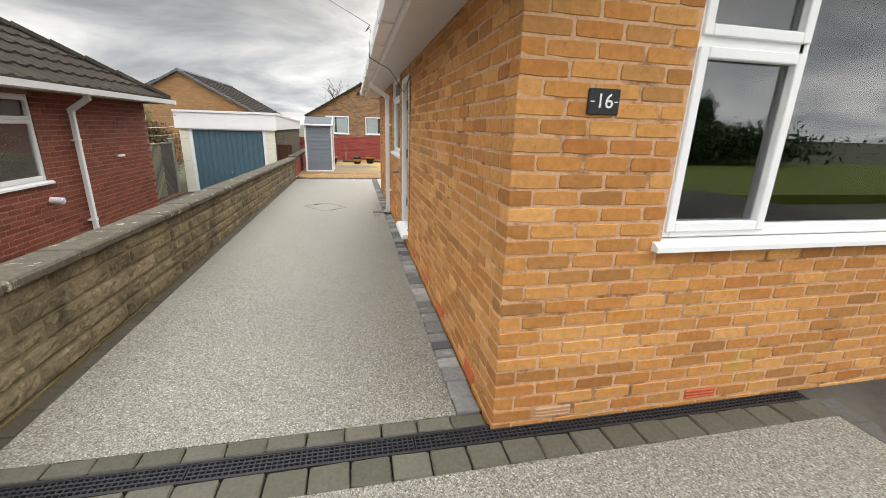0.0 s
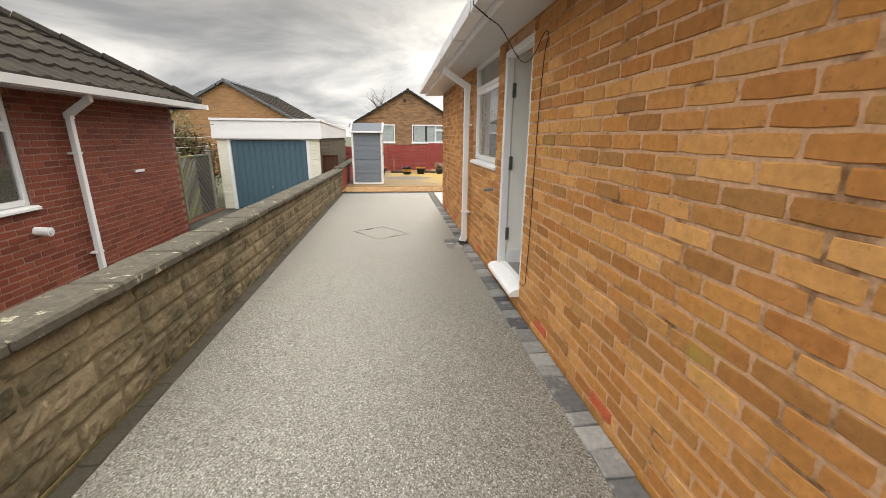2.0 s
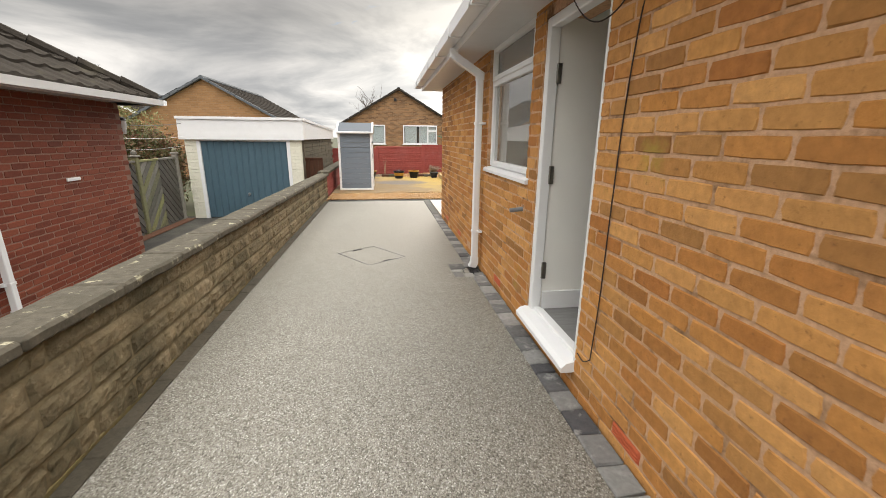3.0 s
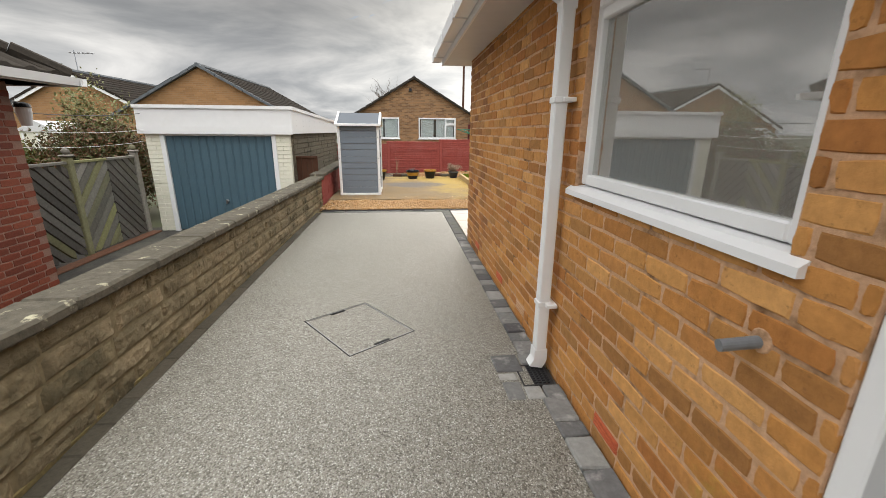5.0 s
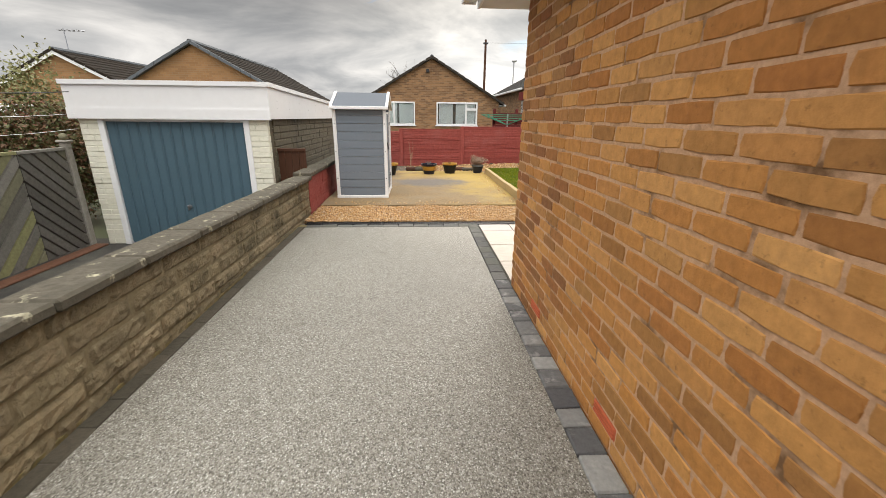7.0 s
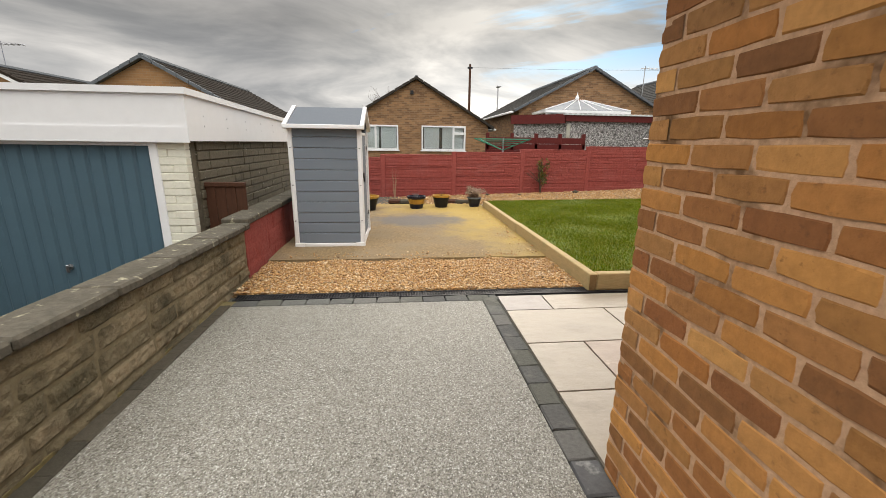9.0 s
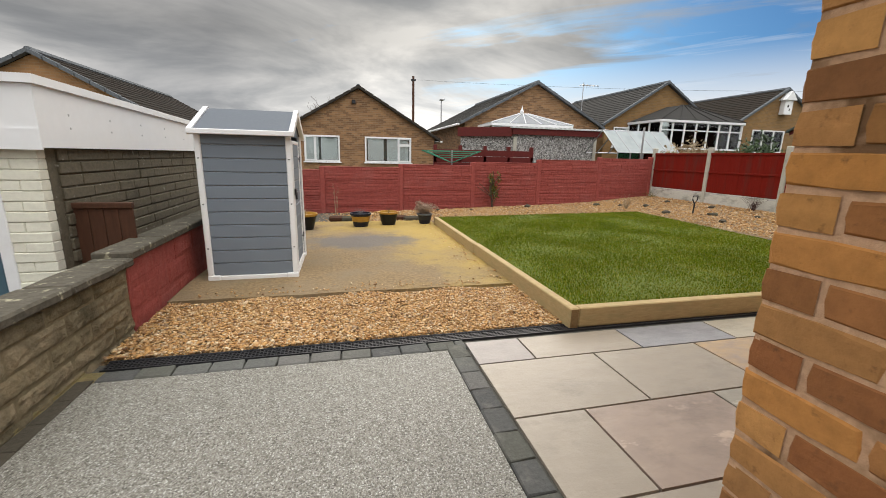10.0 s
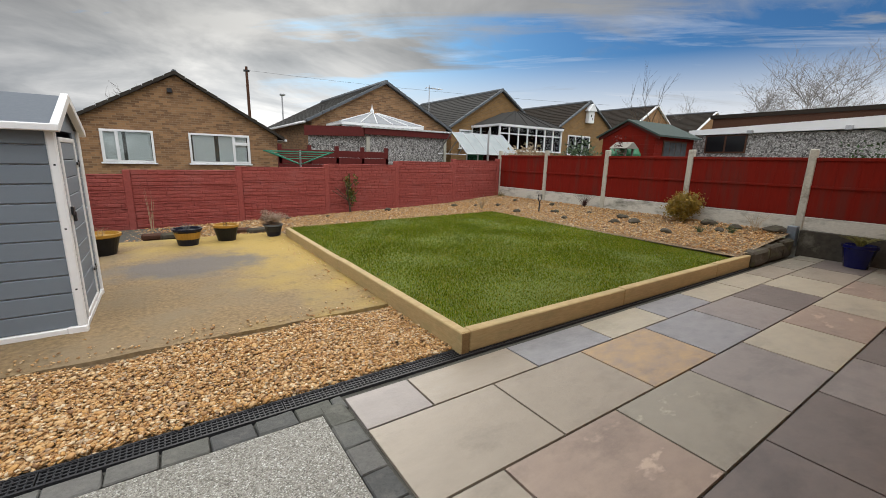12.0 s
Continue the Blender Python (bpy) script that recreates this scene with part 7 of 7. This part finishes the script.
def strays(rng, n):
    x = np.where(rng.random(n) < 0.5, 0.9 - np.abs(rng.normal(0, 0.18, n)), rng.uniform(-2.2, 0.9, n))
    y = np.where(x > 0.55, rng.uniform(12.05, 16.3, n), 12.06 + np.abs(rng.normal(0, 0.12, n)))
    return np.stack([x, y, np.full(n, -0.018)], 1)


stones("gravel_strays", 350, strays, 0.009, gravel_mat, "stray stones on the concrete pad", 9)


def blades(name, n, x0, x1, y0, y1, zf, h, material, label, seed):
    rng = np.random.default_rng(seed)
    x, y = rng.uniform(x0, x1, n), rng.uniform(y0, y1, n)
    z = zf(x, y)
    a, lean, hh, w = rng.uniform(0, 2 * np.pi, n), rng.uniform(0.1, 0.8, n), h * rng.uniform(0.5, 1.3, n), rng.uniform(0.0018, 0.0035, n)
    dx, dy = np.cos(a), np.sin(a)
    base = np.stack([x, y, z], 1)
    side = np.stack([-dy * w, dx * w, 0 * w], 1)
    mid = base + np.stack([dx * lean * hh * 0.25, dy * lean * hh * 0.25, hh * 0.6], 1)
    tip = base + np.stack([dx * lean * hh * 0.9, dy * lean * hh * 0.9, hh], 1)
    co = np.stack([base - side, base + side, mid + side * 0.8, mid - side * 0.8, tip], 1).reshape(-1, 3)
    k = np.arange(n)[:, None] * 5
    loops = np.concatenate([k + [[0, 1, 2, 3]], k + [[3, 2, 4]]], 1).ravel()
    me = bpy.data.meshes.new(name)
    me.vertices.add(len(co)); me.vertices.foreach_set("co", co.ravel())
    me.loops.add(len(loops)); me.loops.foreach_set("vertex_index", loops)
    tot = np.tile([4, 3], n)
    me.polygons.add(2 * n); me.polygons.foreach_set("loop_start", np.concatenate([[0], np.cumsum(tot)[:-1]])); me.polygons.foreach_set("loop_total", tot)
    me.update(calc_edges=True)
    me.materials.append(material)
    return tagged(new(name, me), label, "grass", kind="stuff")


lawn_z = lambda x, y: LZ + 0.06 * (x - LX0) / (LX1 - LX0) * (y - LY0) / (LY1 - LY0) - 0.003
blades("grass", 240000, LX0, LX1, LY0 + 0.005, LY1 + 0.03, lawn_z, 0.021, grass_mat, "short green grass of the lawn with paler patches", 6)


# ---- plants ----
def leaf_cloud(name, parent, centre, radii, n, size, material, seed, power=0.45, label=""):
    """A crown of small folded leaves in clumps, with an uneven outline."""
    rng = np.random.default_rng(seed)
    k = max(6, n // 60)
    d = rng.normal(size=(k, 3)); d /= np.linalg.norm(d, axis=1)[:, None]
    cl = d * (rng.random((k, 1)) ** power) * rng.uniform(0.75, 1.1, (k, 1))
    c = cl[rng.integers(0, k, n)] + rng.normal(0, 0.16, (n, 3))
    p = np.array(centre) + c * np.array(radii)
    a = rng.normal(size=(n, 3)); a /= np.linalg.norm(a, axis=1)[:, None]
    b = np.cross(a, rng.normal(size=(n, 3))); b /= np.linalg.norm(b, axis=1)[:, None]
    nn = np.cross(a, b)
    s = size * rng.uniform(0.6, 1.3, (n, 1))
    co = np.stack([p - a * s, p + b * s * 0.45 + nn * s * 0.15, p + a * s, p - b * s * 0.45 + nn * s * 0.15], 1).reshape(-1, 3)
    q = np.arange(n)[:, None] * 4
    loops = np.concatenate([q + [[0, 1, 2]], q + [[0, 2, 3]]], 1).ravel()
    me = bpy.data.meshes.new(name)
    me.vertices.add(len(co)); me.vertices.foreach_set("co", co.ravel())
    me.loops.add(len(loops)); me.loops.foreach_set("vertex_index", loops)
    me.polygons.add(2 * n); me.polygons.foreach_set("loop_start", np.arange(2 * n) * 3); me.polygons.foreach_set("loop_total", np.full(2 * n, 3))
    me.update(calc_edges=True)
    me.materials.append(material)
    ob = new(name, me)
    ob.parent = parent
    return ob


def limbs(name, parent, base, height, spread, n, r, material, seed, droop=0.0, levels=2):
    rr = random.Random(seed)
    bm = bmesh.new()
    def grow(p, d, l, r, lev):
        pts, q = [p], p
        for i in range(4):
            d = (d + Vector((rr.uniform(-.25, .25), rr.uniform(-.25, .25), rr.uniform(-.1, .15) - droop * (2 - lev) * 0.5))).normalized()
            q = q + d * l / 4
            pts.append(q)
        tube(bm, pts, r, 5, r * 0.45)
        if lev > 0:
            for i in range(n if lev == levels else max(3, n // 2)):
                s = pts[rr.randrange(1, 5)]
                nd = (d * 0.6 + Vector((rr.uniform(-1, 1) * spread, rr.uniform(-1, 1) * spread, rr.uniform(0.0, 0.7)))).normalized()
                grow(s, nd, l * rr.uniform(0.45, 0.75), r * 0.45, lev - 1)
    grow(Vector(base), Vector((0, 0, 1)), height, r, levels)
    return part(name, bm, material, parent)


bark = mat("bark", (0.1, 0.075, 0.055), (0.07, 0.05, 0.035), scale=30, bump=0.4, rough=0.9)
def leafy(name, tones, rough=0.5):
    return mat(name, tones[0], vary=tones, vary_by="island", scale=10, bump=0, rough=rough, spec=0.3)
olive = leafy("olive_leaf", [(0.2, 0.2, 0.08), (0.25, 0.24, 0.1), (0.15, 0.16, 0.06), (0.28, 0.25, 0.11)])
photinia = leafy("red_green_leaf", [(0.1, 0.1, 0.035), (0.17, 0.075, 0.045), (0.08, 0.1, 0.03), (0.2, 0.085, 0.05), (0.07, 0.09, 0.03), (0.12, 0.12, 0.045)])
gold_leaf = leafy("golden_leaf", [(0.24, 0.17, 0.02), (0.3, 0.19, 0.025), (0.17, 0.14, 0.025), (0.34, 0.18, 0.03)])
green_leaf = leafy("dark_green_leaf", [(0.03, 0.06, 0.02), (0.045, 0.085, 0.025), (0.06, 0.09, 0.04), (0.025, 0.05, 0.015)])
mixed_leaf = leafy("yellow_green_leaf", [(0.12, 0.14, 0.03), (0.08, 0.12, 0.03), (0.25, 0.13, 0.03), (0.06, 0.1, 0.03)])
straw = leafy("dry_stem", [(0.36, 0.27, 0.16), (0.3, 0.22, 0.13), (0.42, 0.34, 0.22)])
pink_dry = leafy("dry_heather", [(0.3, 0.2, 0.15), (0.36, 0.25, 0.18), (0.24, 0.18, 0.12)])


def bush(name, x, y, z, rx, ry, h, n, size, material, label, seed, category="shrub"):
    e = empty(name, None, label, category)
    limbs("stem_cluster", e, (x, y, z - 0.03), h * 0.55, 0.9, 7, max(0.008, h * 0.022), bark, seed, levels=1)
    leaf_cloud("foliage", e, (x, y, z + h * 0.56), (rx, ry, h * 0.45), n, size, material, seed)
    return e


bush("tall_shrub", -8.15, 14.6, -0.6, 0.85, 0.7, 3.05, 5200, 0.042, olive, "sparse olive-green shrub behind the chevron fence", 41)
bush("photinia_hedge", -7.25, 13.2, -0.6, 1.15, 0.7, 2.1, 26000, 0.04, photinia, "dense red and green leaved hedge behind the chevron fence", 42, "hedge")
bush("low_bush", -8.5, 12.9, -0.6, 0.5, 0.6, 1.6, 5200, 0.05, mixed_leaf, "yellow-green bush behind the chevron fence", 43)
bush("golden_shrub", 7.3, 12.55, 0.27, 0.30, 0.28, 0.56, 7000, 0.02, gold_leaf, "rounded golden-leaved shrub in the gravel border", 44)
bush("climbing_plant", 2.86, 17.93, 0.03, 0.2, 0.1, 1.15, 420, 0.035, mixed_leaf, "slender leafy plant against the red fence", 45)
bush("laurel_bush", 9.9, 17.0, 0.0, 0.75, 0.7, 2.05, 2600, 0.06, green_leaf, "dark green leafy bush beyond the fence", 46)
bush("dry_shrub", 9.4, 18.6, 0.0, 0.9, 0.5, 1.9, 1500, 0.06, straw, "dry straw-coloured shrub beyond the fence", 47)
bush("red_twig_shrub", 9.6, 15.5, 0.0, 0.5, 0.4, 1.8, 900, 0.04, leafy("dark_red_twig", [(0.09, 0.03, 0.03), (0.12, 0.05, 0.04)]), "dark red twiggy shrub beyond the fence", 48)
bush("conifer_hedge", 9.6, 10.2, 0.0, 0.5, 1.0, 1.85, 4000, 0.035, green_leaf, "low green conifer beyond the fence", 49)


def tuft(name, x, y, z, h, n, material, label, seed, spread=0.5, r=0.0025):
    rr = random.Random(seed)
    bm = bmesh.new()
    for i in range(n):
        a, s = rr.uniform(0, 6.283), rr.uniform(0.1, spread)
        b = Vector((x + rr.uniform(-.03, .03), y + rr.uniform(-.03, .03), z - 0.01))
        hh = h * rr.uniform(0.6, 1.1)
        tube(bm, [b, b + Vector((math.cos(a) * s * hh * .4, math.sin(a) * s * hh * .4, hh * .6)), b + Vector((math.cos(a) * s * hh, math.sin(a) * s * hh, hh))], r, 3, 0.0008)
    return tagged(part(name, bm, material), label, "plant")


tuft("dry_grass_tuft", 5.75, 16.6, 0.15, 0.32, 60, straw, "dry pale grass tuft in the gravel border", 1, 1.2)
tuft("dry_grass_tuft", 7.25, 11.35, 0.3, 0.3, 30, straw, "dry lavender stems in the gravel border", 2, 1.0)
tuft("green_tuft", 6.9, 11.55, 0.26, 0.1, 70, green_leaf, "small green rockery plant in the gravel", 3, 1.6)
tuft("green_tuft", 6.6, 11.9, 0.25, 0.1, 70, green_leaf, "small green rockery plant in the gravel", 4, 1.6)
tuft("heather_tuft", 7.5, 14.9, 0.3, 0.28, 90, leafy("dark_heather", [(0.08, 0.03, 0.03), (0.06, 0.03, 0.025)]), "dark red heather by the gravel board", 5, 1.0)
tuft("green_tuft", 7.45, 17.8, 0.2, 0.25, 90, mixed_leaf, "small mixed plant in the fence corner", 6, 1.0)
st = tuft("bare_sapling", -1.0, 17.6, -0.1, 0.95, 5, straw, "thin bare sapling with a pink label", 7, 0.25, 0.006)

# bare trees in the distance
twig_pale = mat("pale_twig", (0.3, 0.28, 0.26), (0.22, 0.2, 0.185), scale=20, bump=0.2, rough=0.9)
def bare_tree(x, y, z, h, spread, n, seed, label, droop=0.0, r=None, twig=None):
    e = empty("bare_tree", None, label, "tree")
    bm = bmesh.new(); tube(bm, [(x, y, -0.65), (x, y, z + 0.05)], (r or h * 0.035) * 1.2, 8, r or h * 0.035); part("trunk", bm, bark, e)
    limbs("branchwork", e, (x, y, z), h, spread, n, r or h * 0.035, twig or bark, seed, droop, 3)
    return e


bare_tree(25.5, 24.0, 1.0, 2.9, 0.55, 11, 61, "leafless tree with upright twigs beyond the sheds", r=0.05)
bare_tree(52, 24, 1.5, 6.0, 0.9, 17, 62, "pale leafless birch on the skyline", 0.12, 0.08, twig_pale)
bare_tree(55, 22, 1.5, 6.3, 0.9, 17, 66, "pale leafless birch on the skyline", 0.12, 0.08, twig_pale)
bare_tree(49, 27, 1.5, 4.8, 0.9, 17, 63, "pale leafless tree on the skyline", 0.1, 0.07, twig_pale)
bare_tree(47, 31, 1.5, 3.6, 0.8, 15, 64, "pale leafless tree on the skyline", 0.1, 0.06, twig_pale)
bare_tree(-2.0, 60, -0.6, 4.4, 1.0, 9, 65, "leafless tree seen between the roofs", 0.0, 0.12)


# ---- pots ----
def pot(x, y, z, r, h, label, body, band=None, rim=None, plant=None):
    e = empty("plant_pot", Matrix.Translation((x, y, z)), label, "plant pot")
    bm = bmesh.new()
    lathe(bm, [(r * 0.68, 0), (r * 0.95, h * 0.86), (r * 0.86, h * 0.86), (r * 0.62, 0.03)], 28)
    part("bowl", bm, body, e, smooth=False)
    if band:
        bm = bmesh.new(); lathe(bm, [(r * 0.80, h * 0.38), (r * 0.935, h * 0.78), (r * 0.9, h * 0.78), (r * 0.76, h * 0.38)], 28); part("band", bm, band, e)
    bm = bmesh.new(); lathe(bm, [(r * 0.95, h * 0.84), (r * 1.03, h * 0.88), (r * 1.04, h), (r * 0.93, h), (r * 0.88, h * 0.86)], 28); part("rim", bm, rim or body, e)
    bm = bmesh.new(); lathe(bm, [(r * 0.86, h * 0.8), (r * 0.85, h * 0.85)], 20); part("soil", bm, soil_dark, e)
    return e


soil_dark = mat("potting_soil", (0.04, 0.03, 0.02), (0.07, 0.055, 0.04), scale=40, bump=0.8)
blackp = mat("black_glaze", (0.008, 0.008, 0.009), (0.012, 0.012, 0.013), spec=0.25, rough=0.45, scale=20, bump=0.05)
mustard = mat("mustard_glaze", (0.42, 0.23, 0.04), (0.34, 0.18, 0.03), rough=0.4, scale=20, bump=0.1)
navy = mat("navy_glaze", (0.008, 0.01, 0.022), (0.008, 0.009, 0.018), spec=0.3, rough=0.4, scale=20, bump=0.05)
cobalt = mat("cobalt_glaze", (0.004, 0.005, 0.07), (0.004, 0.006, 0.05), rough=0.2, scale=10, bump=0.05)
pot(-1.5, 15.62, -0.03, 0.22, 0.28, "black pot with a mustard rim on the concrete pad", blackp, rim=mustard)
pot(-0.52, 15.83, -0.03, 0.19, 0.25, "navy pot with a mustard band on the concrete pad", navy, band=mustard)
pot(0.01, 15.98, -0.03, 0.185, 0.25, "black pot with a mustard rim on the concrete pad", blackp, rim=mustard)
pot(0.73, 16.03, -0.03, 0.15, 0.2, "dark striped pot holding a dry heather ball", navy, band=slate_mat, rim=ridge_mat)
hb = empty("dry_heather", None, "dry brown heather ball in the striped pot", "plant")
leaf_cloud("foliage", hb, (0.73, 16.03, 0.27), (0.19, 0.19, 0.13), 2200, 0.016, pink_dry, 71)
tuft("twig_tuft", -1.5, 15.62, 0.2, 0.16, 14, straw, "dry stems in the black pot", 72, 0.9)
tuft("twig_tuft", -0.52, 15.83, 0.17, 0.14, 40, leafy("grey_sprig", [(0.2, 0.2, 0.2), (0.12, 0.12, 0.12)]), "small grey plant in the navy pot", 73, 1.2)
tuft("twig_tuft", 0.01, 15.98, 0.17, 0.14, 16, bark, "bare twigs in the black pot", 74, 0.5)
pot(7.32, 10.1, -0.045, 0.19, 0.33, "glossy cobalt blue pot on the patio", cobalt)
tuft("pot_grass", 7.3, 10.1, 0.28, 0.14, 120, leafy("ochre_leaf", [(0.2, 0.17, 0.04), (0.14, 0.14, 0.03)]), "low trailing plant in the blue pot", 75, 2.0, 0.004)


# ---- rocks ----
rock_mat = mat("field_stone", (0.085, 0.072, 0.052), (0.055, 0.048, 0.037), scale=14, bump=0.6, rough=0.9, c3=(0.1, 0.11, 0.05), scale3=5, lo3=0.55, hi3=0.7)
def rock(x, y, z, sx, sy, sz, seed, label="dark garden stone lying on the gravel"):
    bm = bmesh.new()
    bmesh.ops.create_icosphere(bm, subdivisions=2, radius=1.0)
    for v in bm.verts:
        v.co *= 1 + 0.35 * noise.noise(v.co * 1.3 + Vector((seed * 3.1, 0, 0)))
        v.co = Vector((v.co.x * sx, v.co.y * sy, v.co.z * sz))
    bmesh.ops.transform(bm, matrix=pose(x, y, z, 0, 0, seed * 47), verts=bm.verts[:])
    return tagged(part("garden_stone", bm, rock_mat), label, "stone", "stones in the gravel border")


for i, (px, py, s) in enumerate([(3.75, 17.75, .16), (2.2, 17.6, .08), (5.5, 17.4, .14), (5.9, 17.0, .1), (6.3, 16.6, .13), (6.0, 15.6, .14), (6.5, 14.9, .15), (6.1, 14.3, .12), (6.9, 14.3, .1),
                                (6.9, 13.5, .17), (6.4, 13.35, .16), (6.65, 13.1, .2), (6.3, 12.3, .15), (7.35, 12.1, .2), (7.3, 11.65, .17), (6.95, 11.75, .14), (7.45, 11.15, .24), (1.4, 17.8, .1), (7.2, 15.6, .12), (7.1, 16.8, .12)]):
    z = bed_z(px, py)
    rock(px, py, z + s * 0.1, s * 0.68, s * 0.52, s * 0.3, i + 1)
for i, (px, py) in enumerate([(-0.65, 16.55), (0.25, 16.6), (0.6, 16.5), (-0.9, 16.6)]):
    tagged(bpart("log_edging", brown_wood if i % 2 else rock_mat, None, (px - 0.22, py - 0.05, -0.06, px + 0.22, py + 0.05, 0.05), bevel=0.03), "short rough log at the pad's back edge", "log")
# rough stone edging at the end of the raised border
for i, (a, b, c, d, e) in enumerate([(5.91, 10.86, 6.5, 11.03, 0.17), (6.52, 10.87, 7.06, 11.05, 0.19), (7.08, 10.88, 7.5, 11.06, 0.22)]):
    bm = bmesh.new()
    box(bm, a, b, -0.06, c, d, e, bevel=0.03)
    bmesh.ops.subdivide_edges(bm, edges=bm.edges[:], cuts=2, use_grid_fill=True)
    for v in bm.verts:
        v.co += 0.02 * noise.noise_vector(v.co * 9)
    tagged(part("edging_stone", bm, rock_mat), "rough dark edging stone holding the raised border", "edging stone", "stones holding the border")
tagged(bpart("stone_trim", soil_dark, None, (5.62, 11.0, -0.06, 5.66, 16.0, 0.085), bevel=0.005), "dark edge between lawn and gravel", "trim", kind="structure")

# ---- spade, bracket ----
sp = empty("garden_spade", None, "black spade standing upright in the gravel", "spade")
bm = bmesh.new(); tube(bm, [(6.35, 15.25, 0.1), (6.36, 15.25, 0.42)], 0.016, 8); part("shaft", bm, black_plastic, sp)
bm = bmesh.new(); tube(bm, [(6.36, 15.25, 0.42), (6.30, 15.25, 0.5), (6.30, 15.25, 0.58), (6.42, 15.25, 0.58), (6.42, 15.25, 0.5), (6.36, 15.25, 0.42)], 0.014, 6); part("handle", bm, black_plastic, sp)
tagged(bpart("metal_box", mat("galvanised", (0.2, 0.24, 0.28), (0.15, 0.18, 0.22), rough=0.4, metal=0.6, bump=0.1), None, (7.48, 10.87, 0.1, 7.6, 11.0, 0.42), bevel=0.01), "small grey metal post holder at the fence", "bracket")
bb = empty("bird_box", None, "white house-shaped bird box on the gable", "bird box")
bpart("box", white_paint, bb, (24.3, 27.7, 4.1, 24.9, 27.98, 4.9), bevel=0.01)
bm = bmesh.new(); prism(bm, [(24.15, 4.9), (25.05, 4.9), (24.6, 5.4)], "y", 27.6, 27.98); part("roof", bm, white_paint, bb)
# dark plates on the face, the openings' shade put into their colour
bpart("hole", dark_rubber, bb, (24.5, 27.69, 4.5, 24.6, 27.7, 4.65), (24.65, 27.69, 4.3, 24.7, 27.7, 4.45))
al = empty("security_light", None, "small security light high on the gable", "lamp")
bpart("housing", black_plastic, al, (-0.35, 26.48, 3.35, -0.2, 26.6, 3.5), bevel=0.01)

# ---- the far side of the street, seen in the front window ----
hedge = tagged(leaf_cloud("street_hedge", None, (14.0, -22.0, 1.0), (18.0, 1.6, 1.5), 26000, 0.2, green_leaf, 81), "dark hedge along the far side of the street", "hedge", kind="stuff")
for i, (tx, th) in enumerate([(-2, 6.0), (5.5, 5.0), (9.5, 6.8), (14, 5.2), (21, 6.0), (27, 5.0)]):
    e = empty("street_tree", None, "dark evergreen tree across the street", "tree")
    limbs("trunk", e, (tx, -28, -0.6), th * 0.5, 0.8, 6, 0.16, bark, 90 + i, levels=1)
    leaf_cloud("crown", e, (tx, -28, th * 0.55), (th * 0.26, th * 0.26, th * 0.4), 4500, 0.13, green_leaf, 95 + i)
tagged(bpart("verge_lawn", soil, None, (-30, -24, -0.62, 40, -9.0, -0.3)), "mown green verge across the street", "lawn", kind="structure")


# ---- brickwork, piece by piece ----
for y, mt in VENTS:
    # air bricks fill the course where they sit
    vent(side_m @ Matrix.Translation((BACK - y - 0.1075, -0.002, Z0 + 3 * 0.075)), mt)
vent(Matrix.Translation((1.14, -0.002, Z0 + 3 * 0.075)), terracotta)
vent(Matrix.Translation((0.225, -0.002, Z0 + 3 * 0.075)), pale_vent)
vent_side = [(BACK - y - 0.11, BACK - y + 0.11, Z0 + 3 * 0.075 - 0.005, Z0 + 4 * 0.075 - 0.005) for y, _ in VENTS]
vent_front = [(1.135, 1.36, Z0 + 3 * 0.075 - 0.005, Z0 + 4 * 0.075 - 0.005), (0.22, 0.445, Z0 + 3 * 0.075 - 0.005, Z0 + 4 * 0.075 - 0.005)]
NC = 32
brickwork(wall_side, side_m, BACK, Z0, NC, side_open + vent_side, brick_obj, brick_isl, (BACK - 3.35, BACK, 0.1, 1.75), ends=(1, 0), shaded_mix=(0.0, 1.1, 0.6, shaded_isl))
brickwork(wall_front, front_m, 9.0, Z0, NC, front_open + vent_front, brick_obj, brick_isl, (0, 2.4, -0.1, 2.2), ends=(1, 0))
brickwork(wall_back, back_m, 9.0, Z0, NC, [], brick_obj, brick_isl, None, ends=(1, 0), shaded_mix=(7.0, 9.0, 0.7, shaded_isl))
BRICK_MESH.clear()
brickwork(nb_wall, nb_m, NB_L, -0.6, 33, nb_open, red_obj, red_isl, (10.9, 14.0, 0.2, 1.3), ends=(0, 0), name="red_brick")
